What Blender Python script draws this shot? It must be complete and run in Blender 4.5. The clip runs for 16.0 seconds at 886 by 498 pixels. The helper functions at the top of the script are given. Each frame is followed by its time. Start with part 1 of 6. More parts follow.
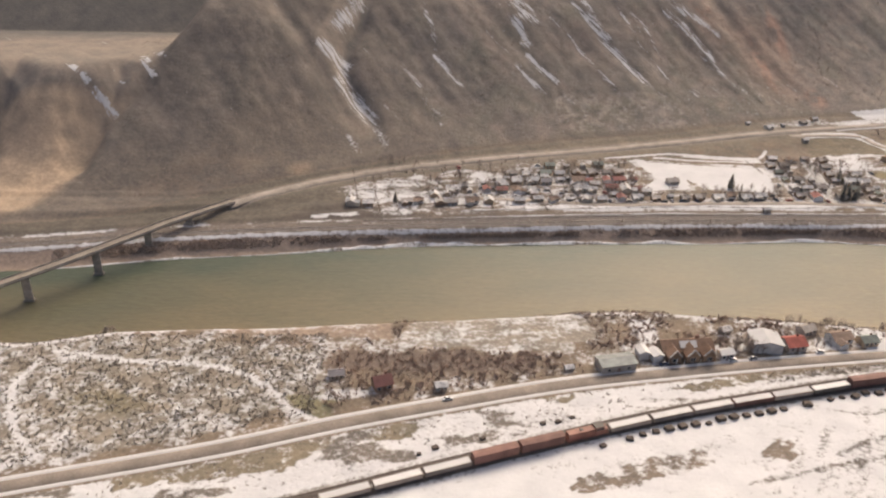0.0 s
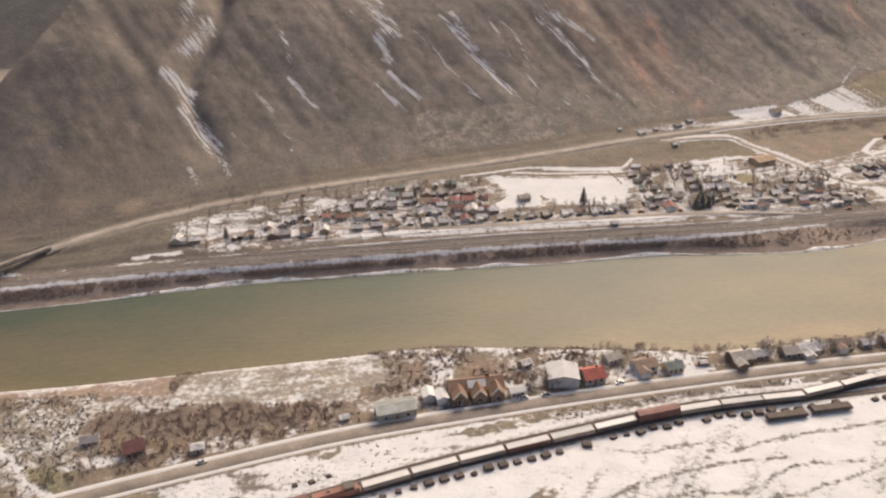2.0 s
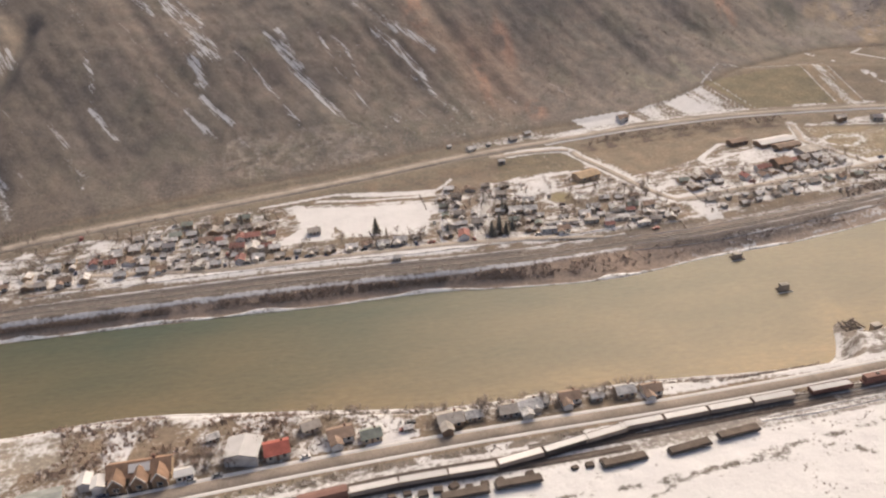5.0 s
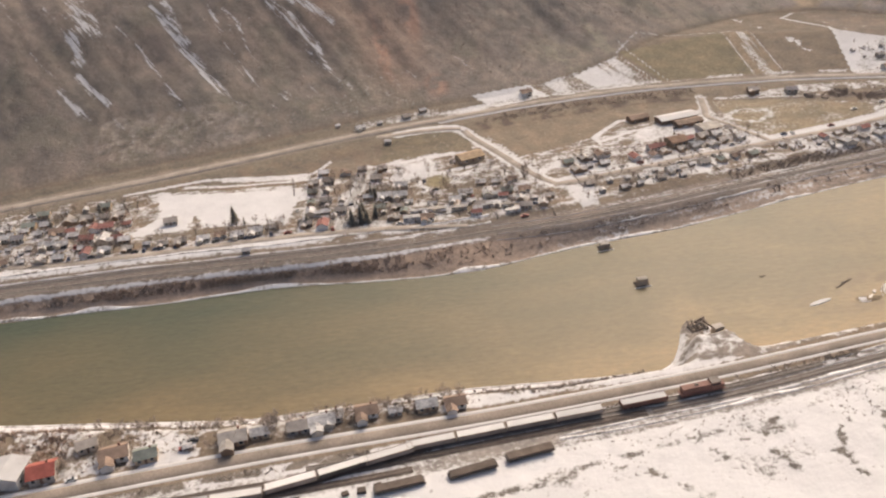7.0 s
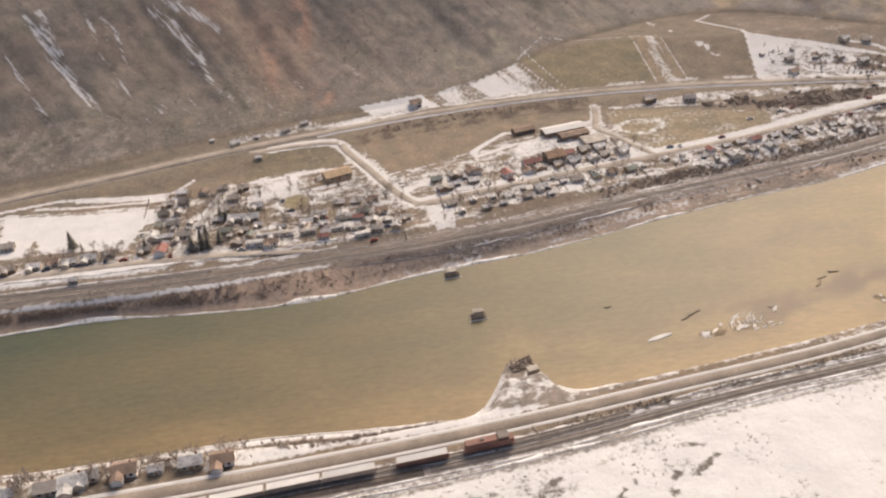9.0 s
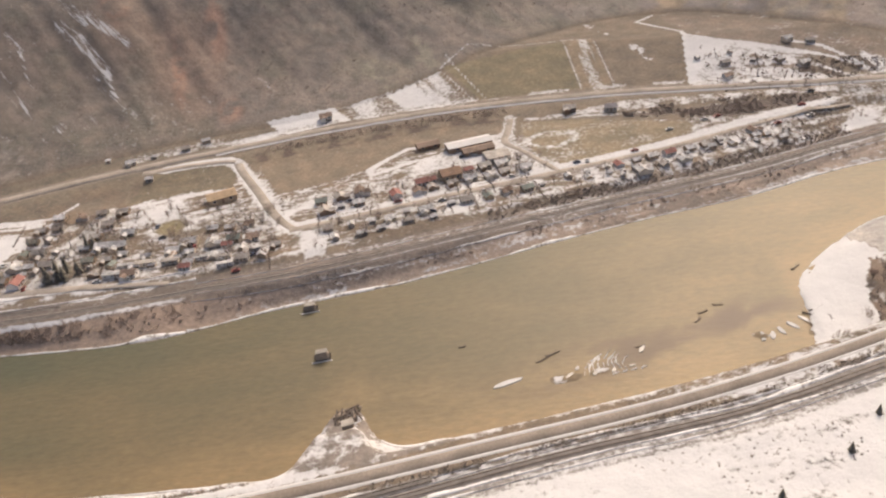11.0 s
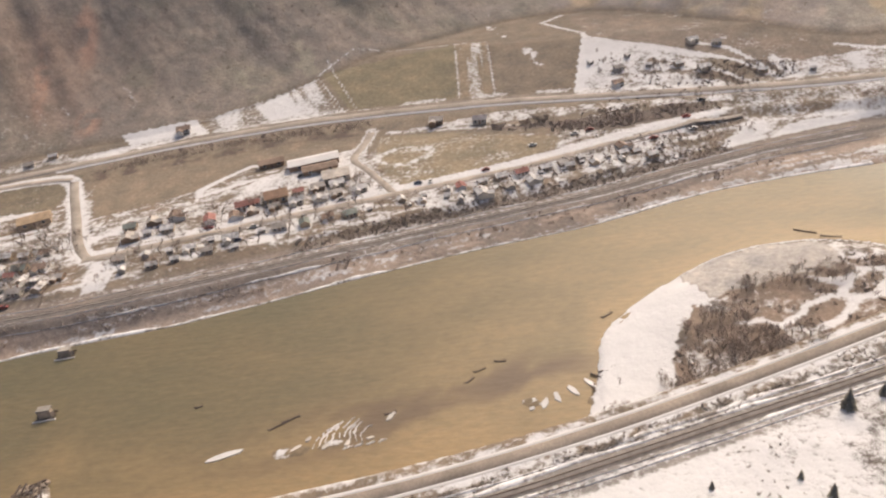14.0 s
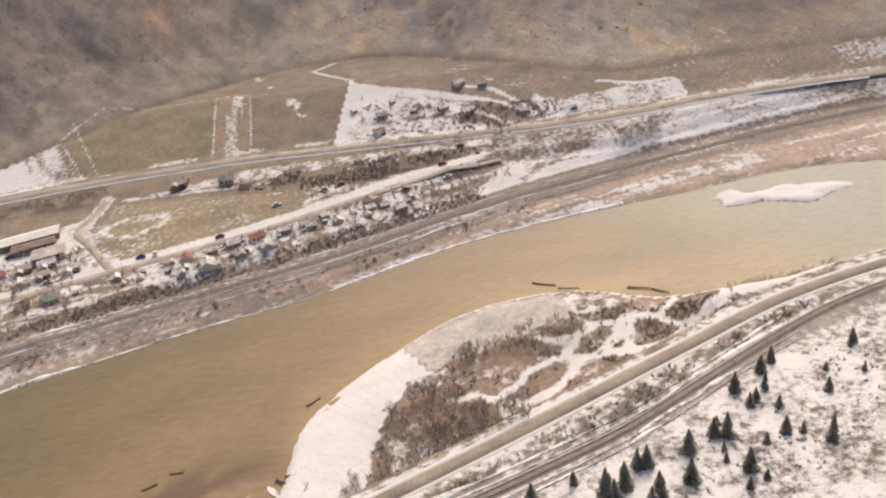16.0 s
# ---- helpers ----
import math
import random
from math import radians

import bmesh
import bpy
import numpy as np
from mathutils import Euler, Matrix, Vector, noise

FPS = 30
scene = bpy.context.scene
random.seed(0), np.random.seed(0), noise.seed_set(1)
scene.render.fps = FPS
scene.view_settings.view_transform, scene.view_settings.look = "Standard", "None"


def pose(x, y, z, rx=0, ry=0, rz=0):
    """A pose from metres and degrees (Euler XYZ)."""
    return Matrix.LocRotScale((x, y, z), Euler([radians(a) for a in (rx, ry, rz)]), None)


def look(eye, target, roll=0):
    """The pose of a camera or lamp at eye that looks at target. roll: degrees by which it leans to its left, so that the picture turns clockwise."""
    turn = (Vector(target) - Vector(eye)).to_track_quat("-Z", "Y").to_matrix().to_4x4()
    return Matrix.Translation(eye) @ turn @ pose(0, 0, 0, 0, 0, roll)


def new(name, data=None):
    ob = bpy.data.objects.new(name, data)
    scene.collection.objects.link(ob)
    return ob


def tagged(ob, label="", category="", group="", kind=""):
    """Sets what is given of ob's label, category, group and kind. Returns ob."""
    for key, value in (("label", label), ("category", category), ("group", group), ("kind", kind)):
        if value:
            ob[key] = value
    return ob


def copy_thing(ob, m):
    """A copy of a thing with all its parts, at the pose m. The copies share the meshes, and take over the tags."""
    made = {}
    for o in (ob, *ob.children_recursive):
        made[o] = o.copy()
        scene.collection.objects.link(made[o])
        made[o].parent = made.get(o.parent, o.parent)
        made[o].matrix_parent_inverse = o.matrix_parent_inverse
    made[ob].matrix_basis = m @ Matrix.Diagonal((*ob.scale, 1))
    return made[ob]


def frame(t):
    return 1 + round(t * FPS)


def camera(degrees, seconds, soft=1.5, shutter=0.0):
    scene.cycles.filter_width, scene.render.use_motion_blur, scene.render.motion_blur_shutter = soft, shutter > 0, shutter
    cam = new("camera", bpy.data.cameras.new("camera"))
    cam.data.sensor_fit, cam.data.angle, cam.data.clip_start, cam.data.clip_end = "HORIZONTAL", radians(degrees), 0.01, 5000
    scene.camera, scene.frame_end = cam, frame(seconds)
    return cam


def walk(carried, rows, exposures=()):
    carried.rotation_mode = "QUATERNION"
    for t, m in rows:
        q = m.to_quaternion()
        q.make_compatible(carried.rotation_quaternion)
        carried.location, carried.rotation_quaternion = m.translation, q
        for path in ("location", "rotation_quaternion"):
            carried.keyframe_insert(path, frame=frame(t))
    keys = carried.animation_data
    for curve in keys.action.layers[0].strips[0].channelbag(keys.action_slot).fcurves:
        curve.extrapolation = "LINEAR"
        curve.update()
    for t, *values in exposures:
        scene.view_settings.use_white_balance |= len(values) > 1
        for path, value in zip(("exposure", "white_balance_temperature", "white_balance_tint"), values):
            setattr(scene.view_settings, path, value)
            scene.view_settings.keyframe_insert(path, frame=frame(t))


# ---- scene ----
cam = camera(56.96, 16.0, soft=2.25)
# seconds, place in metres, turn in degrees
ROWS = [
    (0.0, 0.19, 0.06, 178.32, 63.266, -1.359, -2.415),
    (0.5, 19.51, 4.43, 179.27, 63.136, -0.365, -3.199),
    (1.0, 38.87, 8.77, 180.24, 63.874, 0.136, -3.901),
    (1.5, 58.29, 13.04, 181.21, 64.009, 0.37, -4.154),
    (2.0, 77.73, 17.27, 182.11, 63.518, 1.176, -4.593),
    (2.5, 97.13, 21.49, 182.89, 64.047, 1.459, -4.811),
    (3.0, 116.34, 25.73, 183.49, 64.155, 1.975, -5.022),
    (3.5, 135.25, 30.04, 183.81, 64.43, 2.487, -5.399),
    (4.0, 153.79, 34.41, 183.78, 64.009, 3.202, -5.769),
    (6.5, 244.93, 57.08, 181.44, 61.233, 4.256, -5.147),
    (7.0, 263.03, 61.7, 180.65, 60.326, 4.517, -5.007),
    (7.5, 281.06, 66.43, 179.56, 59.769, 4.796, -5.168),
    (8.0, 299.01, 71.35, 178.22, 59.782, 4.942, -4.968),
    (8.5, 316.81, 76.58, 176.58, 59.815, 4.86, -5.041),
    (9.0, 334.26, 82.21, 174.55, 60.076, 5.16, -4.829),
    (11.5, 419.06, 112.65, 162.07, 60.315, 7.167, -2.265),
    (12.0, 435.15, 118.94, 159.08, 60.529, 7.261, -1.455),
    (12.5, 450.45, 125.45, 155.72, 60.451, 7.357, -1.04),
    (13.0, 465.14, 132.11, 152.16, 60.319, 7.575, -0.673),
    (13.5, 479.35, 138.84, 148.4, 60.514, 7.773, -0.115),
    (14.0, 493.2, 145.67, 144.46, 60.53, 8.287, -0.022),
    (14.5, 506.82, 152.63, 140.38, 61.22, 8.203, -0.024),
    (15.0, 520.34, 159.73, 136.15, 61.245, 8.279, -1.759),
    (15.5, 533.84, 166.77, 131.93, 61.659, 8.307, -5.63),
    (16.0, 547.33, 173.78, 127.7, 62.489, 8.303, -9.113),
]
walk(cam, [(t, pose(x, y, z, rx, ry, rz)) for t, x, y, z, rx, ry, rz in ROWS], exposures=[(0.0, 0.02, 6750, 11), (8.0, 0.03, 6750, 11), (12.5, 0.10, 6750, 11), (16.0, 0.13, 6650, 11)])

# ---- light ----
world = bpy.data.worlds.new("world")
scene.world = world
world.use_nodes = True
wt = world.node_tree
sky = wt.nodes.new("ShaderNodeTexSky")
sky.sky_type = "NISHITA"
sky.sun_disc = False
SUN_AZ, SUN_EL = radians(24.0), radians(38.0)      # azimuth from +y towards +x
sky.sun_elevation, sky.sun_rotation = SUN_EL, SUN_AZ
sky.air_density, sky.dust_density, sky.ozone_density = 0.65, 8.5, 0.2
wt.links.new(sky.outputs["Color"], wt.nodes["Background"].inputs["Color"])
wt.nodes["Background"].inputs["Strength"].default_value = 0.22
sun_data = bpy.data.lights.new("sun", "SUN")
sun_data.energy, sun_data.angle, sun_data.color = 0.95, radians(34.0), (1.0, 0.83, 0.62)
sun = new("sun", sun_data)
sun_dir = Vector((math.sin(SUN_AZ) * math.cos(SUN_EL), math.cos(SUN_AZ) * math.cos(SUN_EL), math.sin(SUN_EL)))
sun.matrix_world = look(sun_dir * 800 + Vector((250, 300, 0)), (250, 300, 0))


# ---- the plan: curves y(x), in metres, water at z = 0 ----
class Line:
    """A smooth curve y(x) through a few places."""

    def __init__(self, *pts):
        p = np.array(pts, float)
        self.x, self.y = p[:, 0], p[:, 1]
        d = np.diff(self.y) / np.diff(self.x)
        self.m = np.concatenate([[d[0]], (d[:-1] + d[1:]) / 2, [d[-1]]])

    def __call__(self, q):
        q = np.asarray(q, float)
        i = np.clip(np.searchsorted(self.x, q) - 1, 0, len(self.x) - 2)
        h = self.x[i + 1] - self.x[i]
        t = np.clip((q - self.x[i]) / h, 0, 1)
        a, b = self.y[i], self.y[i + 1]
        val = (2 * t**3 - 3 * t**2 + 1) * a + (t**3 - 2 * t**2 + t) * h * self.m[i] + (3 * t**2 - 2 * t**3) * b + (t**3 - t**2) * h * self.m[i + 1]
        low, high = q < self.x[0], q > self.x[-1]
        val = np.where(low, self.y[0] + (q - self.x[0]) * self.m[0], val)
        return np.where(high, self.y[-1] + (q - self.x[-1]) * self.m[-1], val)


far_bank = Line((-420, 318), (-157, 333), (-109, 342), (-57, 348), (-4, 355), (90, 359), (159, 360), (206, 362), (254, 358), (290, 358), (329, 367), (382, 375), (440, 390),
                (483, 400), (528, 408), (571, 421), (605, 426), (654, 427), (700, 428), (760, 412), (900, 385), (1300, 360))
near_bank = Line((-420, 270), (-156, 272), (-134, 272), (-114, 278), (-48, 282), (44, 289), (90, 293), (133, 288), (176, 282), (197, 279), (232, 279), (271, 281), (330, 279), (347, 281),
                 (354, 292), (359, 303), (367, 303), (372, 291), (394, 286), (413, 287), (440, 292), (483, 298), (503, 302), (510, 308), (514.5, 322), (517, 335), (526.5, 350), (547.5, 367),
                 (562, 376), (576, 380), (594, 380), (608, 375), (622, 366), (641, 363), (673, 360), (760, 350), (900, 330), (1300, 300))
near_road = Line((-420, 95), (-114, 182), (-54, 198), (-20, 209), (16, 219), (56, 229), (98, 236), (142, 242), (209, 249), (289, 255), (354, 262), (402, 269), (465, 279), (511, 290.5),
                 (545, 301.5), (580, 314), (612, 326), (646, 338), (700, 345), (900, 330), (1300, 290))
near_rail = Line((-420, 75), (-37, 173), (-2, 185), (52, 203), (92, 215), (134, 225), (173, 233), (238, 238), (285, 243), (357, 251), (423, 263), (478, 271), (508, 279), (553, 292),
                 (590, 303), (623, 318), (656, 331), (700, 338), (900, 320), (1300, 280))
far_road = Line((-89, 380), (-63, 399), (-35, 416), (-4, 430), (28, 441), (96, 459), (168, 478), (229, 497), (294, 512), (345, 522), (400, 527), (444, 526), (501, 519), (554, 507),
                (604, 495), (650, 487), (700, 486), (760, 480), (900, 450), (1300, 400))
far_rail = Line((-420, 330), (-183, 345), (-111, 357), (-31, 365), (53, 370), (140, 374), (250, 375), (294, 379), (334, 382), (396, 393.5), (462, 412), (530, 425.5), (595, 443.5),
                (663, 453), (749, 459), (900, 430), (1300, 390))
foot = Line((-420, 352), (-184, 362), (-137, 372), (-90, 396), (-35, 426), (28, 453), (98, 474), (169, 492), (229, 514), (269, 526), (314, 532), (350, 542), (402, 566), (450, 592), (520, 618),
            (574, 606), (615, 562), (660, 524), (700, 520), (760, 508), (900, 480), (1300, 430))


def smooth(a, b, v):
    t = np.clip((np.asarray(v, float) - a) / (b - a), 0, 1)
    return t * t * (3 - 2 * t)


def hashed(i, j, seed):
    n = (i * 374761393 + j * 668265263 + seed * 982451653) & 0xFFFFFFFF
    n = ((n ^ (n >> 13)) * 1274126177) & 0xFFFFFFFF
    return ((n ^ (n >> 16)) & 0xFFFF) / 65535.0


def value_noise(x, y, size, seed=0):
    u, v = np.asarray(x, float) / size, np.asarray(y, float) / size
    i, j = np.floor(u).astype(np.int64), np.floor(v).astype(np.int64)
    f, g = u - i, v - j
    f, g = f * f * (3 - 2 * f), g * g * (3 - 2 * g)
    a, b, c, d = hashed(i, j, seed), hashed(i + 1, j, seed), hashed(i, j + 1, seed), hashed(i + 1, j + 1, seed)
    return (a * (1 - f) + b * f) * (1 - g) + (c * (1 - f) + d * f) * g


def fbm(x, y, size, seed=0, octaves=4):
    total, amp, norm = 0.0, 1.0, 0.0
    for k in range(octaves):
        total = total + amp * value_noise(x, y, size / 2**k, seed + 17 * k)
        norm += amp
        amp *= 0.55
    return total / norm


GULLIES = ((328, 7, 9.0), (412, 5, 3.0), (500, 6, 4.5), (577, 6, 4.5), (640, 5, 3.0), (655, 4, 2.5), (705, 7, 6.0), (760, 5, 3.0), (830, 6, 4.0), (905, 7, 5.0), (962, 6, 6.0), (255, 6, 3.5), (1010, 5, 3.0))


def down_slope(x, y):
    """The place across the mountain side, counted along the gullies, which run aslant."""
    return x + 0.77 * y + 9 * (fbm(x, y, 40, 5, 3) - 0.5) + 26 * (fbm(x, y, 110, 6, 2) - 0.5)


def ridges(x, y):
    """Gullies and spurs that run down the mountain side: 0 in a gully, 1 on a spur."""
    w = down_slope(x, y)
    return 1 - np.abs(2 * fbm(w, (y - 0.77 * x) * 0.2, 38, 9, 4) - 1) * 1.6


def bluff(x, y):
    """1 on the eroded silt bluff at the bend of the valley."""
    return smooth(-151, -164, x + 10 * (fbm(x, y, 24, 33, 3) - 0.5) - 0.42 * (y - 440)) * smooth(-360, -300, x)


def way_off(x, y, *pts):
    """How far a place lies from a way through the given places."""
    best = np.full(np.shape(x), 1e9)
    for (ax, ay), (bx, by) in zip(pts, pts[1:]):
        t = np.clip(((x - ax) * (bx - ax) + (y - ay) * (by - ay)) / ((bx - ax) ** 2 + (by - ay) ** 2), 0, 1)
        best = np.minimum(best, np.hypot(x - ax - t * (bx - ax), y - ay - t * (by - ay)))
    return best


def near_path(x, y, width, *pts):
    """1 on a way through the places, fading out over its edge."""
    out = np.zeros(np.shape(x))
    p = np.array(pts, float)
    lo, hi = p.min(0) - width - 3, p.max(0) + width + 3
    k = (x > lo[0]) & (x < hi[0]) & (y > lo[1]) & (y < hi[1])
    if np.any(k):
        out[k] = 1 - smooth(width * 0.5 - 0.7, width * 0.5 + 0.9, way_off(x[k], y[k], *pts))
    return out


RAVINE = ((-21, 575), (-28, 534), (-36, 512), (-36, 498), (-26, 481), (-17, 466), (-10, 443))


def height(x, y):
    x, y = np.asarray(x, float), np.asarray(y, float)
    x, y = np.broadcast_arrays(x, y)
    fb, nb, fr, nr, rail, ft = far_bank(x), near_bank(x), np.maximum(far_road(np.maximum(x, -89)), far_rail(x) + 10), near_road(x), far_rail(x), foot(x)
    # far side, from the water up
    wob = 0.5 * (fbm(x, y, 9, 3, 2) - 0.5)
    drop, shelf = 3.0 * smooth(390, 470, x), np.minimum(14 + 12 * smooth(540, 600, x), np.maximum(fr - rail - 24, 10))
    ft = np.maximum(ft, np.maximum(fr + 6, rail + shelf + 20) + 6)
    stops = [(fb - 14, -2.5), (fb, 0.0), (fb + 2.5, 1.0), (rail - 4, 6.4 - drop), (rail + 5, 7.0 - drop), (rail + shelf, 8.4 - 0.72 * drop), (np.maximum(fr - 30, rail + shelf + 8), 9.2), (np.maximum(fr - 7, rail + shelf + 14), 11.2), (np.maximum(fr + 6, rail + shelf + 20), 12.0), (ft, 13.4)]
    far = np.full(x.shape, -2.5)
    for k, ((a, za), (b, zb)) in enumerate(zip(stops, stops[1:])):
        t = np.clip((y - a) / np.maximum(b - a, 0.5), 0, 1)
        far = np.where(y >= a, za + (zb - za) * (t if k == 2 else smooth(0, 1, t)), far)
    fan = smooth(330, 430, x)
    far = far + fan * 0.2 * np.clip(y - fr - 8, 0, 50) * (y < ft) + fan * 0.2 * np.clip(ft - fr - 8, 0, 50) * (y >= ft)
    up = np.clip(y - ft, 0, None)
    slope = up * (0.40 + 0.18 * smooth(0, 120, up)) + 0.0
    rug = smooth(4, 60, up)
    slope = slope + rug * (ridges(x, y) - 0.5) * (0.6 + 1.2 * smooth(40, 200, up)) + rug * 7 * (fbm(x, y, 62, 25, 2) - 0.5) + rug * 3.2 * (fbm(x, y, 24, 21, 4) - 0.5)
    w = down_slope(x, y)
    slope = slope + rug * 0.7 * (fbm(w, (y - 0.77 * x) * 0.14, 11, 23, 3) - 0.5)
    for at, wide_g, deep in GULLIES:
        slope = slope - rug * deep * 0.2 * np.exp(-(((w - at) / wide_g) ** 2))
    if np.any((x > -60) & (x < 10) & (y > 436)):
        dist = way_off(x, y, *RAVINE)
        slope = slope - rug * 5.0 * np.exp(-((dist / 5.5) ** 2))
    # eroded silt bluff with a terrace on its top, at the bend
    bl = bluff(x, y)
    flute = np.abs(2 * fbm(x + 0.5 * (y - 430) + 14 * fbm(x, y, 30, 35, 2), y * 0.5, 30, 31, 3) - 1)
    crest = 1 - np.abs(np.cos(math.pi * (x + 192 - 0.12 * (y - 440) + 12 * (fbm(x, y, 22, 36, 2) - 0.5)) / 58))
    face = 48 * smooth(4, 78, up + 6 - (13 * crest + 8 * flute) * smooth(2, 30, up) - 0.12 * (x + 190) * smooth(-190, -150, x)) + 0.55 * np.clip(up - 150, 0, None)
    slope = slope * (1 - bl) + face * bl
    far = np.where(y > ft, far + slope, far + wob * (y > fb + 1))
    # near side, from the water back to the slope under the flight
    dn = nb - y
    gap = np.maximum(nb - nr, 12)
    wide = smooth(500, 510, x) * smooth(640, 620, x)
    top = 10.4
    terrace = np.where(dn < 4, 1.4 * smooth(0, 4, dn), 1.4 + (top - 1.4) * smooth(4, np.minimum(17, gap - 6), dn))
    rise = 0.9 + 1.7 * smooth(528, 565, x)
    bar = rise * smooth(0, 12, dn) + (top - rise) * smooth(13, 5, y - nr)
    near = terrace * (1 - wide) + bar * wide
    low = np.exp(-(((x - 361) / 11) ** 2 + ((y - 297) / 11) ** 2) ** 2)
    near = near * (1 - low) + np.minimum(near, 1.5) * low
    back = np.clip(near_rail(x) - 6 - y, 0, None)
    near = near + 0.6 * smooth(0, 20, nr - 5 - y) + 0.07 * back + smooth(10, 60, back) * 4 * (fbm(x, y, 45, 41, 4) - 0.45)
    flat = smooth(5, 9, np.abs(y - nr)) * smooth(4, 8, np.abs(y - near_rail(x)))
    near = near + flat * (dn > 2) * 0.9 * (fbm(x, y, 12, 51, 3) - 0.5)
    near = np.where(dn < 0, np.maximum(0.35 * dn, -2.5), near)
    # bar of gravel that just shows in the river
    r = ((x - 432) / 34) ** 2 + ((y - (306 + 0.12 * (x - 432))) / 7) ** 2
    r2 = ((x - 497) / 16) ** 2 + ((y - 315) / 6) ** 2
    shoal = 2.9 * np.exp(-r * 1.1) * (0.7 + 0.55 * fbm(x, y, 6, 61, 3)) + 2.5 * np.exp(-r2) * (0.7 + 0.6 * fbm(x, y, 4, 63, 2))
    r3 = ((x - 688 + 14 * (fbm(x, y, 17, 68, 2) - 0.5)) / 27) ** 2 + ((y - 411 + 0.15 * (x - 686) + 8 * (fbm(x, y, 13, 69, 2) - 0.5)) / 8) ** 2
    shoal = shoal + 4.3 * np.exp(-r3 ** 2 * 0.7) * (0.5 + 0.6 * fbm(x, y * 1.5, 14, 67, 3))
    river = (y > nb) & (y < fb)
    out = np.where(y > (nb + fb) / 2, far, near)
    return np.where(river, np.maximum(out, -2.5) + shoal * smooth(0, 2, np.minimum(y - nb, fb - y)), out)


def inside(x, y, *corners):
    """1 within a polygon, 0 outside."""
    hit = np.zeros(np.shape(x), bool)
    for (ax, ay), (bx, by) in zip(corners, corners[1:] + corners[:1]):
        cross = (ay > y) != (by > y)
        hit ^= cross & (x < (bx - ax) * (y - ay) / ((by - ay) or 1e-9) + ax)
    return hit.astype(float)


def spot(x, y, cx, cy, rx, ry, turn=0.0):
    c, s = math.cos(radians(turn)), math.sin(radians(turn))
    u, v = (x - cx) * c + (y - cy) * s, -(x - cx) * s + (y - cy) * c
    return np.exp(-((u / rx) ** 2 + (v / ry) ** 2) ** 2)


# ---- materials ----
def material(name, rough=0.9, metal=0.0):
    m = bpy.data.materials.new(name)
    m.use_nodes = True
    nt = m.node_tree
    b = nt.nodes["Principled BSDF"]
    b.inputs["Roughness"].default_value, b.inputs["Metallic"].default_value = rough, metal
    return m, nt, b


def node(nt, kind, **values):
    n = nt.nodes.new(kind)
    for k, v in values.items():
        n.inputs[k.replace("_", " ")].default_value = v
    return n


def noise_of(nt, scale, detail=4.0, rough=0.55, stretch=None):
    tc = nt.nodes.new("ShaderNodeNewGeometry")
    src = tc.outputs["Position"]
    if stretch:
        mp = node(nt, "ShaderNodeMapping", Scale=stretch)
        nt.links.new(src, mp.inputs["Vector"])
        src = mp.outputs["Vector"]
    n = node(nt, "ShaderNodeTexNoise", Scale=scale, Detail=detail, Roughness=rough)
    nt.links.new(src, n.inputs["Vector"])
    return n.outputs["Fac"]


def ramp(nt, fac, *stops):
    r = nt.nodes.new("ShaderNodeValToRGB")
    e = r.color_ramp.elements
    while len(e) < len(stops):
        e.new(0.5)
    for k, (pos, col) in zip(e, stops):
        k.position, k.color = pos, (*col, 1) if len(col) == 3 else col
    nt.links.new(fac, r.inputs["Fac"])
    return r.outputs["Color"]


def math_node(nt, op, a, b=None, clamp=False):
    n = nt.nodes.new("ShaderNodeMath")
    n.operation, n.use_clamp = op, clamp
    for k, v in enumerate((a, b)):
        if v is None:
            continue
        if isinstance(v, (int, float)):
            n.inputs[k].default_value = v
        else:
            nt.links.new(v, n.inputs[k])
    return n.outputs[0]


def mix(nt, kind, fac, a, b):
    n = nt.nodes.new("ShaderNodeMix")
    n.data_type, n.blend_type = "RGBA", kind
    for sock, v in ((n.inputs["Factor"], fac), (n.inputs[6], a), (n.inputs[7], b)):
        if isinstance(v, (int, float)):
            sock.default_value = v
        elif isinstance(v, tuple):
            sock.default_value = (*v, 1)
        else:
            nt.links.new(v, sock)
    return n.outputs[2]


def bump(nt, b, fac, strength, distance):
    n = node(nt, "ShaderNodeBump", Strength=strength, Distance=distance)
    nt.links.new(fac, n.inputs["Height"])
    nt.links.new(n.outputs["Normal"], b.inputs["Normal"])


def plain(name, col, rough=0.85, metal=0.0, vary=0.25, scale=1.5, grain=0.15, islands=False):
    """A worn surface of one hue: stains, fine grain, and a shade of its own for each thing."""
    m, nt, b = material(name, rough, metal)
    a = ramp(nt, noise_of(nt, scale * 0.25, 3), (0.3, tuple(c * (1 - vary) for c in col)), (0.7, tuple(min(1, c * (1 + vary)) for c in col)))
    g = ramp(nt, noise_of(nt, scale * 6, 2), (0.3, (1 - grain,) * 3), (0.7, (1.0,) * 3))
    out = mix(nt, "MULTIPLY", 1.0, a, g)
    if islands:
        rnd = nt.nodes.new("ShaderNodeNewGeometry").outputs["Random Per Island"]
    else:
        rnd = nt.nodes.new("ShaderNodeObjectInfo").outputs["Random"]
    out = mix(nt, "MULTIPLY", 1.0, out, ramp(nt, rnd, (0.0, (0.72,) * 3), (1.0, (1.1, 1.08, 1.05))))
    nt.links.new(out, b.inputs["Base Color"])
    return m


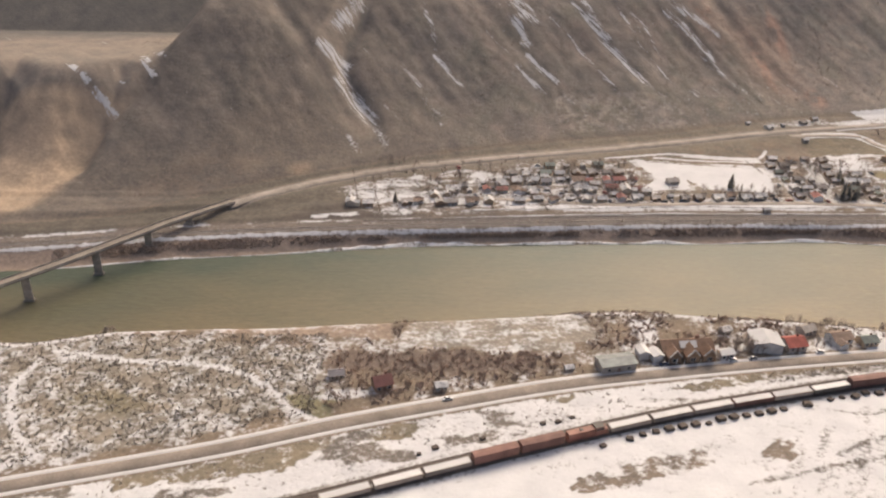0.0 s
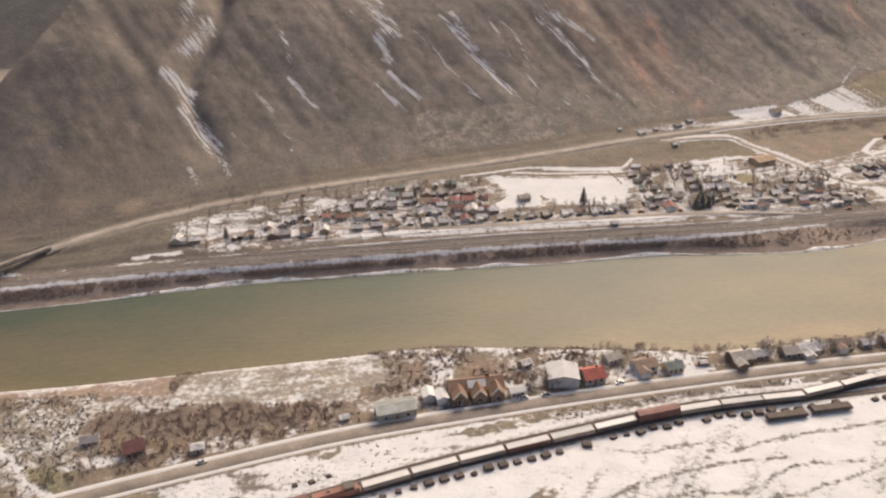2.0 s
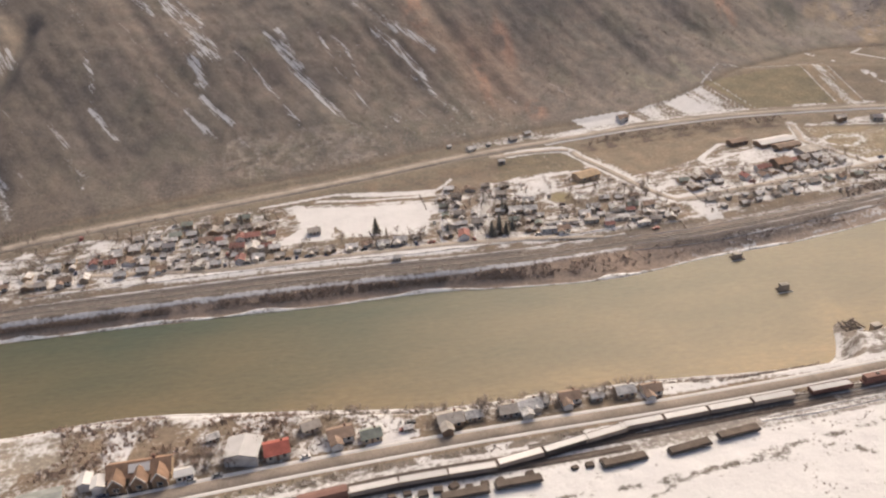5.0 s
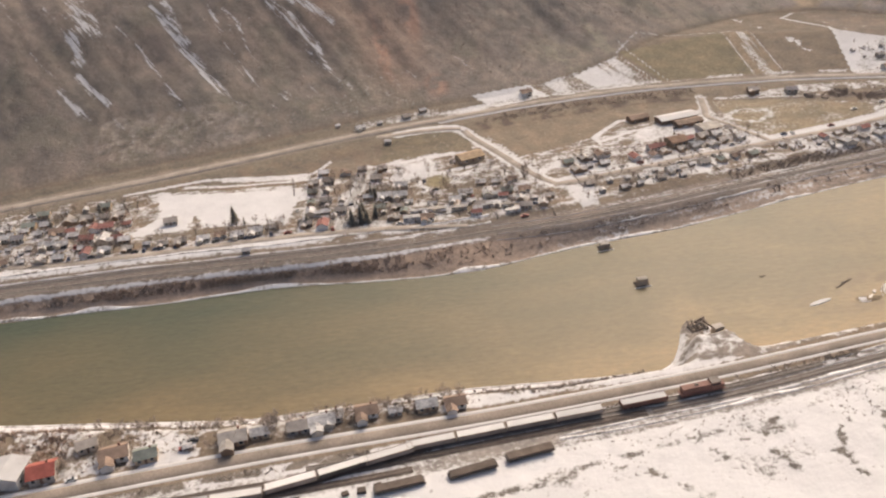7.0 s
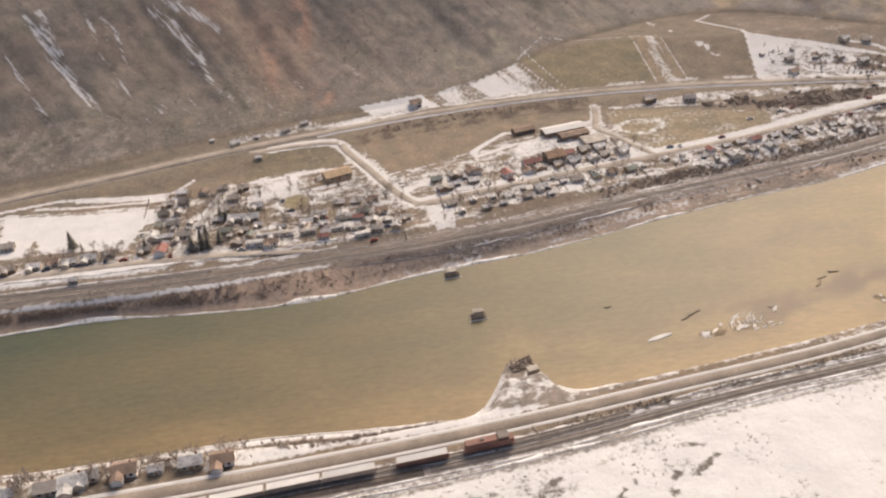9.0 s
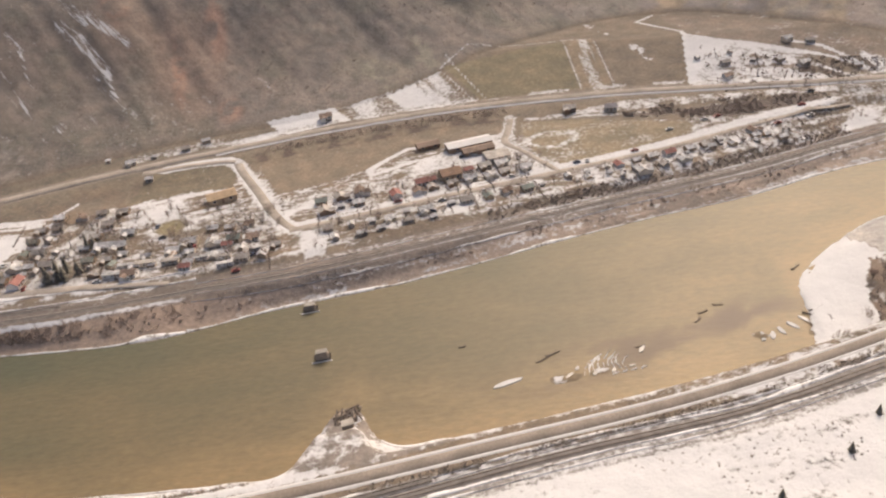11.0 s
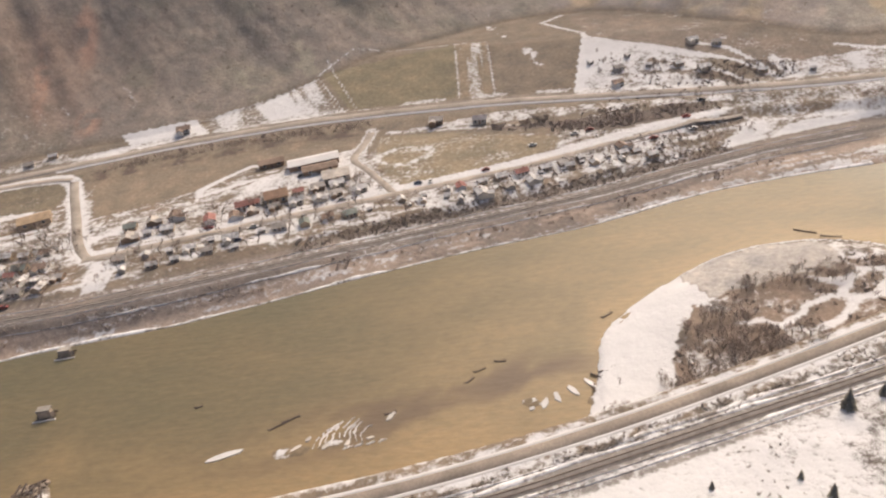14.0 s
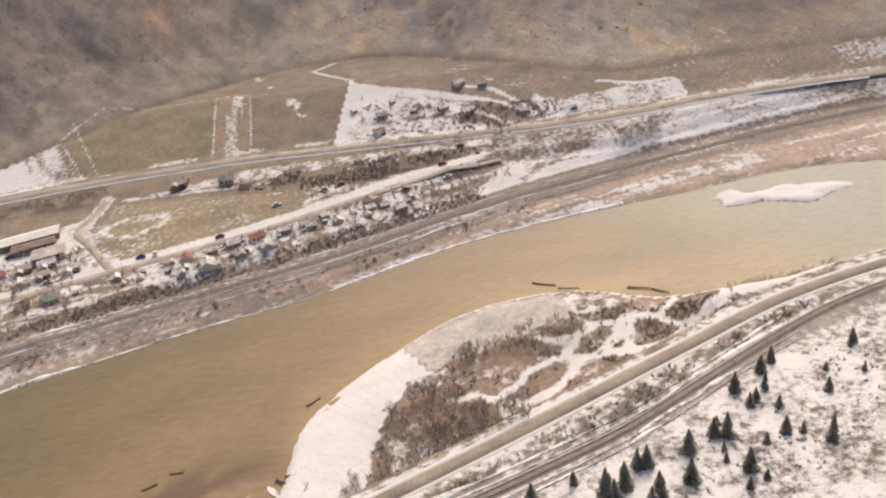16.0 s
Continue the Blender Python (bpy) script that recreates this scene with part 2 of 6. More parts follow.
def ground_material():
    m, nt, b = material("ground", 0.95)
    tone = nt.nodes.new("ShaderNodeAttribute")
    tone.attribute_name = "tone"
    snow = nt.nodes.new("ShaderNodeAttribute")
    snow.attribute_name = "snow"
    n1, n2, n3 = noise_of(nt, 0.09, 5, 0.6), noise_of(nt, 0.55, 5, 0.65), noise_of(nt, 3.0, 3, 0.6)
    geo = nt.nodes.new("ShaderNodeNewGeometry")
    split = nt.nodes.new("ShaderNodeSeparateXYZ")
    nt.links.new(geo.outputs["Position"], split.inputs["Vector"])
    steep = node(nt, "ShaderNodeMapRange", From_Min=16.0, From_Max=30.0)
    nt.links.new(split.outputs["Z"], steep.inputs["Value"])
    fine = math_node(nt, "SUBTRACT", 1.0, math_node(nt, "MULTIPLY", steep.outputs[0], 0.6))
    base = mix(nt, "MULTIPLY", 1.0, tone.outputs["Color"], ramp(nt, n1, (0.25, (0.72, 0.74, 0.76)), (0.75, (1.28, 1.22, 1.16))))
    base = mix(nt, "MULTIPLY", fine, base, ramp(nt, n2, (0.3, (0.74, 0.74, 0.755)), (0.7, (1.22, 1.21, 1.19))))
    base = mix(nt, "MULTIPLY", fine, base, ramp(nt, n3, (0.3, (0.8,) * 3), (0.7, (1.15,) * 3)))
    edge = math_node(nt, "ADD", math_node(nt, "MULTIPLY", math_node(nt, "SUBTRACT", n2, 0.5), 1.5), math_node(nt, "MULTIPLY", math_node(nt, "SUBTRACT", n3, 0.5), 0.7))
    # threads that run down the mountain side
    turned = node(nt, "ShaderNodeMapping", Scale=(1.6, 13.0, 18.0), Rotation=(0, 0, radians(45)))
    turned.vector_type = "TEXTURE"
    nt.links.new(geo.outputs["Position"], turned.inputs["Vector"])
    thread = node(nt, "ShaderNodeTexNoise", Scale=1.0, Detail=4.0, Roughness=0.6)
    nt.links.new(turned.outputs["Vector"], thread.inputs["Vector"])
    lined = math_node(nt, "MULTIPLY", math_node(nt, "SUBTRACT", thread.outputs["Fac"], 0.5), steep.outputs[0])
    where = math_node(nt, "MULTIPLY", snow.outputs["Fac"], 2.0, True)
    edge = math_node(nt, "MULTIPLY", edge, math_node(nt, "SUBTRACT", 1.0, math_node(nt, "MULTIPLY", steep.outputs[0], 0.5)))
    edge = math_node(nt, "ADD", edge, math_node(nt, "MULTIPLY", math_node(nt, "MULTIPLY", lined, where), 3.2))
    grain = math_node(nt, "ADD", math_node(nt, "MULTIPLY", lined, 0.4), 1.0)
    base = mix(nt, "MULTIPLY", 1.0, base, grain)
    cover = math_node(nt, "ADD", snow.outputs["Fac"], edge)
    fac = node(nt, "ShaderNodeMapRange", From_Min=0.34, From_Max=0.70)
    nt.links.new(cover, fac.inputs["Value"])
    white = ramp(nt, n1, (0.2, (0.50, 0.497, 0.495)), (0.8, (0.635, 0.626, 0.617)))
    full = math_node(nt, "MULTIPLY", fac.outputs[0], math_node(nt, "SUBTRACT", 1.0, math_node(nt, "MULTIPLY", steep.outputs[0], 0.14)))
    nt.links.new(mix(nt, "MIX", full, base, white), b.inputs["Base Color"])
    bump(nt, b, n2, 0.6, 0.5)
    return m


def water_material():
    m, nt, b = material("river_water", 0.50)
    b.inputs["IOR"].default_value = 1.33
    deep = nt.nodes.new("ShaderNodeAttribute")
    deep.attribute_name = "silt_sheen"
    n = noise_of(nt, 0.02, 3, 0.5, (1.0, 2.2, 1.0))
    fac = math_node(nt, "ADD", deep.outputs["Fac"], math_node(nt, "MULTIPLY", math_node(nt, "SUBTRACT", n, 0.5), 0.5), True)
    pale, bed = nt.nodes.new("ShaderNodeAttribute"), nt.nodes.new("ShaderNodeAttribute")
    pale.attribute_name, bed.attribute_name = "pale", "bed"
    col = (ramp(nt, fac, (0.0, (0.050, 0.066, 0.045)), (0.5, (0.138, 0.112, 0.064)), (1.0, (0.30, 0.208, 0.105))))
    col = mix(nt, "MIX", pale.outputs["Fac"], col, (0.20, 0.205, 0.18))
    rip = noise_of(nt, 0.5, 4, 0.6, (0.35, 1.0, 1.0))
    # flecks of ripple glint painted into the base colour
    col = mix(nt, "MULTIPLY", 1.0, col, ramp(nt, noise_of(nt, 0.36, 5, 0.72, (0.7, 1.4, 1.0)), (0.3, (0.84, 0.85, 0.87)), (0.7, (1.17, 1.15, 1.11))))
    nt.links.new(mix(nt, "MIX", bed.outputs["Fac"], col, (0.112, 0.080, 0.052)), b.inputs["Base Color"])
    bump(nt, b, rip, 0.4, 0.5)
    return m


def asphalt(name="asphalt", col=(0.20, 0.168, 0.138)):
    m, nt, b = material(name, 0.9)
    a = ramp(nt, noise_of(nt, 0.12, 4), (0.3, tuple(c * 0.8 for c in col)), (0.7, tuple(c * 1.35 for c in col)))
    s = ramp(nt, noise_of(nt, 1.4, 4, 0.6), (0.35, (0.85,) * 3), (0.75, (1.25,) * 3))
    nt.links.new(mix(nt, "MULTIPLY", 1.0, a, s), b.inputs["Base Color"])
    bump(nt, b, noise_of(nt, 8, 2), 0.2, 0.02)
    return m


MAT_GROUND, MAT_WATER, MAT_ROAD = ground_material(), water_material(), asphalt()
MAT_BALLAST = plain("ballast", (0.235, 0.212, 0.19), 0.95, scale=2.0)
MAT_SNOW = plain("snow", (0.65, 0.64, 0.625), 0.85, vary=0.06, scale=1.0, grain=0.1)
MAT_ROOF_SNOW = plain("roof_snow", (0.60, 0.585, 0.565), 0.85, vary=0.45, scale=2.6, grain=0.3)
MAT_BALLAST_DARK = plain("dark_ballast", (0.13, 0.11, 0.095), 0.95, scale=2.0)
MAT_OLD_STONE = plain("old_pier_stone", (0.40, 0.33, 0.26), 0.95, scale=2.0)
MAT_ICE = plain("grey_ice", (0.52, 0.49, 0.45), 0.5, vary=0.2, scale=2.0)
MAT_STEEL = plain("rail_steel", (0.16, 0.12, 0.10), 0.5, 0.6)
MAT_TIE = plain("tie_wood", (0.11, 0.086, 0.07))
MAT_CONCRETE = plain("concrete", (0.36, 0.33, 0.29), 0.9)


# ---- mesh helpers ----
def mesh_from(name, verts, faces, mat, smooth_faces=False):
    me = bpy.data.meshes.new(name)
    me.from_pydata([tuple(v) for v in verts], [], [tuple(f) for f in faces])
    me.materials.append(mat)
    if smooth_faces:
        me.polygons.foreach_set("use_smooth", [True] * len(me.polygons))
    me.update()
    return me


def part(name, bm, mat, parent, label=""):
    me = bpy.data.meshes.new(name)
    bm.normal_update()
    bm.to_mesh(me)
    bm.free()
    me.materials.append(mat)
    ob = new(name, me)
    ob.parent = parent
    return tagged(ob, label)


def z_at(x, y):
    return float(height(np.array([x]), np.array([y]))[0])


# ---- ground ----
def grid_lines(spans):
    out = [spans[0][0]]
    for a, b, step in spans:
        n = max(1, round((b - a) / step))
        out += list(a + (b - a) * (np.arange(n) + 1) / n)
    return np.array(out)


gx = grid_lines([(-1500, -500, 100), (-500, -260, 12), (-260, 720, 1.45), (720, 900, 8), (900, 1500, 40), (1500, 3000, 150)])
gy = grid_lines([(-1200, -200, 100), (-200, 140, 10), (140, 640, 1.2), (640, 800, 4), (800, 1200, 16), (1200, 3000, 120)])
GX, GY = np.meshgrid(gx, gy)
GZ = height(GX, GY)


def covers(x, y, z):
    """What lies on the ground: how much snow, and the colour of the bare earth, with gully shade and haze painted in.
    """
    fb, nb, fr, nr, rail, ft, nrl = far_bank(x), near_bank(x), far_road(x), near_road(x), far_rail(x), foot(x), near_rail(x)
    up, dn, df = y - ft, nb - y, y - fb
    n40, n15, n6, n3 = fbm(x, y, 40, 71), fbm(x, y, 15, 72), fbm(x, y, 6, 73, 3), fbm(x, y, 3.2, 78, 2)
    snow = np.zeros(x.shape)
    tone = np.zeros(x.shape + (3,))

    def paint(mask, col):
        tone[...] = tone * (1 - mask[..., None]) + np.array(col) * mask[..., None]

    def lay(mask, depth):
        snow[...] = snow * (1 - mask) + depth * mask

    paint(np.ones(x.shape), (0.17, 0.135, 0.10))
    # mountain side
    hill = smooth(-2, 8, up)
    w, rg = down_slope(x, y), ridges(x, y)
    paint(hill, (0.124, 0.108, 0.097))
    paint(hill * smooth(0.42, 0.7, n40) * 0.8, (0.100, 0.091, 0.081))
    paint(hill * smooth(0.52, 0.75, fbm(w, (y - 0.77 * x) * 0.3, 30, 74)) * 0.25, (0.140, 0.120, 0.105))
    # shade between the spurs, painted into the tone
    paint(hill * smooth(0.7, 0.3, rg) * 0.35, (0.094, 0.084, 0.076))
    paint(hill * smooth(0.48, 0.66, fbm(x, y, 58, 311, 3)) * 0.55, (0.132, 0.107, 0.091))
    paint(hill * smooth(0.50, 0.68, fbm(x, y, 24, 312, 4)) * 0.5, (0.118, 0.110, 0.088))
    paint(hill * smooth(0.56, 0.70, fbm(x, y, 11, 313, 3)) * 0.4, (0.155, 0.128, 0.108))
    paint(hill * smooth(0.60, 0.72, fbm(x + 40, y, 7, 314, 3)) * 0.45, (0.078, 0.068, 0.060))
    paint(hill * spot(x, y, 262, 580, 24, 40, 12) * 0.6, (0.172, 0.120, 0.095))
    paint(hill * spot(x, y, 224, 606, 20, 30, 20) * 0.5, (0.165, 0.122, 0.098))
    paint(hill * spot(x, y, -75, 440, 40, 16, 30) * 0.4, (0.125, 0.09, 0.068))
    paint(hill * smooth(450, 560, x) * smooth(0.45, 0.7, n15) * 0.5, (0.20, 0.15, 0.09))
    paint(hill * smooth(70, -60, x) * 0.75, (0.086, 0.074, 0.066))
    rill = fbm(w, (y - 0.77 * x) * 0.16, 6, 77, 3)
    paint(hill * smooth(0.5, 0.66, rill) * 0.18, (0.18, 0.152, 0.132))
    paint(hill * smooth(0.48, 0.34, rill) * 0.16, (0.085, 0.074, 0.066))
    # one flank of each gully painted dark, as if in shade
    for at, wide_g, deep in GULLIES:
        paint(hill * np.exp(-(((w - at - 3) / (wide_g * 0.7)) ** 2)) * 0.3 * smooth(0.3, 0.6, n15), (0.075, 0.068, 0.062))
    # earth darker to the west; haze over the east put in as lighter tone
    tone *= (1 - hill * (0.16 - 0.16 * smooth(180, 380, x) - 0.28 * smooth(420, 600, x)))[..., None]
    bl = bluff(x, y) * smooth(4, 14, up)
    paint(bl * smooth(92, 80, up) * (0.55 + 0.45 * fbm(x, y * 0.2, 8, 79, 2)), (0.25, 0.19, 0.137))
    paint(bl * smooth(80, 92, up), (0.118, 0.100, 0.086))
    # upper west slope: dark woods, with their shadowed look put into the tone
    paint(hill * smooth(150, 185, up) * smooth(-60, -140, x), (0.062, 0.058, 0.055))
    for width, full, way in ((3.4, 0.85, ((-186, 460), (-178, 456), (-170, 449), (-163, 446), (-158, 441))), (4.5, 0.8, ((-150, 477), (-146, 471), (-142, 467))), (3.4, 0.8, ((-146, 487), (-140, 480), (-134, 478))), (1.8, 0.8, ((-163, 463), (-158, 459), (-151, 453)))):
        lay(hill * near_path(x, y, width, *way) * smooth(0.38, 0.5, n3), full)
    flecks = smooth(0.64, 0.72, fbm(w, (y - 0.77 * x) * 0.13, 4.5, 75, 3)) * smooth(0.48, 0.62, fbm(x, y, 60, 76))
    lay(hill * flecks * smooth(10, 26, up) * 0.6, 0.42)
    # the ravine's shade and its lit west flank, both painted in
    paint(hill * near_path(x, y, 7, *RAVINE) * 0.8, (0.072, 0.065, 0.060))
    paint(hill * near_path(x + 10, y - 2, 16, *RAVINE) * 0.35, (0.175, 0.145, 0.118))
    def soft_way(width, way):
        out, p = np.zeros(x.shape), np.array(way, float)
        lo, hi = p.min(0) - 3 * width, p.max(0) + 3 * width
        k = (x > lo[0]) & (x < hi[0]) & (y > lo[1]) & (y < hi[1])
        out[k] = np.exp(-((way_off(x[k], y[k], *way) / width) ** 2))
        return out

    streak = smooth(0.34, 0.60, fbm(0.70 * x + 0.71 * y, (0.71 * x - 0.70 * y) * 0.16, 3.6, 177, 2))
    # snow left in the gullies: width and fullness, then the way of each
    west = ((7, 0.8, ((-42, 569), (-43, 552))), (8, 0.85, ((-31, 553), (-34, 541), (-41, 528))), (7, 0.95, ((-50, 508), (-36, 503))), (8, 0.95, ((-37, 490), (-21, 474))), (5, 0.7, ((-31, 452), (-27, 444))),
            (6, 0.6, ((-19, 472), (-10, 453))), (2.5, 0.6, ((13, 561), (18, 546), (21, 531))), (3, 0.65, ((21, 525), (36, 508))), (2.5, 0.5, ((-1, 516), (10, 501))), (2.2, 0.5, ((12, 493), (23, 475))))
    middle = ((7, 0.85, ((55, 608), (72, 587), (82, 571), (78, 561), (82, 548))), (4, 0.8, ((64, 608), (77, 596), (91, 563))), (3, 0.9, ((83, 538), (100, 522))), (2.2, 0.8, ((74, 527), (94, 508))),
              (2, 0.65, ((103, 515), (117, 499))), (4, 0.75, ((113, 593), (133, 572))), (4.5, 0.95, ((128, 577), (140, 560), (162, 535))), (2.5, 0.6, ((162, 535), (183, 521))), (3, 0.7, ((127, 590), (142, 566))))
    east_side = ((1.6, 0.6, ((101, 572), (118, 556), (134, 531), (152, 510))), (1.6, 0.55, ((153, 592), (165, 564), (180, 546))), (5, 0.7, ((179, 619), (205, 602))), (4, 0.6, ((35, 612), (49, 596))), (2, 0.5, ((43, 545), (54, 532))),
                 (6, 0.75, ((190, 597), (204, 589), (217, 574))), (2.5, 0.75, ((217, 574), (225, 555), (234, 547))), (1.8, 0.5, ((234, 547), (256, 541), (276, 531))), (6, 0.65, ((207, 606), (227, 591))),
                 (1.5, 0.5, ((162, 591), (171, 581), (177, 564), (197, 537))), (1.6, 0.55, ((502, 623), (506, 593), (515, 572), (525, 549))))
    for width, full, way in west + middle + east_side:
        lay(hill * soft_way(width * 0.65 + 0.6, way) * (0.55 + 0.45 * streak), full * (0.76 if width > 3.1 else 0.95))
    paint(hill * near_path(x, y, 3, (158, 514), (127, 504), (96, 489)) * smooth(0.4, 0.55, n6), (0.07, 0.062, 0.055))
    scree = near_path(x, y, 30, (110, 500), (140, 505), (170, 512)) * smooth(0.45, 0.6, n3)
    paint(hill * scree * 0.3, (0.21, 0.19, 0.172))
    paint(spot(x, y, -56, 421, 9, 4, 35) * smooth(-1, 3, up) * 0.8, (0.20, 0.152, 0.11))
    paint(spot(x, y, -40, 432, 16, 5, 35) * smooth(-1, 3, up) * 0.5, (0.165, 0.138, 0.112))
    paint(hill * spot(x, y, -105, 402, 40, 16, 30) * 0.5 * smooth(0.35, 0.6, n6), (0.118, 0.086, 0.066))
    for c in ((258, 573, 4, 22), (278, 604, 6, 20), (289, 547, 7, 9), (219, 620, 8, 16), (452, 657, 8, 22), (465, 585, 6, 12), (448, 545, 8, 14)):
        paint(hill * spot(x, y, *c, 8) * 0.5 * smooth(0.35, 0.6, n6), (0.235, 0.135, 0.098))
    paint(hill * spot(x, y, 500, 655, 22, 16, 20) * 0.6 * smooth(0.35, 0.55, n6), (0.060, 0.060, 0.050))
    paint(hill * spot(x, y, 604, 603, 9, 14, 20) * 0.7 * smooth(0.3, 0.55, n6), (0.055, 0.050, 0.044))
    for c in ((496, 604, 6, 14), (497, 556, 8, 20), (535, 570, 7, 16), (587, 557, 8, 16), (400, 585, 6, 20), (370, 570, 6, 18)):
        paint(hill * spot(x, y, *c, 20) * 0.6 * smooth(0.4, 0.6, n6), (0.185, 0.172, 0.135))
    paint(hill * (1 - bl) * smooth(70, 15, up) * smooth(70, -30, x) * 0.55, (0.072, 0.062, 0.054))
    lay(hill * smooth(55, 25, up) * smooth(40, 90, x) * smooth(310, 250, x) * 0.8, 0.17 + 0.5 * (n3 - 0.5) + 0.35 * (n6 - 0.5))
    # tone raised overall; distance haze on the eastern slope is painted in
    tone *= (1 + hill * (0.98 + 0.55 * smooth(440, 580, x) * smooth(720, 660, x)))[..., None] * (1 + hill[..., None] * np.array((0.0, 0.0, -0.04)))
    # the fan of earth below the mountain, and its fields
    ter = (up < 0) * (df > 0)
    paint(ter * 1.0, (0.195, 0.162, 0.125))
    paint(ter * smooth(0.5, 0.7, n15) * 0.6, (0.165, 0.135, 0.10))
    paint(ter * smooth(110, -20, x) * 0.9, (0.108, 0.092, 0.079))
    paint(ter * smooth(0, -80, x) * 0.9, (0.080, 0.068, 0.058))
    paint(ter * smooth(330, 200, x) * smooth(-34, -24, y - fr) * 0.6, (0.145, 0.128, 0.10))
    paint(inside(x, y, (427, 536), (481, 531), (482, 586), (410, 574)), (0.20, 0.172, 0.115))
    paint(inside(x, y, (481, 531), (499, 529), (499, 584), (482, 586)), (0.24, 0.195, 0.14))
    lay(inside(x, y, (481, 531), (499, 529), (499, 584), (482, 586)) * smooth(0.4, 0.6, fbm(x * 3, y * 0.2, 9, 81, 2)), 0.5)
    for edge in (((408, 573), (426, 592), (481, 587), (499, 584), (500, 529)), ((408, 571), (424, 535)), ((412, 585), (430, 537)), ((482, 586), (482, 531))):
        lay(near_path(x, y, 1.3, *edge), 0.62)
    lay(inside(x, y, (309, 536), (346, 545), (356, 531), (322, 521)), 0.95)
    lay(inside(x, y, (348, 544), (407, 570), (422, 533), (360, 529)) * (0.55 + 0.45 * smooth(0.45, 0.6, fbm(x * 2.4 + y, y * 0.3, 16, 82, 2))), 0.7)
    lay(inside(x, y, (376, 553), (392, 562), (403, 533), (388, 531)), 0.9)
    tri = inside(x, y, (552, 589), (537, 513), (607, 483), (690, 476), (720, 490), (611, 522))
    lay(tri, 0.30 + 0.36 * smooth(605, 575, x) + 0.5 * (n15 - 0.5) + 0.8 * (n6 - 0.5))
    lay(inside(x, y, (549, 572), (536, 516), (580, 500), (608, 494), (592, 528)), 0.72 + 0.9 * (n6 - 0.5))
    lay(inside(x, y, (552, 587), (538, 520), (556, 540), (575, 556)), 0.95)
    lay(near_path(x, y, 2.4, (572, 620), (550, 619), (531, 604), (551, 572), (572, 550), (593, 532), (613, 519), (634, 512)), 0.8)
    for way in (((598, 548), (607, 534), (613, 524), (624, 494)), ((626, 519), (631, 505), (633, 493)), ((552, 540), (566, 520), (574, 504)), ((575, 546), (590, 520), (600, 500))):
        lay(near_path(x, y, 2.2, *way), 0.85)
    for c in ((504, 606, 3, 10), (508, 590, 2.5, 6), (521, 561, 3.4, 9), (524, 551, 3, 4)):
        lay(spot(x, y, c[0], c[1], c[2], c[3], 20) * smooth(0.4, 0.55, n3), 0.8)
    # along the foot of the mountain
    lay(ter * smooth(5, 7, y - fr) * smooth(12, 9, y - fr) * smooth(200, 300, x) * smooth(0.45, 0.6, n15), 0.6)
    lay(ter * near_path(x, y, 3.4, (-45, 374), (-20, 378), (4, 384)) * smooth(0.35, 0.5, n6), 0.8)
    lay(spot(x, y, 262, 516, 34, 6, 16), 0.45 + 0.6 * (n6 - 0.5))
    lay(spot(x, y, 305, 520, 14, 5, 14), 0.85)
    paint(ter * smooth(6.5, 4.5, np.abs(y - fr)) * (x > -100), (0.21, 0.182, 0.152))
    lay(ter * smooth(8.0, 6, np.abs(y - fr)) * smooth(330, 230, x), 0.1)
    paint(smooth(0, 6, y - fr - 6) * inside(x, y, (689, 492), (696, 516), (725, 560), (790, 540), (760, 500), (727, 490)) * 0.35, (0.19, 0.16, 0.135))
    # village
    vill = ter * smooth(0, 5, y - rail - 7) * smooth(-5, -14, y - fr) * smooth(-42, -12, x + 0.4 * (y - 400)) * smooth(500, 470, y)
    along = fbm(x * 0.3, y - 0.17 * x, 2.6, 341, 3)
    lay(vill, 0.42 + 0.5 * (n15 - 0.5) + 0.7 * (n6 - 0.5) + 1.1 * (along - 0.5))
    paint(vill * smooth(0.45, 0.6, fbm(x, y, 9, 342, 2)) * 0.6, (0.185, 0.140, 0.102))
    lay(inside(x, y, (95, 448), (140, 452), (214, 446), (264, 466), (264, 500), (95, 480)), 0.08)
    for way in (((120, 452), (160, 461), (216, 458), (224, 470)), ((150, 455), (206, 451), (222, 452))):
        lay(near_path(x, y, 2.4, *way), 0.75)
    lay(inside(x, y, (137, 450), (211, 441), (206, 406), (168, 410), (160, 424), (144, 424)), 1.0)
    lay(inside(x, y, (129, 408), (142, 424), (160, 423), (158, 410)), 0.95)
    lay(near_path(x, y, 5, (170, 460), (212, 455), (206, 452)), 0.75)
    lay(spot(x, y, 270, 449, 15, 10, 30), 0.85)
    lay(spot(x, y, 296, 440, 12, 2.5, 25), 0.8)
    paint(inside(x, y, (288, 447), (300, 444), (306, 452), (292, 458)), (0.25, 0.19, 0.125))
    lay(inside(x, y, (288, 447), (300, 444), (306, 452), (292, 458)), 0.05)
    paint(inside(x, y, (250, 462), (300, 466), (302, 500), (255, 492)) * 0.7, (0.15, 0.13, 0.09))
    lay(inside(x, y, (255, 470), (300, 466), (302, 500), (255, 492)), 0.12 + 0.5 * (n6 - 0.5))
    # brown fields, school ground, playing fields
    brown = inside(x, y, (308, 494), (324, 452), (346, 459), (368, 468), (386, 490), (430, 505), (330, 509))
    paint(brown, (0.205, 0.168, 0.125))
    paint(ter * near_path(x, y, 12, (312, 499), (350, 506), (400, 512), (430, 510)) * smooth(0.35, 0.6, n6), (0.115, 0.09, 0.072))
    lay(brown, 0.08 + 0.4 * (n6 - 0.5))
    lay(inside(x, y, (384, 452), (442, 462), (438, 492), (425, 488), (392, 470)), 0.7 + 0.5 * (n6 - 0.5))
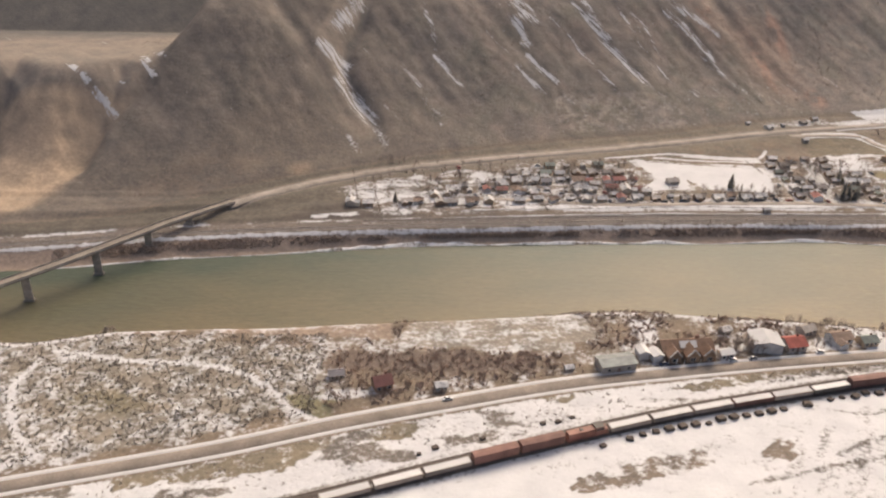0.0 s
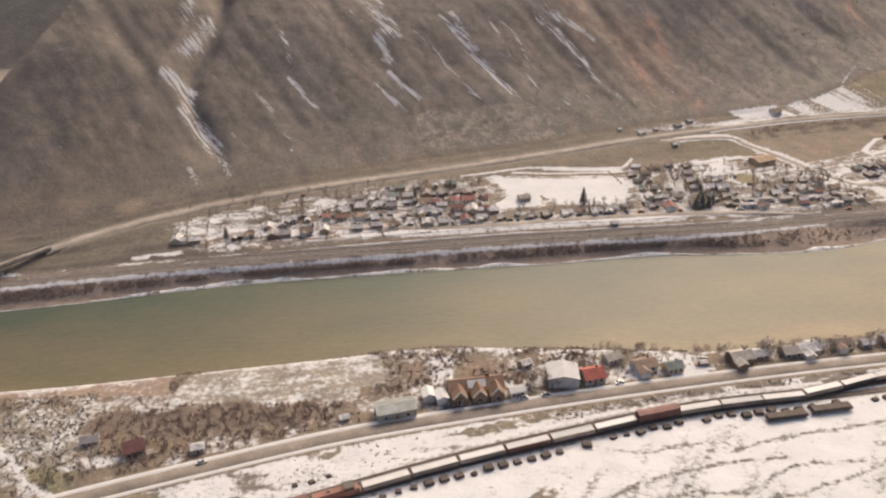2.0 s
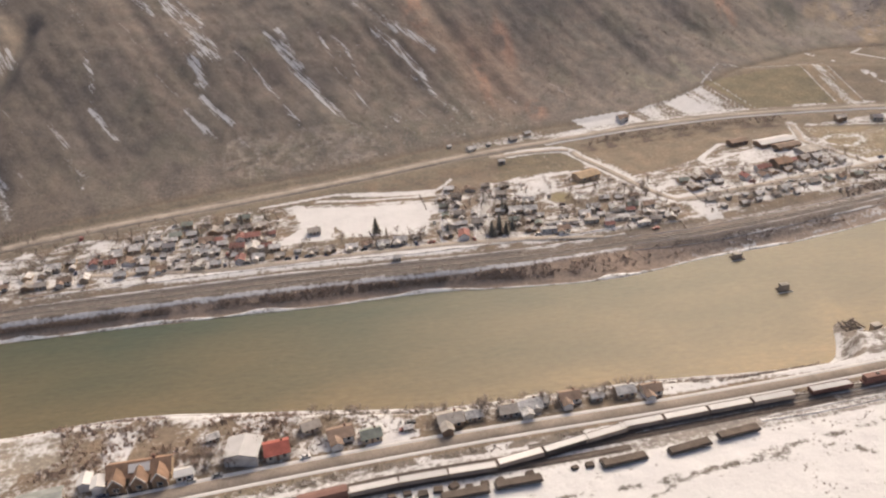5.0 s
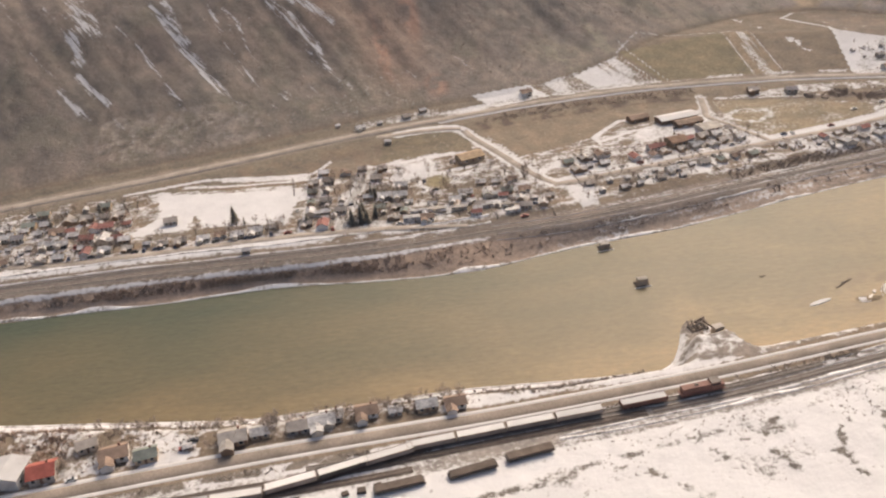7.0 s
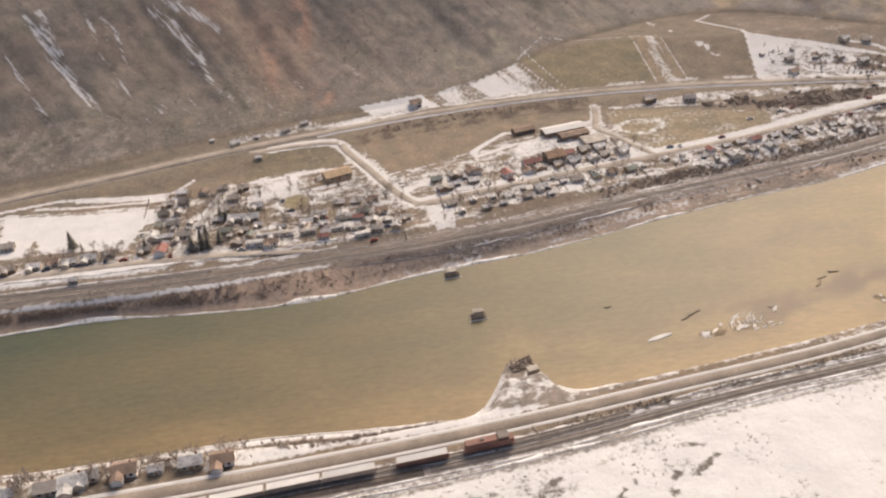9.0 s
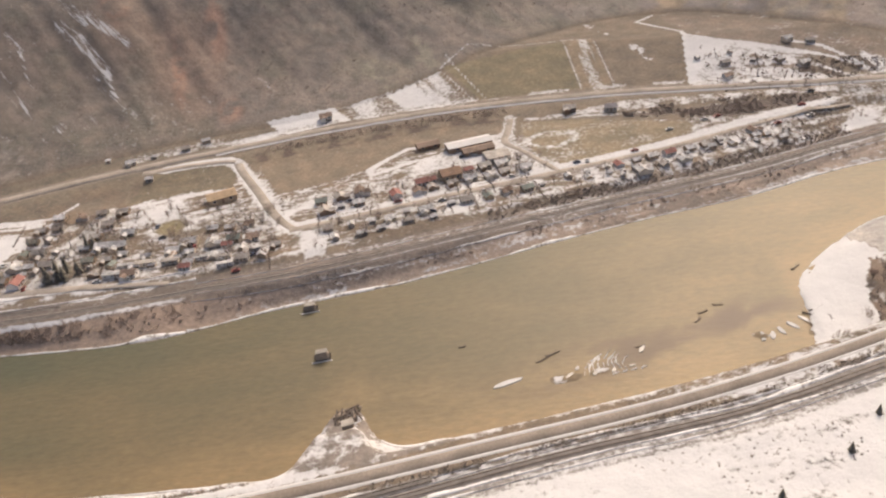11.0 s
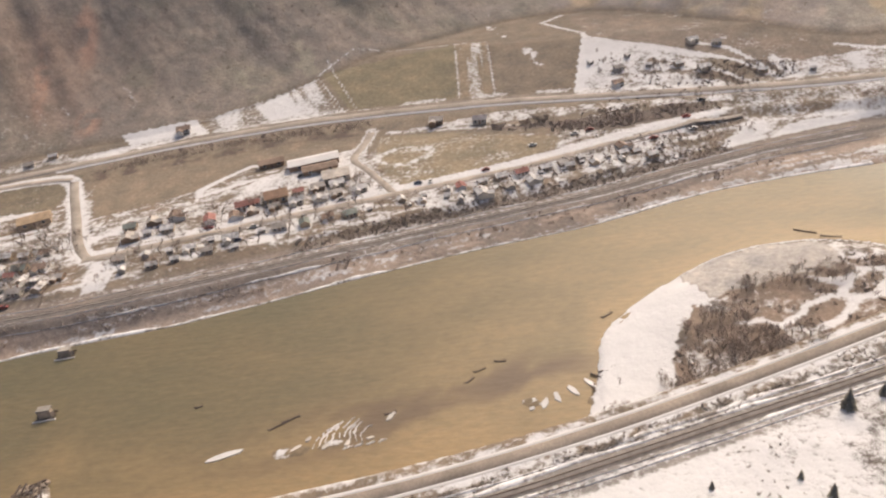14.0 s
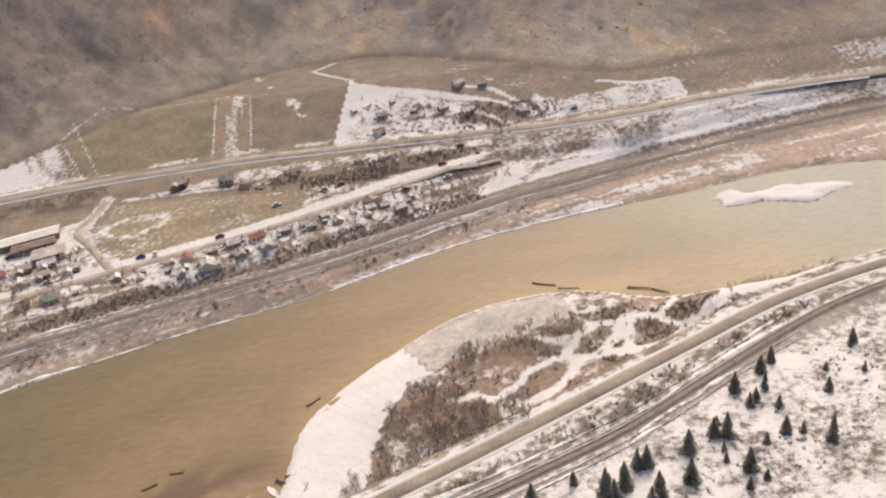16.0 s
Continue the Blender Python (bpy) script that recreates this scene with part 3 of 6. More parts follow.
    lay(inside(x, y, (345, 425), (400, 436), (450, 446), (440, 460), (390, 452), (350, 448)), 0.55 + 0.8 * (n6 - 0.5))
    lay(near_path(x, y, 2.6, (390, 470), (368, 460), (367, 467), (386, 486), (396, 484)), 0.9)
    park = inside(x, y, (443, 500), (446, 462), (458, 447), (522, 464), (524, 474), (470, 496))
    paint(park, (0.24, 0.20, 0.14))
    lay(park, 0.26 + 0.5 * (n15 - 0.5) + 0.5 * (fbm(x * 0.4, y * 1.5, 8, 321, 2) - 0.5))
    ring = np.abs(np.hypot((x - 456) / 14, (y - 476) / 10) - 0.8 + 0.5 * (n6 - 0.5))
    lay(smooth(0.22, 0.08, ring) * (x < 476), 0.6 + 0.6 * (n3 - 0.5))
    lay(near_path(x, y, 6.5, (440, 507), (437, 492), (434, 478), (442, 464), (453, 443)), 0.6)
    lay(near_path(x, y, 3.0, (446, 503), (480, 497), (520, 489), (560, 487)), 0.3 + 0.9 * (n6 - 0.3))
    lay(inside(x, y, (455, 503), (480, 499), (540, 492), (600, 484), (600, 490), (500, 508)), 0.50 + 1.0 * (n6 - 0.5))
    hedge = inside(x, y, (478, 494), (520, 484), (545, 472), (592, 478), (585, 484), (540, 488))
    paint(hedge, (0.145, 0.120, 0.104))
    lay(hedge, 0.05)
    # lots east of the village
    lay(inside(x, y, (446, 440), (560, 464), (582, 438), (480, 420)), 0.56 + 0.6 * (n6 - 0.5) + 0.5 * (n3 - 0.5) + 0.9 * (fbm(0.93 * x + 0.37 * y, (0.93 * y - 0.37 * x) * 0.3, 2.8, 343, 2) - 0.5))
    lay(inside(x, y, (580, 444), (600, 468), (660, 462), (658, 452), (618, 444), (588, 437)), 0.98)
    lay(inside(x, y, (470, 420), (584, 441), (586, 436), (470, 414)), 0.9)
    lay(ter * smooth(596, 612, x) * smooth(6, 9, y - rail) * smooth(10, 4, y - fr), 0.52 + 1.1 * (n15 - 0.5) + 0.35 * (n6 - 0.5))
    lay(ter * smooth(596, 612, x) * smooth(4, 10, y - fr), 0.34 + 1.0 * (n15 - 0.5) + 0.7 * (n6 - 0.5))
    lay(inside(x, y, (592, 439), (598, 447), (615, 462), (643, 465), (677, 453), (650, 446), (620, 446)), 0.92)
    lay(inside(x, y, (610, 466), (720, 474), (740, 464), (660, 462)), 0.75 + 0.5 * (n15 - 0.5))
    slope_e = smooth(5, 8, y - fr) * smooth(500, 540, x)
    beyond = slope_e * inside(x, y, (552, 566), (587, 540), (614, 518), (626, 496), (760, 486), (760, 640), (540, 640))
    paint(beyond * smooth(10, -30, up) * 0.8, (0.225, 0.186, 0.152))
    lay(beyond, 0.12 + 0.7 * (n6 - 0.5) + 0.4 * (n15 - 0.5))
    lay(slope_e * inside(x + 3 * (n6 - 0.5), y, (627, 494), (631, 491), (685, 488), (688, 506), (672, 508), (638, 510), (624, 518)), 0.66 + 0.9 * (n6 - 0.5))
    for c in ((562, 527, 7, 4), (575, 523, 6, 3), (588, 518, 7, 3), (598, 510, 7, 3.4), (606, 505, 6, 2.6), (580, 531, 6, 2.6), (566, 515, 5, 2.2)):
        here = slope_e * spot(x + 5 * (n6 - 0.5), y + 4 * (n3 - 0.5), *c, -25)
        paint(here, (0.20, 0.16, 0.125))
        lay(here, 0.22 + 0.9 * (n3 - 0.5))
    for wide_p, way in ((2.2, ((554, 564), (587, 540), (613, 519), (627, 496))), (2.2, ((599, 541), (612, 531), (620, 515), (627, 494))), (2.2, ((628, 517), (632, 505), (632, 491))), (2.0, ((657, 517), (672, 509), (687, 508), (688, 496), (684, 488))),
                        (1.8, ((560, 532), (570, 520), (584, 516), (592, 506), (590, 500))), (1.8, ((578, 536), (592, 522), (604, 512), (612, 500)))):
        lay(slope_e * near_path(x, y, wide_p, *way), 0.9)
    paint(ter * near_path(x, y, 7, (655, 434), (670, 436), (684, 439)) * 0.8, (0.30, 0.225, 0.165))
    for off, deep in ((7.5, 0.8), (12.5, 0.62), (18.0, 0.7)):
        lay(ter * smooth(604, 640, x) * smooth(1.5, 0.6, np.abs(y - rail - off - 1.5 * (n15 - 0.5))) * smooth(0.36, 0.5, n6), deep)
    # streets
    for width, way in ((8.0, ((336, 416), (330, 424), (314.5, 458), (300, 492), (294, 498), (280, 499), (262, 496))), (6.5, ((244, 458), (231, 394))), (3.2, ((220, 457), (217, 432), (213, 393))),
                       (3.0, ((101, 391), (101, 411), (108, 436))), (3.0, ((6, 384), (7, 398), (14, 404), (31, 400))), (3.4, ((304, 448), (287, 444), (275, 441), (270, 431), (276, 424))), (4.0, ((275, 441), (276, 463), (290, 466)))):
        lay(near_path(x, y, width, *way), 0.8)
    road_v = Line((79, 392), (107, 389), (167, 391), (210, 392), (244, 390), (282, 387), (330, 400))
    lay(vill * smooth(4.5, 2.5, np.abs(y - road_v(x))) * smooth(330, 290, x), 0.55)
    lay(vill * smooth(4.5, 3.0, np.abs(y - road_v(x) + 5)) * smooth(300, 240, x) * smooth(0.35, 0.5, n15), 0.85)
    east = Line((334, 416), (394, 428), (453, 442), (511, 454), (561, 467), (600, 475))
    lay(ter * smooth(3.6, 2.0, np.abs(y - east(x) - 3)) * smooth(332, 338, x) * smooth(600, 590, x), 0.85)
    lay(inside(x, y, (338, 412), (350, 414), (352, 388), (343, 388)), 0.75 + 0.6 * (n6 - 0.5))
    paint(spot(x, y, 279, 433, 7, 7.5, 20), (0.23, 0.20, 0.12))
    lay(spot(x, y, 279, 433, 7, 7.5, 20), 0.1)
    # railway bench and the bank below it
    bench = ter * smooth(-10, -6, y - rail) * smooth(9, 6, y - rail)
    paint(bench, (0.16, 0.136, 0.116))
    lay(bench, 0.12 + 0.6 * (n6 - 0.5))
    lay(bench * smooth(1.6, 0.6, np.abs(y - rail + 5.2)) * smooth(302, 292, x) * (0.75 + 0.25 * smooth(0.4, 0.55, n15)), 0.85)
    lay(bench * smooth(1.6, 0.8, np.abs(y - rail - 6.0)) * smooth(0.42, 0.55, n15), 0.7)
    bank = ter * smooth(-5, -8, y - rail)
    paint(bank, (0.33, 0.258, 0.205))
    rubble = smooth(290, 360, x)
    paint(bank * rubble * 0.9, (0.36, 0.295, 0.243))
    lay(bank, 0.05)
    lay(bank * rubble * smooth(0.50, 0.60, fbm(x * 0.05, y - rail, 1.7, 87, 3)), 0.46 + 0.7 * (n3 - 0.5))
    paint(bank * rubble * smooth(0.52, 0.62, fbm(x * 0.05, y - rail, 2.4, 187, 3)) * 0.7, (0.215, 0.178, 0.15))
    paint(bench * rubble, (0.215, 0.184, 0.158))
    lay(bench * rubble, 0.16 + 1.2 * (fbm(x * 0.04, y - rail, 1.8, 344, 3) - 0.5))
    lay(inside(x, y, (606, 427), (632, 428), (650, 433), (700, 436), (690, 444), (640, 438)) * smooth(0.42, 0.55, n6), 0.7)
    # near land
    nearm = (dn > 0).astype(float)
    paint(nearm, (0.20, 0.160, 0.118))
    lay(nearm * smooth(0.1, 0.9, dn) * smooth(5.5 + 4 * (n15 - 0.3), 2.5 + 3 * (n15 - 0.3), dn), 0.9)
    terr = nearm * smooth(5, 9, dn) * smooth(3, 6, y - nr)
    paint(terr * smooth(0.45, 0.65, n15) * 0.7, (0.165, 0.125, 0.092))
    lay(terr, 0.34 + 0.5 * (n15 - 0.5) + 0.9 * (n6 - 0.5))
    wx_, wy_ = x + 12 * (n15 - 0.5) + 5 * (n3 - 0.5), y + 9 * (n6 - 0.5)
    pale_field = inside(wx_, wy_, (-2, 254), (30, 250), (60, 248), (75, 260), (68, 277), (30, 278), (4, 272))
    paint(pale_field, (0.265, 0.236, 0.195))
    lay(pale_field, 0.38 + 0.3 * (n6 - 0.5) + 0.3 * (n3 - 0.5) + 0.8 * (fbm(x * 0.2, y - 0.1 * x, 2.2, 345, 3) - 0.5))
    thick = inside(wx_, wy_, (-30, 238), (-24, 250), (20, 250), (48, 246), (46, 238), (10, 236))
    paint(thick * 0.8, (0.155, 0.120, 0.098))
    lay(thick, 0.10 + 0.6 * (n6 - 0.5))
    lay(inside(x, y, (88, 271), (97, 271), (97, 255), (91, 254)), 0.9)
    lay(inside(x, y, (170, 259), (189, 262), (192, 252), (175, 249)), 0.95)
    paint(inside(x, y, (-4, 258), (-76, 264), (-76, 275), (-4, 279)), (0.28, 0.22, 0.17))
    lay(inside(x, y, (-4, 258), (-76, 264), (-76, 275), (-4, 279)), 0.16 + 0.5 * (n6 - 0.5))
    sage = inside(x, y, (-160, 262), (-120, 264), (-30, 252), (-26, 228), (-56, 206), (-170, 174))
    paint(sage, (0.25, 0.222, 0.178))
    lay(sage, 0.41 + 0.3 * (n15 - 0.5) + 0.45 * (n6 - 0.5) + 0.7 * (n3 - 0.5))
    paint(sage * spot(x, y, -97, 221, 16, 7, -12) * 0.8, (0.215, 0.185, 0.115))
    lay(sage * spot(x, y, -97, 221, 16, 7, -12) * 0.7, 0.30 + 0.5 * (n3 - 0.5))
    grass = inside(x + 4 * (n6 - 0.5), y, (-40, 224), (-20, 226), (-24, 213), (-29, 211))
    paint(grass, (0.20, 0.185, 0.115))
    lay(grass, 0.12 + 0.5 * (n3 - 0.5))
    for way in (((-124, 251), (-103, 246), (-64, 241), (-53, 235), (-44, 227), (-38, 218), (-28, 211)), ((-128, 246), (-131, 231), (-126, 216), (-117, 202), (-108, 194))):
        lay(near_path(x, y, 2.4, *way), 0.8)
    for c in ((180, 258, 9, 6), (118, 250, 6, 4), (160, 254, 5, 4), (286, 263, 22, 3.2), (340, 266, 30, 2.5), (-20, 224, 10, 3)):
        lay(spot(x, y, *c, 6), 0.9)
    lay(nearm * smooth(4.6, 3.0, np.abs(y - nr) / np.interp(x, [100, 480], [1.0, 0.68])), 0.7)
    rim = nearm * smooth(8, 11, dn) * smooth(20, 15, dn) * smooth(5, 8, y - nr)
    lay(rim * (smooth(30, 60, x) + smooth(-85, -100, x)) * smooth(0.30, 0.42, n6), 0.85)
    lay(rim * smooth(0.45, 0.55, n6), 0.6)
    spit = inside(x + 3 * (n3 - 0.5), y, (347, 270), (353, 292), (359, 306), (369, 306), (373, 292), (384, 283), (396, 279), (396, 274), (372, 268))
    paint(spit, (0.215, 0.190, 0.168))
    lay(spit, 0.25 + 1.3 * (n3 - 0.5) + 0.5 * (n6 - 0.5))
    lay(near_path(x, y, 2.2, (346, 279), (351.5, 286), (356, 296)), 0.9)
    lay(nearm * smooth(372, 376, x) * smooth(404, 396, x) * smooth(1, 2, dn) * smooth(8, 6, dn), 0.9)
    # yard between the highway and the railway, and the slope behind
    yard = nearm * smooth(-4.5, -6, y - nr)
    lay(yard, 0.84 + 0.5 * (n15 - 0.5))
    paint(yard, (0.165, 0.146, 0.126))
    lay(yard * smooth(-2, -5, nrl - y) * smooth(0.56, 0.66, fbm(x, y * 2.5, 16, 83)), 0.3)
    lay(yard * smooth(2.6, 1.6, np.abs(y - nrl - 6.8)) * smooth(0.40, 0.5, fbm(x, y * 2.2, 12, 84)) * smooth(110, 180, x), 0.15 + 0.8 * (n3 - 0.5))
    east_verge = yard * smooth(340, 380, x) * smooth(2.2, 3.2, y - nrl)
    lay(east_verge, 0.40 + 1.2 * (n3 - 0.5) + 0.5 * (n6 - 0.5))
    tracks = nearm * smooth(8, 6, np.abs(y - nrl + 0.5)) * smooth(12, 30, x + 60)
    paint(tracks * smooth(3.4, 2.4, y - nrl), (0.25, 0.23, 0.212))
    lay(tracks * smooth(3.4, 2.4, y - nrl), 0.40 + 0.9 * (fbm(x * 0.04, y - nrl, 1.9, 85, 2) - 0.5))
    hillside = yard * smooth(-10, -16, y - nrl)
    lay(hillside, 0.96 + 1.1 * (n15 - 0.52) * smooth(240, 340, x) + 0.9 * (fbm(x * 0.22, y - nrl, 5, 301, 3) - 0.5) + 0.25 * (n3 - 0.5))
    paint(hillside * 0.8, (0.145, 0.130, 0.115))
    for way in (((120, 196), (170, 212), (215, 219), (260, 225)), ((150, 190), (190, 204), (240, 216), (300, 224)), ((190, 186), (214, 206), (222, 222)), ((260, 218), (330, 232), (420, 252))):
        lay(hillside * near_path(x, y, 2.6, *way) * smooth(0.35, 0.55, n6), 0.42)
    for earth in (((47, 173), (52, 181), (74, 189), (93, 193), (95, 187), (81, 181), (57, 175)), ((109, 190), (119, 198), (124, 192), (116, 180)), ((183, 217), (190, 218), (190, 212), (184, 213))):
        here = hillside * inside(x + 5 * (n6 - 0.5), y + 4 * (n3 - 0.5), *earth)
        paint(here, (0.19, 0.158, 0.128))
        lay(here, 0.36 + 1.1 * (n3 - 0.5) + 0.5 * (fbm(0.9 * x - 0.4 * y, (0.4 * x + 0.9 * y) * 4, 9, 333, 2) - 0.5))
    lay(hillside * inside(x + 16 * (n15 - 0.5), y + 9 * (n6 - 0.5), (126, 203), (163, 219), (250, 226), (240, 190), (136, 165), (94, 170), (112, 182)), 0.80 + 0.9 * (fbm(0.8 * x - 0.6 * y, (0.6 * x + 0.8 * y) * 0.2, 4, 331, 3) - 0.5))
    for way in (((322, 238), (333, 236), (341, 230), (344, 222)), ((347, 232), (354, 228), (358, 224), (361, 216)), ((363, 238), (357, 232), (352, 226)), ((375, 242), (392, 247), (405, 243)), ((399, 241), (393, 233), (391, 226)), ((407, 239), (398, 233)), ((312, 226), (322, 222), (330, 214)), ((380, 232), (374, 222), (376, 212))):
        lay(hillside * near_path(x + 4 * (n6 - 0.5), y + 3 * (n3 - 0.5), 2.2, *way) * smooth(0.40, 0.60, n3), 0.24)
    for way in (((132, 189), (138, 192), (151, 197), (168, 201), (183, 202), (195, 202)), ((180, 207), (196, 212), (216, 214), (234, 217)), ((181, 190), (189, 196), (200, 199), (216, 198)), ((142, 212), (154, 210), (175, 213)), ((224, 205), (249, 209), (272, 220), (290, 222)),
                ((100, 176), (130, 184), (160, 190), (176, 188)), ((150, 182), (190, 186), (230, 199))):
        lay(hillside * near_path(x + 3 * (n6 - 0.5), y + 2 * (n3 - 0.5), 1.6, *way), 0.40 + 0.5 * (n3 - 0.5))
    for patch in (((-84, 185), (-82, 179), (-67, 183), (-35, 187), (-21, 198), (-22, 203), (-53, 193)), ((92, 226), (104, 224), (134, 233), (176, 242), (178, 246), (164, 244), (118, 234)), ((-11, 205), (-9, 200), (2, 201), (7, 208), (-2, 209)), ((44, 222), (56, 218), (58, 222), (48, 224))):
        here = yard * inside(x + 5 * (n6 - 0.5), y + 3 * (n3 - 0.5), *patch)
        paint(here, (0.20, 0.172, 0.125))
        lay(here, 0.26 + 0.9 * (n3 - 0.5))
    steep = yard * smooth(540, 570, x)
    lay(steep * smooth(-3, -8, y - nrl), 0.62 + 0.8 * (n6 - 0.5) + 0.4 * (n3 - 0.5))
    # the bar in the bend of the river
    bar = nearm * smooth(502, 507, x) * smooth(5, 8, y - nr)
    paint(bar, (0.16, 0.132, 0.108))
    lay(bar, 0.40 + 0.9 * (n6 - 0.5))
    lay(bar * inside(x, y, (496, 298), (504, 303), (508, 336), (519, 352), (541, 368), (556, 380), (556, 352), (543, 341), (538, 331), (535, 318), (530, 300)), 1.0)
    ice = bar * inside(x, y, (548, 366), (558, 374), (577, 379), (594, 378), (600, 368), (592, 357), (578, 353), (563, 350), (553, 350))
    paint(ice, (0.40, 0.38, 0.355))
    lay(ice, 0.02)
    lay(bar * smooth(1.6, 0.8, dn) * (x > 545), 0.8)
    scrubland = bar * inside(x + 5 * (n6 - 0.5), y + 5 * (n3 - 0.5), (546, 347), (557, 351), (592, 358), (612, 366), (628, 362), (642, 350), (628, 336), (580, 316), (553, 306), (530, 300), (535, 322), (541, 332))
    paint(scrubland, (0.215, 0.168, 0.132))
    lay(scrubland, 0.20 + 0.8 * (n6 - 0.5) + 0.5 * (n3 - 0.5))
    for open_land in (((539, 329), (549, 324), (552, 312), (545, 306), (540, 317)), ((595, 378), (612, 369), (616, 360), (597, 361)), ((560, 330), (567, 332), (566, 322), (572, 327), (570, 334))):
        lay(bar * inside(x + 5 * (n6 - 0.5), y + 4 * (n3 - 0.5), *open_land), 0.52 + 1.0 * (n3 - 0.5))
    for wide_p, way in ((2.0, ((559, 335), (563, 336), (567, 332), (575, 337), (577, 340), (585, 343), (591, 342))), (2.6, ((591, 341), (588, 336), (582, 331), (574, 328))), (3.0, ((591, 341), (597, 341), (603, 340), (609, 339), (617, 340), (624, 346))),
                        (2.4, ((589, 344), (594, 351), (599, 355), (606, 354), (605, 349), (598, 342))), (2.2, ((607, 354), (610, 356), (616, 352), (620, 347), (624, 346))), (2.6, ((609, 353), (606, 345), (604, 340))), (1.8, ((616, 352), (622, 357), (626, 362))),
                        (1.4, ((549, 350), (553, 345), (556, 343))), (2.0, ((594, 351), (586, 352), (592, 347)))):
        lay(bar * near_path(x + 0.8 * (n3 - 0.5), y + 0.8 * (n6 - 0.5), wide_p, *way), 0.92)
    lay(bar * inside(x, y, (622, 345), (630, 350), (636, 358), (642, 364), (662, 352), (660, 344), (640, 344), (630, 342)), 0.95)
    lay(bar * smooth(636, 644, x), 0.85)
    lay(nearm * smooth(5.6, 4.2, np.abs(y - nr)) * smooth(440, 480, x), 0.60 + 1.0 * (n3 - 0.5))
    # shoals in the river
    river = (dn < 0) * (df < 0)
    paint(river.astype(float), (0.20, 0.155, 0.10))
    lay(river * smooth(404, 408, x) * smooth(422, 417, x) * (z > -0.15), 0.9)
    lay(river * (x > 425) * (x < 560) * smooth(0.0, 0.25, z) * smooth(0.42, 0.55, fbm(x * 1.2 + y * 0.5, y * 0.5, 4, 86, 2)), 0.9)
    lay(river * (x > 600) * smooth(-0.1, 0.2, z), 0.9)
    return np.clip(snow, 0, 1), tone


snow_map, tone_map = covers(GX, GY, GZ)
ny, nx = GX.shape
verts = np.stack([GX, GY, GZ], -1).reshape(-1, 3)
idx = np.arange(nx * ny).reshape(ny, nx)
quads = np.stack([idx[:-1, :-1], idx[:-1, 1:], idx[1:, 1:], idx[1:, :-1]], -1).reshape(-1, 4)
me = bpy.data.meshes.new("ground")
me.vertices.add(len(verts))
me.vertices.foreach_set("co", verts.ravel())
me.loops.add(quads.size)
me.loops.foreach_set("vertex_index", quads.ravel())
me.polygons.add(len(quads))
me.polygons.foreach_set("loop_start", np.arange(0, quads.size, 4))
me.update(calc_edges=True)
me.polygons.foreach_set("use_smooth", np.ones(len(quads), bool))
me.attributes.new("snow", "FLOAT", "POINT").data.foreach_set("value", snow_map.ravel())
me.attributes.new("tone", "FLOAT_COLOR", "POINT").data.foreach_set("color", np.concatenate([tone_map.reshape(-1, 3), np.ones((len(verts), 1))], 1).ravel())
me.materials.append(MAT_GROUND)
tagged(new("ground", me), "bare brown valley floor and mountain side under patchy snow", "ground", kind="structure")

# ---- river ----
wx, wy = grid_lines([(-1500, -400, 60), (-400, 400, 6), (400, 540, 2.5), (540, 800, 6), (800, 3000, 60)]), grid_lines([(150, 480, 3)])
WX, WY = np.meshgrid(wx, wy)
across = (WY - near_bank(WX)) / np.maximum(far_bank(WX) - near_bank(WX), 10)
# silt, plus the warm glint eastward and the mountain's dark reflection painted in
silt_sheen = np.clip(0.24 + 0.22 * smooth(40, 380, WX) + 0.16 * smooth(370, 510, WX - 0.8 * (WY - 330)) + 0.2 * smooth(0.45, 0.0, across) - 0.22 * smooth(0.5, 1.0, across) * smooth(420, 200, WX), 0, 1)
# sky reflection on the eastern reach, put into the water's colour
pale = smooth(610, 710, WX + 0.5 * (WY - 390))
murk = 0.15 + 0.95 * smooth(0.36, 0.62, fbm(WX - WY, WY * 1.6, 16, 95))
bed = 0.85 * np.exp(-(((WX - 456) / 42) ** 2 + ((WY - 316 - 0.25 * (WX - 456)) / 11) ** 2) ** 1.4) * murk + 0.9 * np.exp(-(((WX - 501) / 15) ** 2 + ((WY - 325) / 10) ** 2) ** 1.3) * murk + 0.5 * np.exp(-(((WX - 492) / 5) ** 2 + ((WY - 308) / 5) ** 2)) * murk
wi = np.arange(WX.size).reshape(WX.shape)
wq = np.stack([wi[:-1, :-1], wi[:-1, 1:], wi[1:, 1:], wi[1:, :-1]], -1).reshape(-1, 4)
wm = mesh_from("water", np.stack([WX, WY, 0 * WX], -1).reshape(-1, 3), wq, MAT_WATER)
wm.attributes.new("silt_sheen", "FLOAT", "POINT").data.foreach_set("value", silt_sheen.ravel())
wm.attributes.new("pale", "FLOAT", "POINT").data.foreach_set("value", pale.ravel())
wm.attributes.new("bed", "FLOAT", "POINT").data.foreach_set("value", np.clip(bed, 0, 1).ravel())
tagged(new("water", wm), "wide river of murky tan and green water", "river", kind="structure")


# ---- roads and railways ----
def strip(name, xs, line, offs, lifts, mat, z=None, narrow=1.0):
    """A band along a line: offsets across it and heights over the ground or over z."""
    xs = np.asarray(xs, float)
    ys = line(xs)
    dx, dy = np.gradient(xs), np.gradient(ys)
    n = np.hypot(dx, dy)
    vx, vy = -dy / n, dx / n
    base = height(xs, ys) if z is None else np.broadcast_to(np.asarray(z, float), xs.shape)
    k = np.interp(xs, [100, 480], [1.0, narrow])
    rows = [np.stack([xs + vx * o * k, ys + vy * o * k, base + h], -1) for o, h in zip(offs, lifts)]
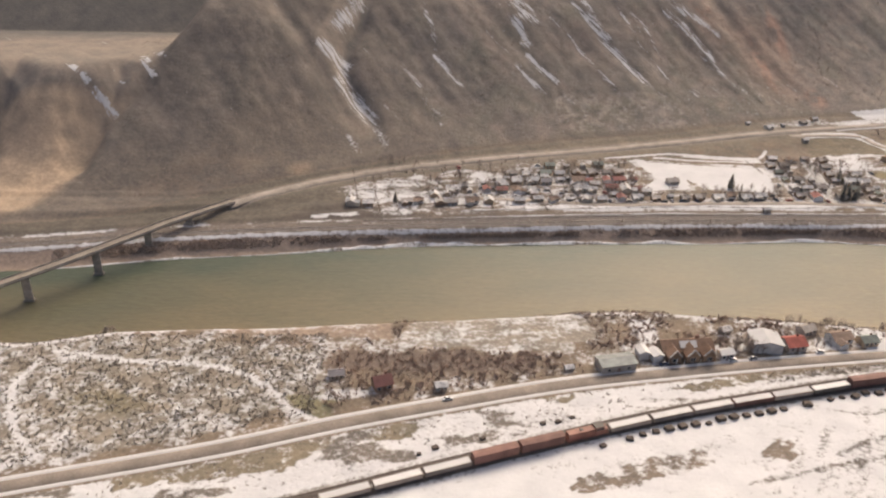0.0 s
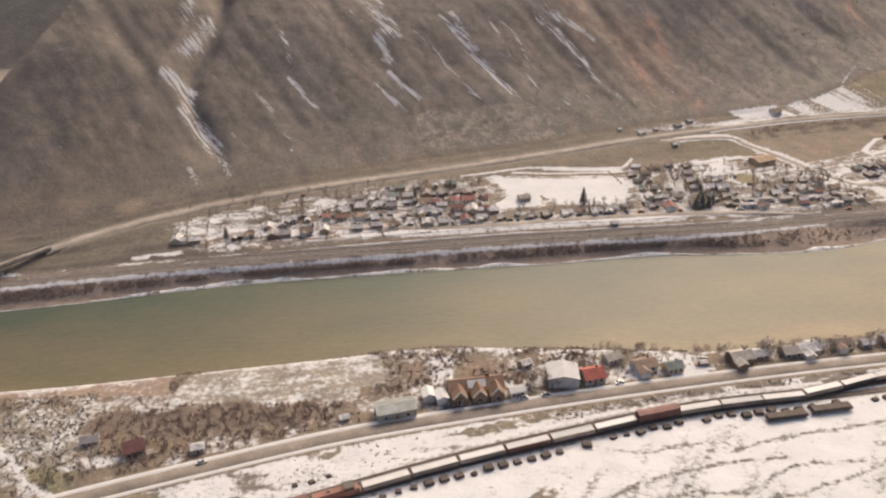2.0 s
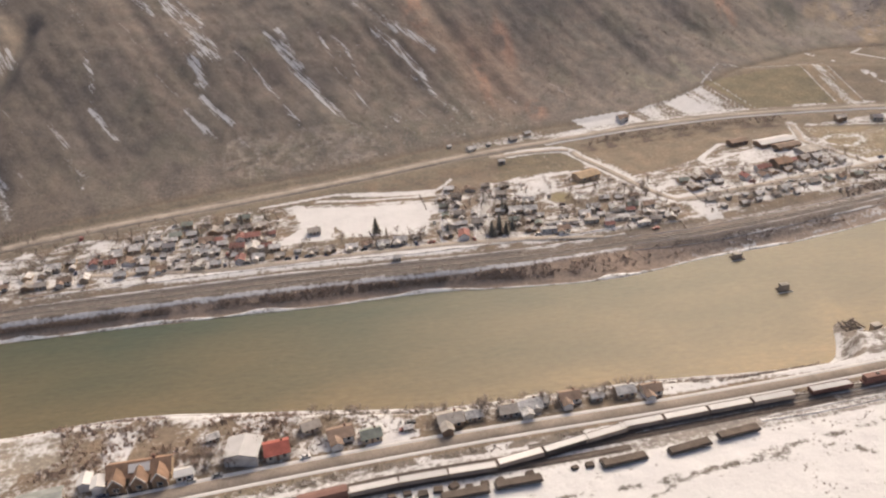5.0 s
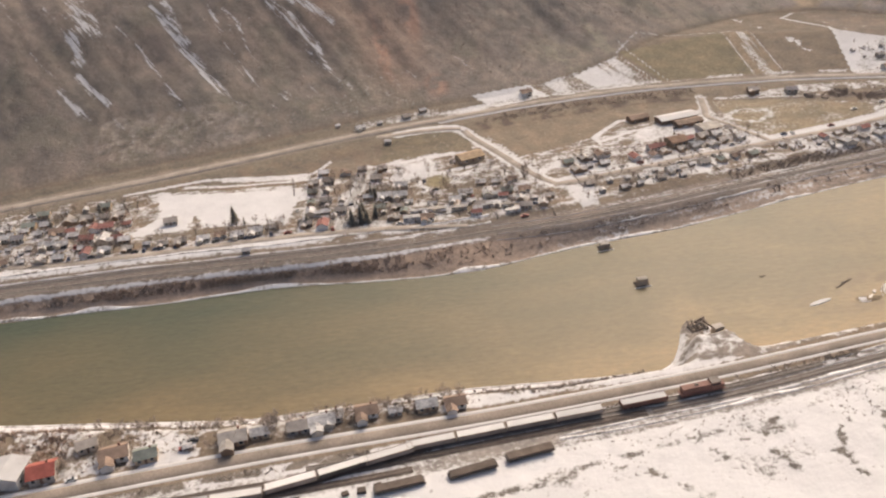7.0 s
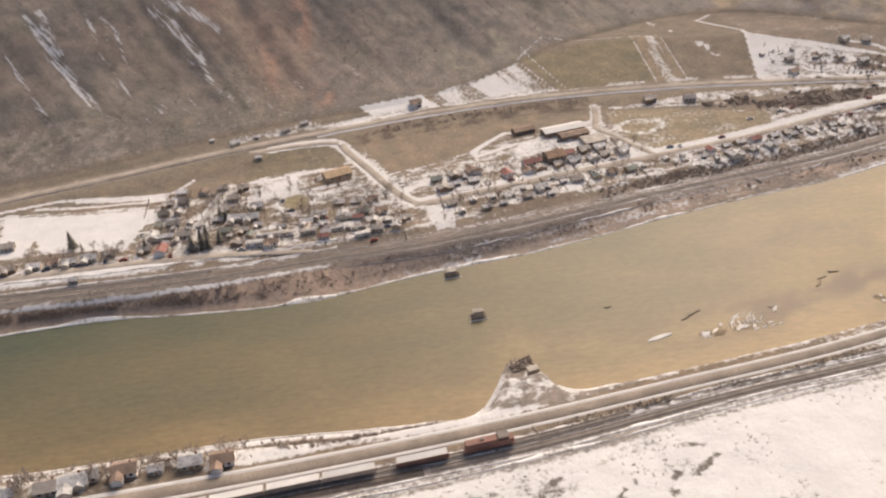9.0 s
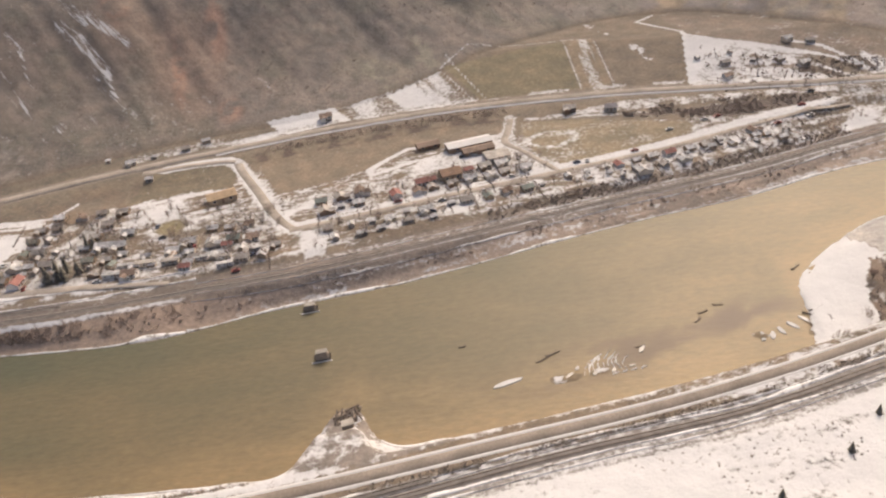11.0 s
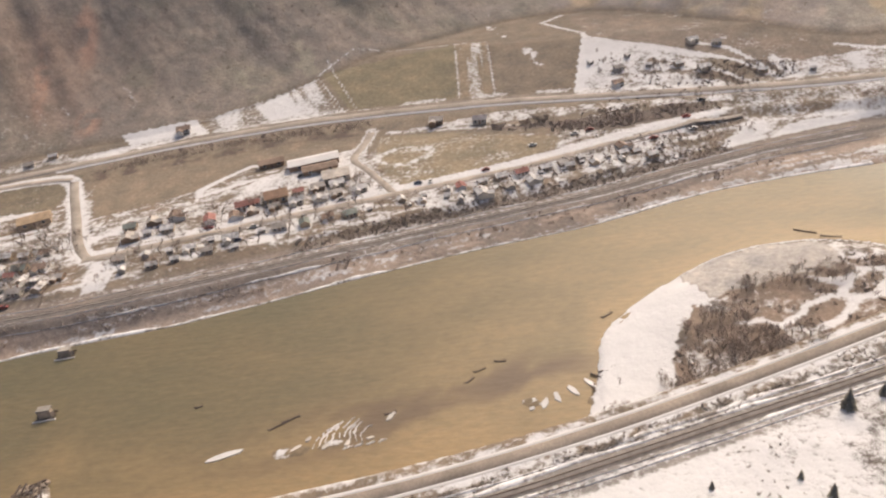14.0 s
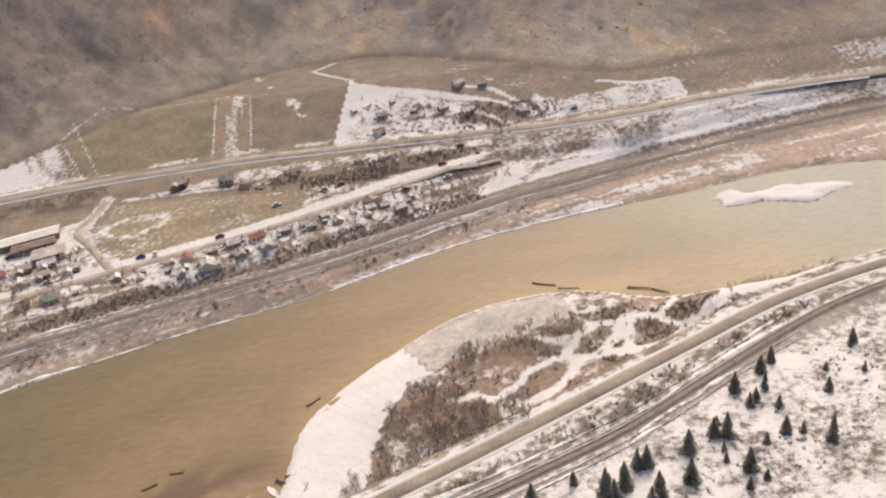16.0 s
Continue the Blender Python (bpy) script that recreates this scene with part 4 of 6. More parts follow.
    v = np.stack(rows, 1).reshape(-1, 3)
    k = len(offs)
    f = [(i * k + j, i * k + j + 1, (i + 1) * k + j + 1, (i + 1) * k + j) for i in range(len(xs) - 1) for j in range(k - 1)]
    f = [tuple(reversed(q)) for q in f]
    return new(name, mesh_from(name, v, f, mat, True))


tagged(strip("road", np.arange(-420, 900, 4.0), near_road, (-2.8, -2.4, 0, 2.4, 2.8), (-0.3, 0.16, 0.22, 0.16, -0.3), MAT_ROAD, narrow=0.68), "two-lane asphalt highway with snow along its edges", "road", kind="structure")
tagged(strip("road", np.arange(-88, 900, 4.0), far_road, (-3.3, -2.8, 0, 2.8, 3.3), (-0.2, 0.3, 0.36, 0.3, -0.2), asphalt("pale_asphalt", (0.25, 0.217, 0.184))), "two-lane asphalt highway at the mountain's foot", "road", kind="structure")
for side in (-1, 1):
    o = side * 3.4
    tagged(strip("snow_windrow", np.arange(-420, 700, 3.0), near_road, (o - 0.9, o - 0.35, o + 0.5, o + 1.3), (-0.1, 0.16, 0.16, -0.1), MAT_SNOW, narrow=0.66), "low bank of ploughed snow beside the highway", "snow bank", "snow banks", "stuff")
    o = side * 4.2
    tagged(strip("snow_windrow", np.arange(285, 760, 3.0), far_road, (o - 0.7, o - 0.2, o + 0.2, o + 0.7), (-0.3, 0.22, 0.22, -0.3), MAT_SNOW), "low bank of ploughed snow beside the highway", "snow bank", "snow banks", "stuff")
street_line = Line((79, 392), (107, 389), (167, 391), (210, 392), (244, 390), (282, 387))
MAT_LANE = asphalt("worn_lane", (0.30, 0.262, 0.22))
tagged(strip("road", np.arange(40, 290, 3.0), street_line, (-2.3, -2.0, 0, 2.0, 2.3), (-0.2, 0.12, 0.16, 0.12, -0.2), MAT_LANE), "worn village street with slush beside the railway", "road", kind="structure")
east_line = Line((334, 415), (394, 427), (453, 441), (511, 453), (561, 466), (600, 474))
tagged(strip("road", np.arange(334, 604, 3.0), east_line, (-2.3, -2.0, 0, 2.0, 2.3), (-0.2, 0.12, 0.16, 0.12, -0.2), MAT_LANE), "worn village street edged with snow", "road", kind="structure")


def upright_lane(name, half, pts):
    """A lane that runs more along y than x."""
    line = Line(*[(b, a) for a, b in pts])
    ys = np.arange(pts[0][1], pts[-1][1], 3.0)
    xs = line(ys)
    v, f = [], []
    for i, (cx, cy) in enumerate(zip(xs, ys)):
        for o, h in ((-half - 0.3, -0.2), (-half, 0.14), (half, 0.14), (half + 0.3, -0.2)):
            v.append((cx + o, cy, z_at(cx, cy) + h))
        if i:
            f += [(i * 4 + j, i * 4 + j - 4, i * 4 + j - 3, i * 4 + j + 1) for j in range(3)]
    return new(name, mesh_from(name, v, f, MAT_LANE, True))


tagged(upright_lane("road", 1.7, [(453, 443), (442, 464), (434, 478), (437, 492), (440, 507)]), "grey school driveway edged with snow", "road", kind="structure")
tagged(upright_lane("road", 2.2, [(336, 416), (330, 424), (314.5, 458), (300, 492), (298.5, 497)]), "worn cross street from the highway down to the river bank", "road", kind="structure")
bend = Line((250, 495), (264, 496.5), (280, 498), (290, 498.2), (300, 496))
tagged(strip("road", np.arange(250, 301, 3.0), bend, (-2.5, -2.2, 0, 2.2, 2.5), (-0.2, 0.14, 0.18, 0.14, -0.2), MAT_LANE), "grey lane that bends from the cross street to the highway", "road", kind="structure")
MAT_LANE = plain("packed_snow", (0.60, 0.58, 0.55), 0.85, vary=0.2, scale=0.8)
tagged(upright_lane("road", 2.3, [(231, 394), (238, 428), (244, 458)]), "narrow village lane of packed snow between house lots", "road", kind="structure")


def patchy_snow():
    m, nt, b = material("patchy_snow", 0.9)
    fac = math_node(nt, "ADD", math_node(nt, "MULTIPLY", noise_of(nt, 0.16, 4, 0.6), 0.6), math_node(nt, "MULTIPLY", noise_of(nt, 0.9, 4, 0.65), 0.4))
    nt.links.new(ramp(nt, fac, (0.40, (0.19, 0.165, 0.142)), (0.52, (0.68, 0.672, 0.66))), b.inputs["Base Color"])
    return m


MAT_PATCHY = patchy_snow()


def shore_snow(line, a, b, side, wide, label, seed, off=0.0, gaps=0.0):
    """A ragged shelf of snow and ice along the waterline."""
    xs = np.arange(a, b, 1.2)
    ys = line(xs) + off + (1.6 * (fbm(xs, 0 * xs, 40, seed + 3, 2) - 0.5) if off else 0)
    dx, dy = np.gradient(xs), np.gradient(ys)
    n = np.hypot(dx, dy)
    vx, vy = -dy / n * side, dx / n * side
    inner = wide * (0.12 + 2.4 * fbm(xs, 0 * xs, 26, seed, 3) ** 2.5) + 0.5 * (fbm(xs, 0 * xs, 3, seed + 5, 2) - 0.5)
    inner = (inner + 0.3) * (smooth(gaps - 0.02, gaps + 0.16, fbm(xs, 0 * xs + 31, 30, seed + 13, 3)) if gaps else 1.0) - 0.3
    outer = 0.5 * (fbm(xs, 0 * xs + 9, 5, seed + 9, 3) - 0.45)
    rows = []
    for k, lift in ((0.0, -0.25), (0.12, 0.16), (0.5, 0.24), (0.9, 0.16), (1.0, -0.3)):
        o = -0.3 + outer + (inner + 0.3 - outer) * k
        px, py = xs + vx * o, ys + vy * o
        rows.append(np.stack([px, py, np.maximum(height(px, py), 0.0) + lift], -1))
    v = np.stack(rows, 1).reshape(-1, 3)
    f = [(i * 5 + j, (i + 1) * 5 + j, (i + 1) * 5 + j + 1, i * 5 + j + 1) for i in range(len(xs) - 1) for j in range(4)]
    if side < 0:
        f = [tuple(reversed(q)) for q in f]
    return tagged(new("shore_snow", mesh_from("shore_snow", v, f, MAT_PATCHY, True)), label, "snow", kind="stuff")


shore_snow(far_bank, -160, 300, 1, 1.7, "ragged white shelf of snow along the far waterline", 201)
shore_snow(far_bank, 300, 636, 1, 1.3, "thin white shelf of snow along the rubble shore", 221)
shore_snow(near_bank, -160, 349, -1, 1.6, "thin white edge of snow along the near waterline", 241)
shore_snow(near_bank, 374, 505, -1, 1.2, "thin white edge of snow under the highway bank", 261)
for off, wide, gaps, seed in ((4.0, 0.9, 0.40, 281), (-6.5, 0.8, 0.46, 291), (-3.0, 0.7, 0.46, 293)):
    shore_snow(far_rail, 300, 640, 1, wide, "thin streak of snow along the railway bench", seed, off, gaps)
for off, wide, gaps, seed in ((-2.7, 1.2, 0.30, 301), (-4.6, 1.0, 0.36, 303), (2.6, 1.0, 0.34, 307), (4.4, 1.1, 0.32, 309)):
    shore_snow(near_rail, 300, 640, 1, wide, "thin streak of snow beside the near railway", seed, off, gaps)
for off, wide, gaps, seed in ((6.4, 0.9, 0.34, 311), (12.5, 1.0, 0.32, 313)):
    shore_snow(far_rail, 20, 300, 1, wide, "thin streak of snow between railway and village", seed, off, gaps)


# ---- builders ----
def box(bm, x0, x1, y0, y1, z0, z1):
    vs = [bm.verts.new((x, y, z)) for z in (z0, z1) for x, y in ((x0, y0), (x1, y0), (x1, y1), (x0, y1))]
    for f in ((3, 2, 1, 0), (4, 5, 6, 7), (0, 1, 5, 4), (1, 2, 6, 5), (2, 3, 7, 6), (3, 0, 4, 7)):
        bm.faces.new([vs[i] for i in f])
    return bm


def boxes(*dims):
    bm = bmesh.new()
    for d in dims:
        box(bm, *d)
    return bm


def tube(bm, a, b, ra, rb, n=6):
    """A tapered round bar from a to b."""
    a, b = Vector(a), Vector(b)
    d = (b - a).normalized()
    u = d.orthogonal().normalized()
    v = d.cross(u)
    ring = [[bm.verts.new(p + (u * math.cos(k * math.tau / n) + v * math.sin(k * math.tau / n)) * r) for k in range(n)] for p, r in ((a, ra), (b, rb))]
    for k in range(n):
        bm.faces.new((ring[0][k], ring[0][(k + 1) % n], ring[1][(k + 1) % n], ring[1][k]))
    bm.faces.new(ring[1])
    bm.faces.new(list(reversed(ring[0])))


def gable_body(w, d, h, ridge):
    """Walls with gable ends; the ridge runs along x."""
    bm = bmesh.new()
    pts = [(-d / 2, -0.6), (d / 2, -0.6), (d / 2, h), (0, ridge), (-d / 2, h)]
    a = [bm.verts.new((-w / 2, y, z)) for y, z in pts]
    b = [bm.verts.new((w / 2, y, z)) for y, z in pts]
    bm.faces.new(list(reversed(a)))
    bm.faces.new(b)
    for k in range(5):
        bm.faces.new((a[k], a[(k + 1) % 5], b[(k + 1) % 5], b[k]))
    return bm


def roof_slab(w, d, h, ridge, side, over=0.45, thick=0.16, lift=0.02):
    """One slope of a gable roof, with its overhang and thickness."""
    bm = bmesh.new()
    run, rise = d / 2, ridge - h
    slope = rise / run
    y1, z1 = side * (run + over), h - over * slope
    vs = []
    for x in (-w / 2 - over, w / 2 + over):
        vs += [bm.verts.new(p) for p in ((x, 0, ridge + lift), (x, y1, z1 + lift), (x, y1, z1 + lift + thick), (x, 0, ridge + lift + thick))]
    a, b = vs[:4], vs[4:]
    fs = [tuple(a), tuple(reversed(b))] + [(a[(k + 1) % 4], a[k], b[k], b[(k + 1) % 4]) for k in range(4)]
    for f in fs:
        bm.faces.new(f)
    bmesh.ops.recalc_face_normals(bm, faces=bm.faces)
    return bm


MAT_WALLS = [plain("siding_" + n, c, 0.8, scale=1.2) for n, c in (("cream", (0.64, 0.57, 0.47)), ("grey", (0.47, 0.425, 0.375)), ("brown", (0.31, 0.21, 0.14)), ("white", (0.76, 0.73, 0.69)), ("tan", (0.48, 0.37, 0.26)))]
ROOFS = {n: plain("roof_" + n, c, 0.85, scale=1.5) for n, c in (("grey", (0.36, 0.325, 0.29)), ("brown", (0.27, 0.195, 0.148)), ("red", (0.40, 0.115, 0.088)), ("maroon", (0.31, 0.145, 0.122)),
                                                              ("green", (0.25, 0.275, 0.24)), ("slate", (0.43, 0.395, 0.355)), ("steel", (0.36, 0.375, 0.35)), ("tin", (0.44, 0.43, 0.41)), ("orange", (0.30, 0.19, 0.128)), ("blue", (0.24, 0.225, 0.23)))}
ROOFS["tan"] = plain("roof_tan", (0.42, 0.31, 0.20), 0.85, scale=1.5)
ROOFS["snow"] = MAT_ROOF_SNOW
ROOFS["white"] = MAT_SNOW
MAT_GLASS, _nt, _b = material("window_glass", 0.12)
_b.inputs["Base Color"].default_value = (0.03, 0.035, 0.04, 1)
MAT_TRIM = plain("white_trim", (0.68, 0.66, 0.62), 0.7)
MAT_DOOR = plain("door_paint", (0.20, 0.13, 0.10), 0.7)
MAT_BRICK = plain("chimney_brick", (0.25, 0.14, 0.11), 0.9)


def window(parent, x, y, z, wide=1.1, high=1.0, along="x"):
    o = part("window", boxes((x - wide / 2, x + wide / 2, y - 0.05, y + 0.05, z, z + high)) if along == "x" else boxes((x - 0.05, x + 0.05, y - wide / 2, y + wide / 2, z, z + high)), MAT_GLASS, parent)
    e = 0.12
    bm = boxes((x - wide / 2 - e, x + wide / 2 + e, y - 0.035, y + 0.035, z - e, z + high + e)) if along == "x" else boxes((x - 0.035, x + 0.035, y - wide / 2 - e, y + wide / 2 + e, z - e, z + high + e))
    part("window_frame", bm, MAT_TRIM, o)
    return o


def house(w, d, h, rise, wall, roof, label, wing=0.0, chimney=True, name="house", category="house", group=""):
    """A gabled house at the origin, its ridge along x; the front looks to -y."""
    o = new(name)
    ridge = h + rise
    part("wall", gable_body(w, d, h, ridge), wall, o)
    for side in (-1, 1):
        part("roof", roof_slab(w, d, h, ridge, side), roof, o)
    for x in (-w * 0.3, w * 0.28):
        window(o, x, -d / 2 - 0.03, 1.0)
    window(o, w / 2 + 0.03, 0, 1.0, along="y")
    part("door", boxes((-0.5, 0.45, -d / 2 - 0.08, -d / 2 + 0.02, 0.0, 2.0)), MAT_DOOR, o)
    if chimney:
        part("chimney", boxes((w * 0.2, w * 0.2 + 0.6, 0.5, 1.1, h, ridge + 0.7)), MAT_BRICK, o)
    if wing:
        ww, wd = w * 0.45, d * 0.55
        wg = part("wing", gable_body(wd, ww, h * 0.95, h * 0.95 + rise * 0.6), wall, o)
        wg.matrix_basis = pose(-w * 0.25, -d / 2 - wd / 2 + 0.3, 0, 0, 0, 90)
        for side in (-1, 1):
            r = part("wing_roof", roof_slab(wd, ww, h * 0.95, h * 0.95 + rise * 0.6, side), roof, o)
            r.matrix_basis = pose(-w * 0.25, -d / 2 - wd / 2 + 0.3, 0, 0, 0, 90)
        part("porch", boxes((-0.2, w * 0.4, -d / 2 - 1.6, -d / 2 + 0.05, -0.4, 0.15)), MAT_TIE, o)
    return tagged(o, label, category, group)


def mobile_home(wall, roof, label):
    o = new("mobile_home")
    part("body", boxes((-5.2, 5.2, -1.7, 1.7, 0.5, 2.9)), wall, o)
    part("skirt", boxes((-5.1, 5.1, -1.6, 1.6, -0.5, 0.5)), MAT_WALLS[1], o)
    bm = bmesh.new()
    pts = ((-1.9, 2.85), (1.9, 2.85), (1.9, 3.0), (0, 3.35), (-1.9, 3.0))
    a, b = [bm.verts.new((-5.4, y, z)) for y, z in pts], [bm.verts.new((5.4, y, z)) for y, z in pts]
    bm.faces.new(list(reversed(a)))
    bm.faces.new(b)
    for k in range(5):
        bm.faces.new((a[k], a[(k + 1) % 5], b[(k + 1) % 5], b[k]))
    part("roof", bm, roof, o)
    for x in (-3.4, 0.4, 3.6):
        window(o, x, -1.72, 1.4, 1.2, 0.8)
    part("door", boxes((1.6, 2.4, -1.76, -1.68, 0.6, 2.5)), MAT_DOOR, o)
    part("step", boxes((1.4, 2.6, -2.7, -1.7, -0.4, 0.5)), MAT_TIE, o)
    return tagged(o, label, "mobile home", "village houses")


MAT_BARK = plain("bark", (0.13, 0.105, 0.09), 0.95, scale=4)
MAT_TWIG = plain("bare_twigs", (0.38, 0.318, 0.27), 0.95, scale=3, islands=True)
MAT_BRUSH = plain("bank_brush_twigs", (0.42, 0.34, 0.285), 0.95, scale=3, islands=True)
MAT_RUST_TWIG = plain("rusty_twigs", (0.40, 0.305, 0.25), 0.95, scale=3, islands=True)
MAT_NEEDLE = plain("conifer_needles", (0.25, 0.228, 0.182), 0.9, scale=3, islands=True)
MAT_DRY = plain("dry_hill_brush", (0.30, 0.25, 0.205), 0.95, scale=3, islands=True)
MAT_SAGE = plain("sage_brush", (0.35, 0.305, 0.255), 0.95, scale=3, islands=True)


def bare_tree(seed, tall, twigs, label):
    """A leafless tree: trunk, forking limbs and a loose crown of thin twigs."""
    rnd = random.Random(seed)
    o = new("bare_tree")
    bm = bmesh.new()
    tube(bm, (0, 0, -0.4), (0.1, 0.05, tall * 0.35), tall * 0.028, tall * 0.018)
    tips = []
    for k in range(6):
        a = k * 1.05 + rnd.uniform(-0.3, 0.3)
        z0 = tall * rnd.uniform(0.22, 0.4)
        mid = Vector((math.cos(a) * tall * 0.17, math.sin(a) * tall * 0.17, z0 + tall * 0.25))
        tube(bm, (0.08, 0.04, z0), mid, tall * 0.013, tall * 0.008, 4)
        for _ in range(2):
            tip = mid + Vector((math.cos(a + rnd.uniform(-1, 1)) * tall * 0.14, math.sin(a + rnd.uniform(-1, 1)) * tall * 0.14, tall * rnd.uniform(0.12, 0.3)))
            tube(bm, mid, tip, tall * 0.007, tall * 0.003, 3)
            tips += [mid.lerp(tip, 0.5), tip]
    part("trunk", bm, MAT_BARK, o)
    v, f = [], []
    for _ in range(230):
        c = rnd.choice(tips) + Vector([rnd.gauss(0, tall * 0.055) for _ in range(3)])
        d = Vector((rnd.gauss(0, 1), rnd.gauss(0, 1), rnd.gauss(0.7, 0.7))).normalized() * tall * rnd.uniform(0.05, 0.13)
        s = d.orthogonal().normalized() * tall * 0.014
        s.rotate(Euler((0, 0, rnd.uniform(0, 6))))
        n = len(v)
        v += [c - s, c + s, c + d + s * 0.4]
        f.append((n, n + 1, n + 2))
    crown = new("crown", mesh_from("crown", v, f, twigs))
    crown.parent = o
    return tagged(o, label, "tree", "bare trees")


def conifer(seed, tall, wide, label):
    rnd = random.Random(seed)
    o = new("conifer")
    bm = bmesh.new()
    tube(bm, (0, 0, -0.4), (0, 0, tall * 0.95), tall * 0.022, tall * 0.004)
    part("trunk", bm, MAT_BARK, o)
    v, f = [], []
    for k in range(240):
        t = (k / 240) ** 0.8
        z = tall * (0.08 + 0.92 * t)
        r = wide * (1 - t) ** 0.85 * rnd.uniform(0.35, 1.25) + 0.08
        a = rnd.uniform(0, math.tau)
        d, s = Vector((math.cos(a), math.sin(a), 0)), Vector((-math.sin(a), math.cos(a), 0))
        w, drop = r * 0.32 + 0.12, r * rnd.uniform(0.25, 0.5)
        n = len(v)
        root = Vector((0, 0, z)) + d * r * 0.15
        v += [root, root + d * r * 0.6 + s * w - Vector((0, 0, drop * 0.5)), root + d * r - Vector((0, 0, drop)), root + d * r * 0.6 - s * w - Vector((0, 0, drop * 0.5))]
        f.append((n, n + 1, n + 2, n + 3))
    crown = new("crown", mesh_from("crown", v, f, MAT_NEEDLE))
    crown.parent = o
    return tagged(o, label, "tree", "conifers")


def scrub(name, xs, ys, sizes, mat, label, category, per=16, seed=1):
    """Many low leafless bushes in one mesh."""
    rng = np.random.default_rng(seed)
    n = len(xs)
    zs = height(xs, ys)
    c = np.repeat(np.stack([xs, ys, zs], -1), per, 0)
    s = np.repeat(sizes, per)[:, None]
    base = c + rng.normal(0, 0.28, (n * per, 3)) * s * [1, 1, 0.15]
    tip = base + (rng.normal(0, 0.42, (n * per, 3)) + [0, 0, 0.75]) * s * [1, 1, 0.9]
    side = rng.normal(0, 1, (n * per, 3)) * [1, 1, 0.3]
    side /= np.linalg.norm(side, axis=1, keepdims=True)
    v = np.stack([base - side * s * 0.12, base + side * s * 0.12, tip + side * s * 0.04, tip - side * s * 0.04], 1).reshape(-1, 3)
    me = bpy.data.meshes.new(name)
    m = n * per
    me.vertices.add(m * 4)
    me.vertices.foreach_set("co", v.ravel())
    me.loops.add(m * 4)
    me.loops.foreach_set("vertex_index", np.arange(m * 4))
    me.polygons.add(m)
    me.polygons.foreach_set("loop_start", np.arange(0, m * 4, 4))
    me.update(calc_edges=True)
    me.materials.append(mat)
    return tagged(new(name, me), label, category, kind="stuff")


MAT_CAR_RUST = plain("rust_red_paint", (0.22, 0.115, 0.092), 0.75, scale=0.8)
MAT_CAR_DARK = plain("sooty_steel", (0.13, 0.112, 0.10), 0.7, scale=0.8)
MAT_CAR_GREY = plain("grey_wagon_paint", (0.34, 0.285, 0.245), 0.75, scale=0.8)
MAT_LOCO = plain("orange_red_paint", (0.29, 0.125, 0.09), 0.6, scale=0.8)


def wagon(kind, mat, label, roof=None):
    """A rail wagon 15 m long with its bogies, along x, wheels on z = 0."""
    o = new("rail_wagon")
    L, W = 7.3, 1.45
    if kind == "gondola":
        bm = boxes((-L, L, -W, W, 0.9, 1.1), (-L, L, -W, -W + 0.12, 1.1, 2.5), (-L, L, W - 0.12, W, 1.1, 2.5), (-L, -L + 0.12, -W, W, 1.1, 2.5), (L - 0.12, L, -W, W, 1.1, 2.5))
        for k in range(9):
            x = -L + 0.5 + k * 1.75
            box(bm, x, x + 0.14, -W - 0.1, -W, 1.0, 2.5)
            box(bm, x, x + 0.14, W, W + 0.1, 1.0, 2.5)
        part("body", bm, mat, o)
        bm = boxes((-L + 0.12, L - 0.12, -W + 0.12, W - 0.12, 1.1, 2.38))
        part("snow_load", bm, MAT_SNOW, o, "snow lying in the open wagon")
    elif kind == "boxcar":
        part("body", boxes((-L, L, -W, W, 0.9, 3.7), (-1.4, 1.4, -W - 0.08, W + 0.08, 1.0, 3.5)), mat, o)
        part("roof", gable_slab(L, W, 3.7), roof or MAT_SNOW, o)
    elif kind == "flat":
        part("deck", boxes((-L, L, -W, W, 0.9, 1.2)), mat, o)
        part("load", boxes((-L + 0.5, L - 0.5, -W + 0.1, W - 0.1, 1.2, 2.0)), MAT_TIE, o, "dark stacked timber")
    else:
        bm = boxes((-L, L, -W, W, 0.9, 1.3), (-L + 0.6, 2.6, -W + 0.3, W - 0.3, 1.3, 3.4), (2.6, 5.6, -W, W, 1.3, 3.9), (5.6, L - 0.2, -W + 0.3, W - 0.3, 1.3, 2.7))
        part("body", bm, mat, o)
        part("window", boxes((2.7, 5.5, -W - 0.02, W + 0.02, 2.9, 3.5)), MAT_GLASS, o)
        part("roof", boxes((2.5, 5.7, -W - 0.05, W + 0.05, 3.9, 4.05)), MAT_CAR_DARK, o)
        part("exhaust", boxes((-2.4, -1.4, -0.4, 0.4, 3.4, 3.8)), MAT_CAR_DARK, o)
    for x in (-L + 2, L - 2):
        bg = part("bogie", boxes((x - 1.2, x + 1.2, -1.0, 1.0, 0.45, 0.85)), MAT_CAR_DARK, o)
        for dx in (-0.85, 0.85):
            bm = bmesh.new()
            tube(bm, (x + dx, -0.8, 0.42), (x + dx, 0.8, 0.42), 0.42, 0.42, 10)
            part("wheelset", bm, MAT_STEEL, bg)
    return tagged(o, label, "locomotive" if kind == "loco" else "rail wagon", "wagons in the yard")


def gable_slab(L, W, z):
    bm = bmesh.new()
    pts = ((-W - 0.05, z), (W + 0.05, z), (W + 0.05, z + 0.12), (0, z + 0.35), (-W - 0.05, z + 0.12))
    a, b = [bm.verts.new((-L - 0.05, y, q)) for y, q in pts], [bm.verts.new((L + 0.05, y, q)) for y, q in pts]
    bm.faces.new(list(reversed(a)))
    bm.faces.new(b)
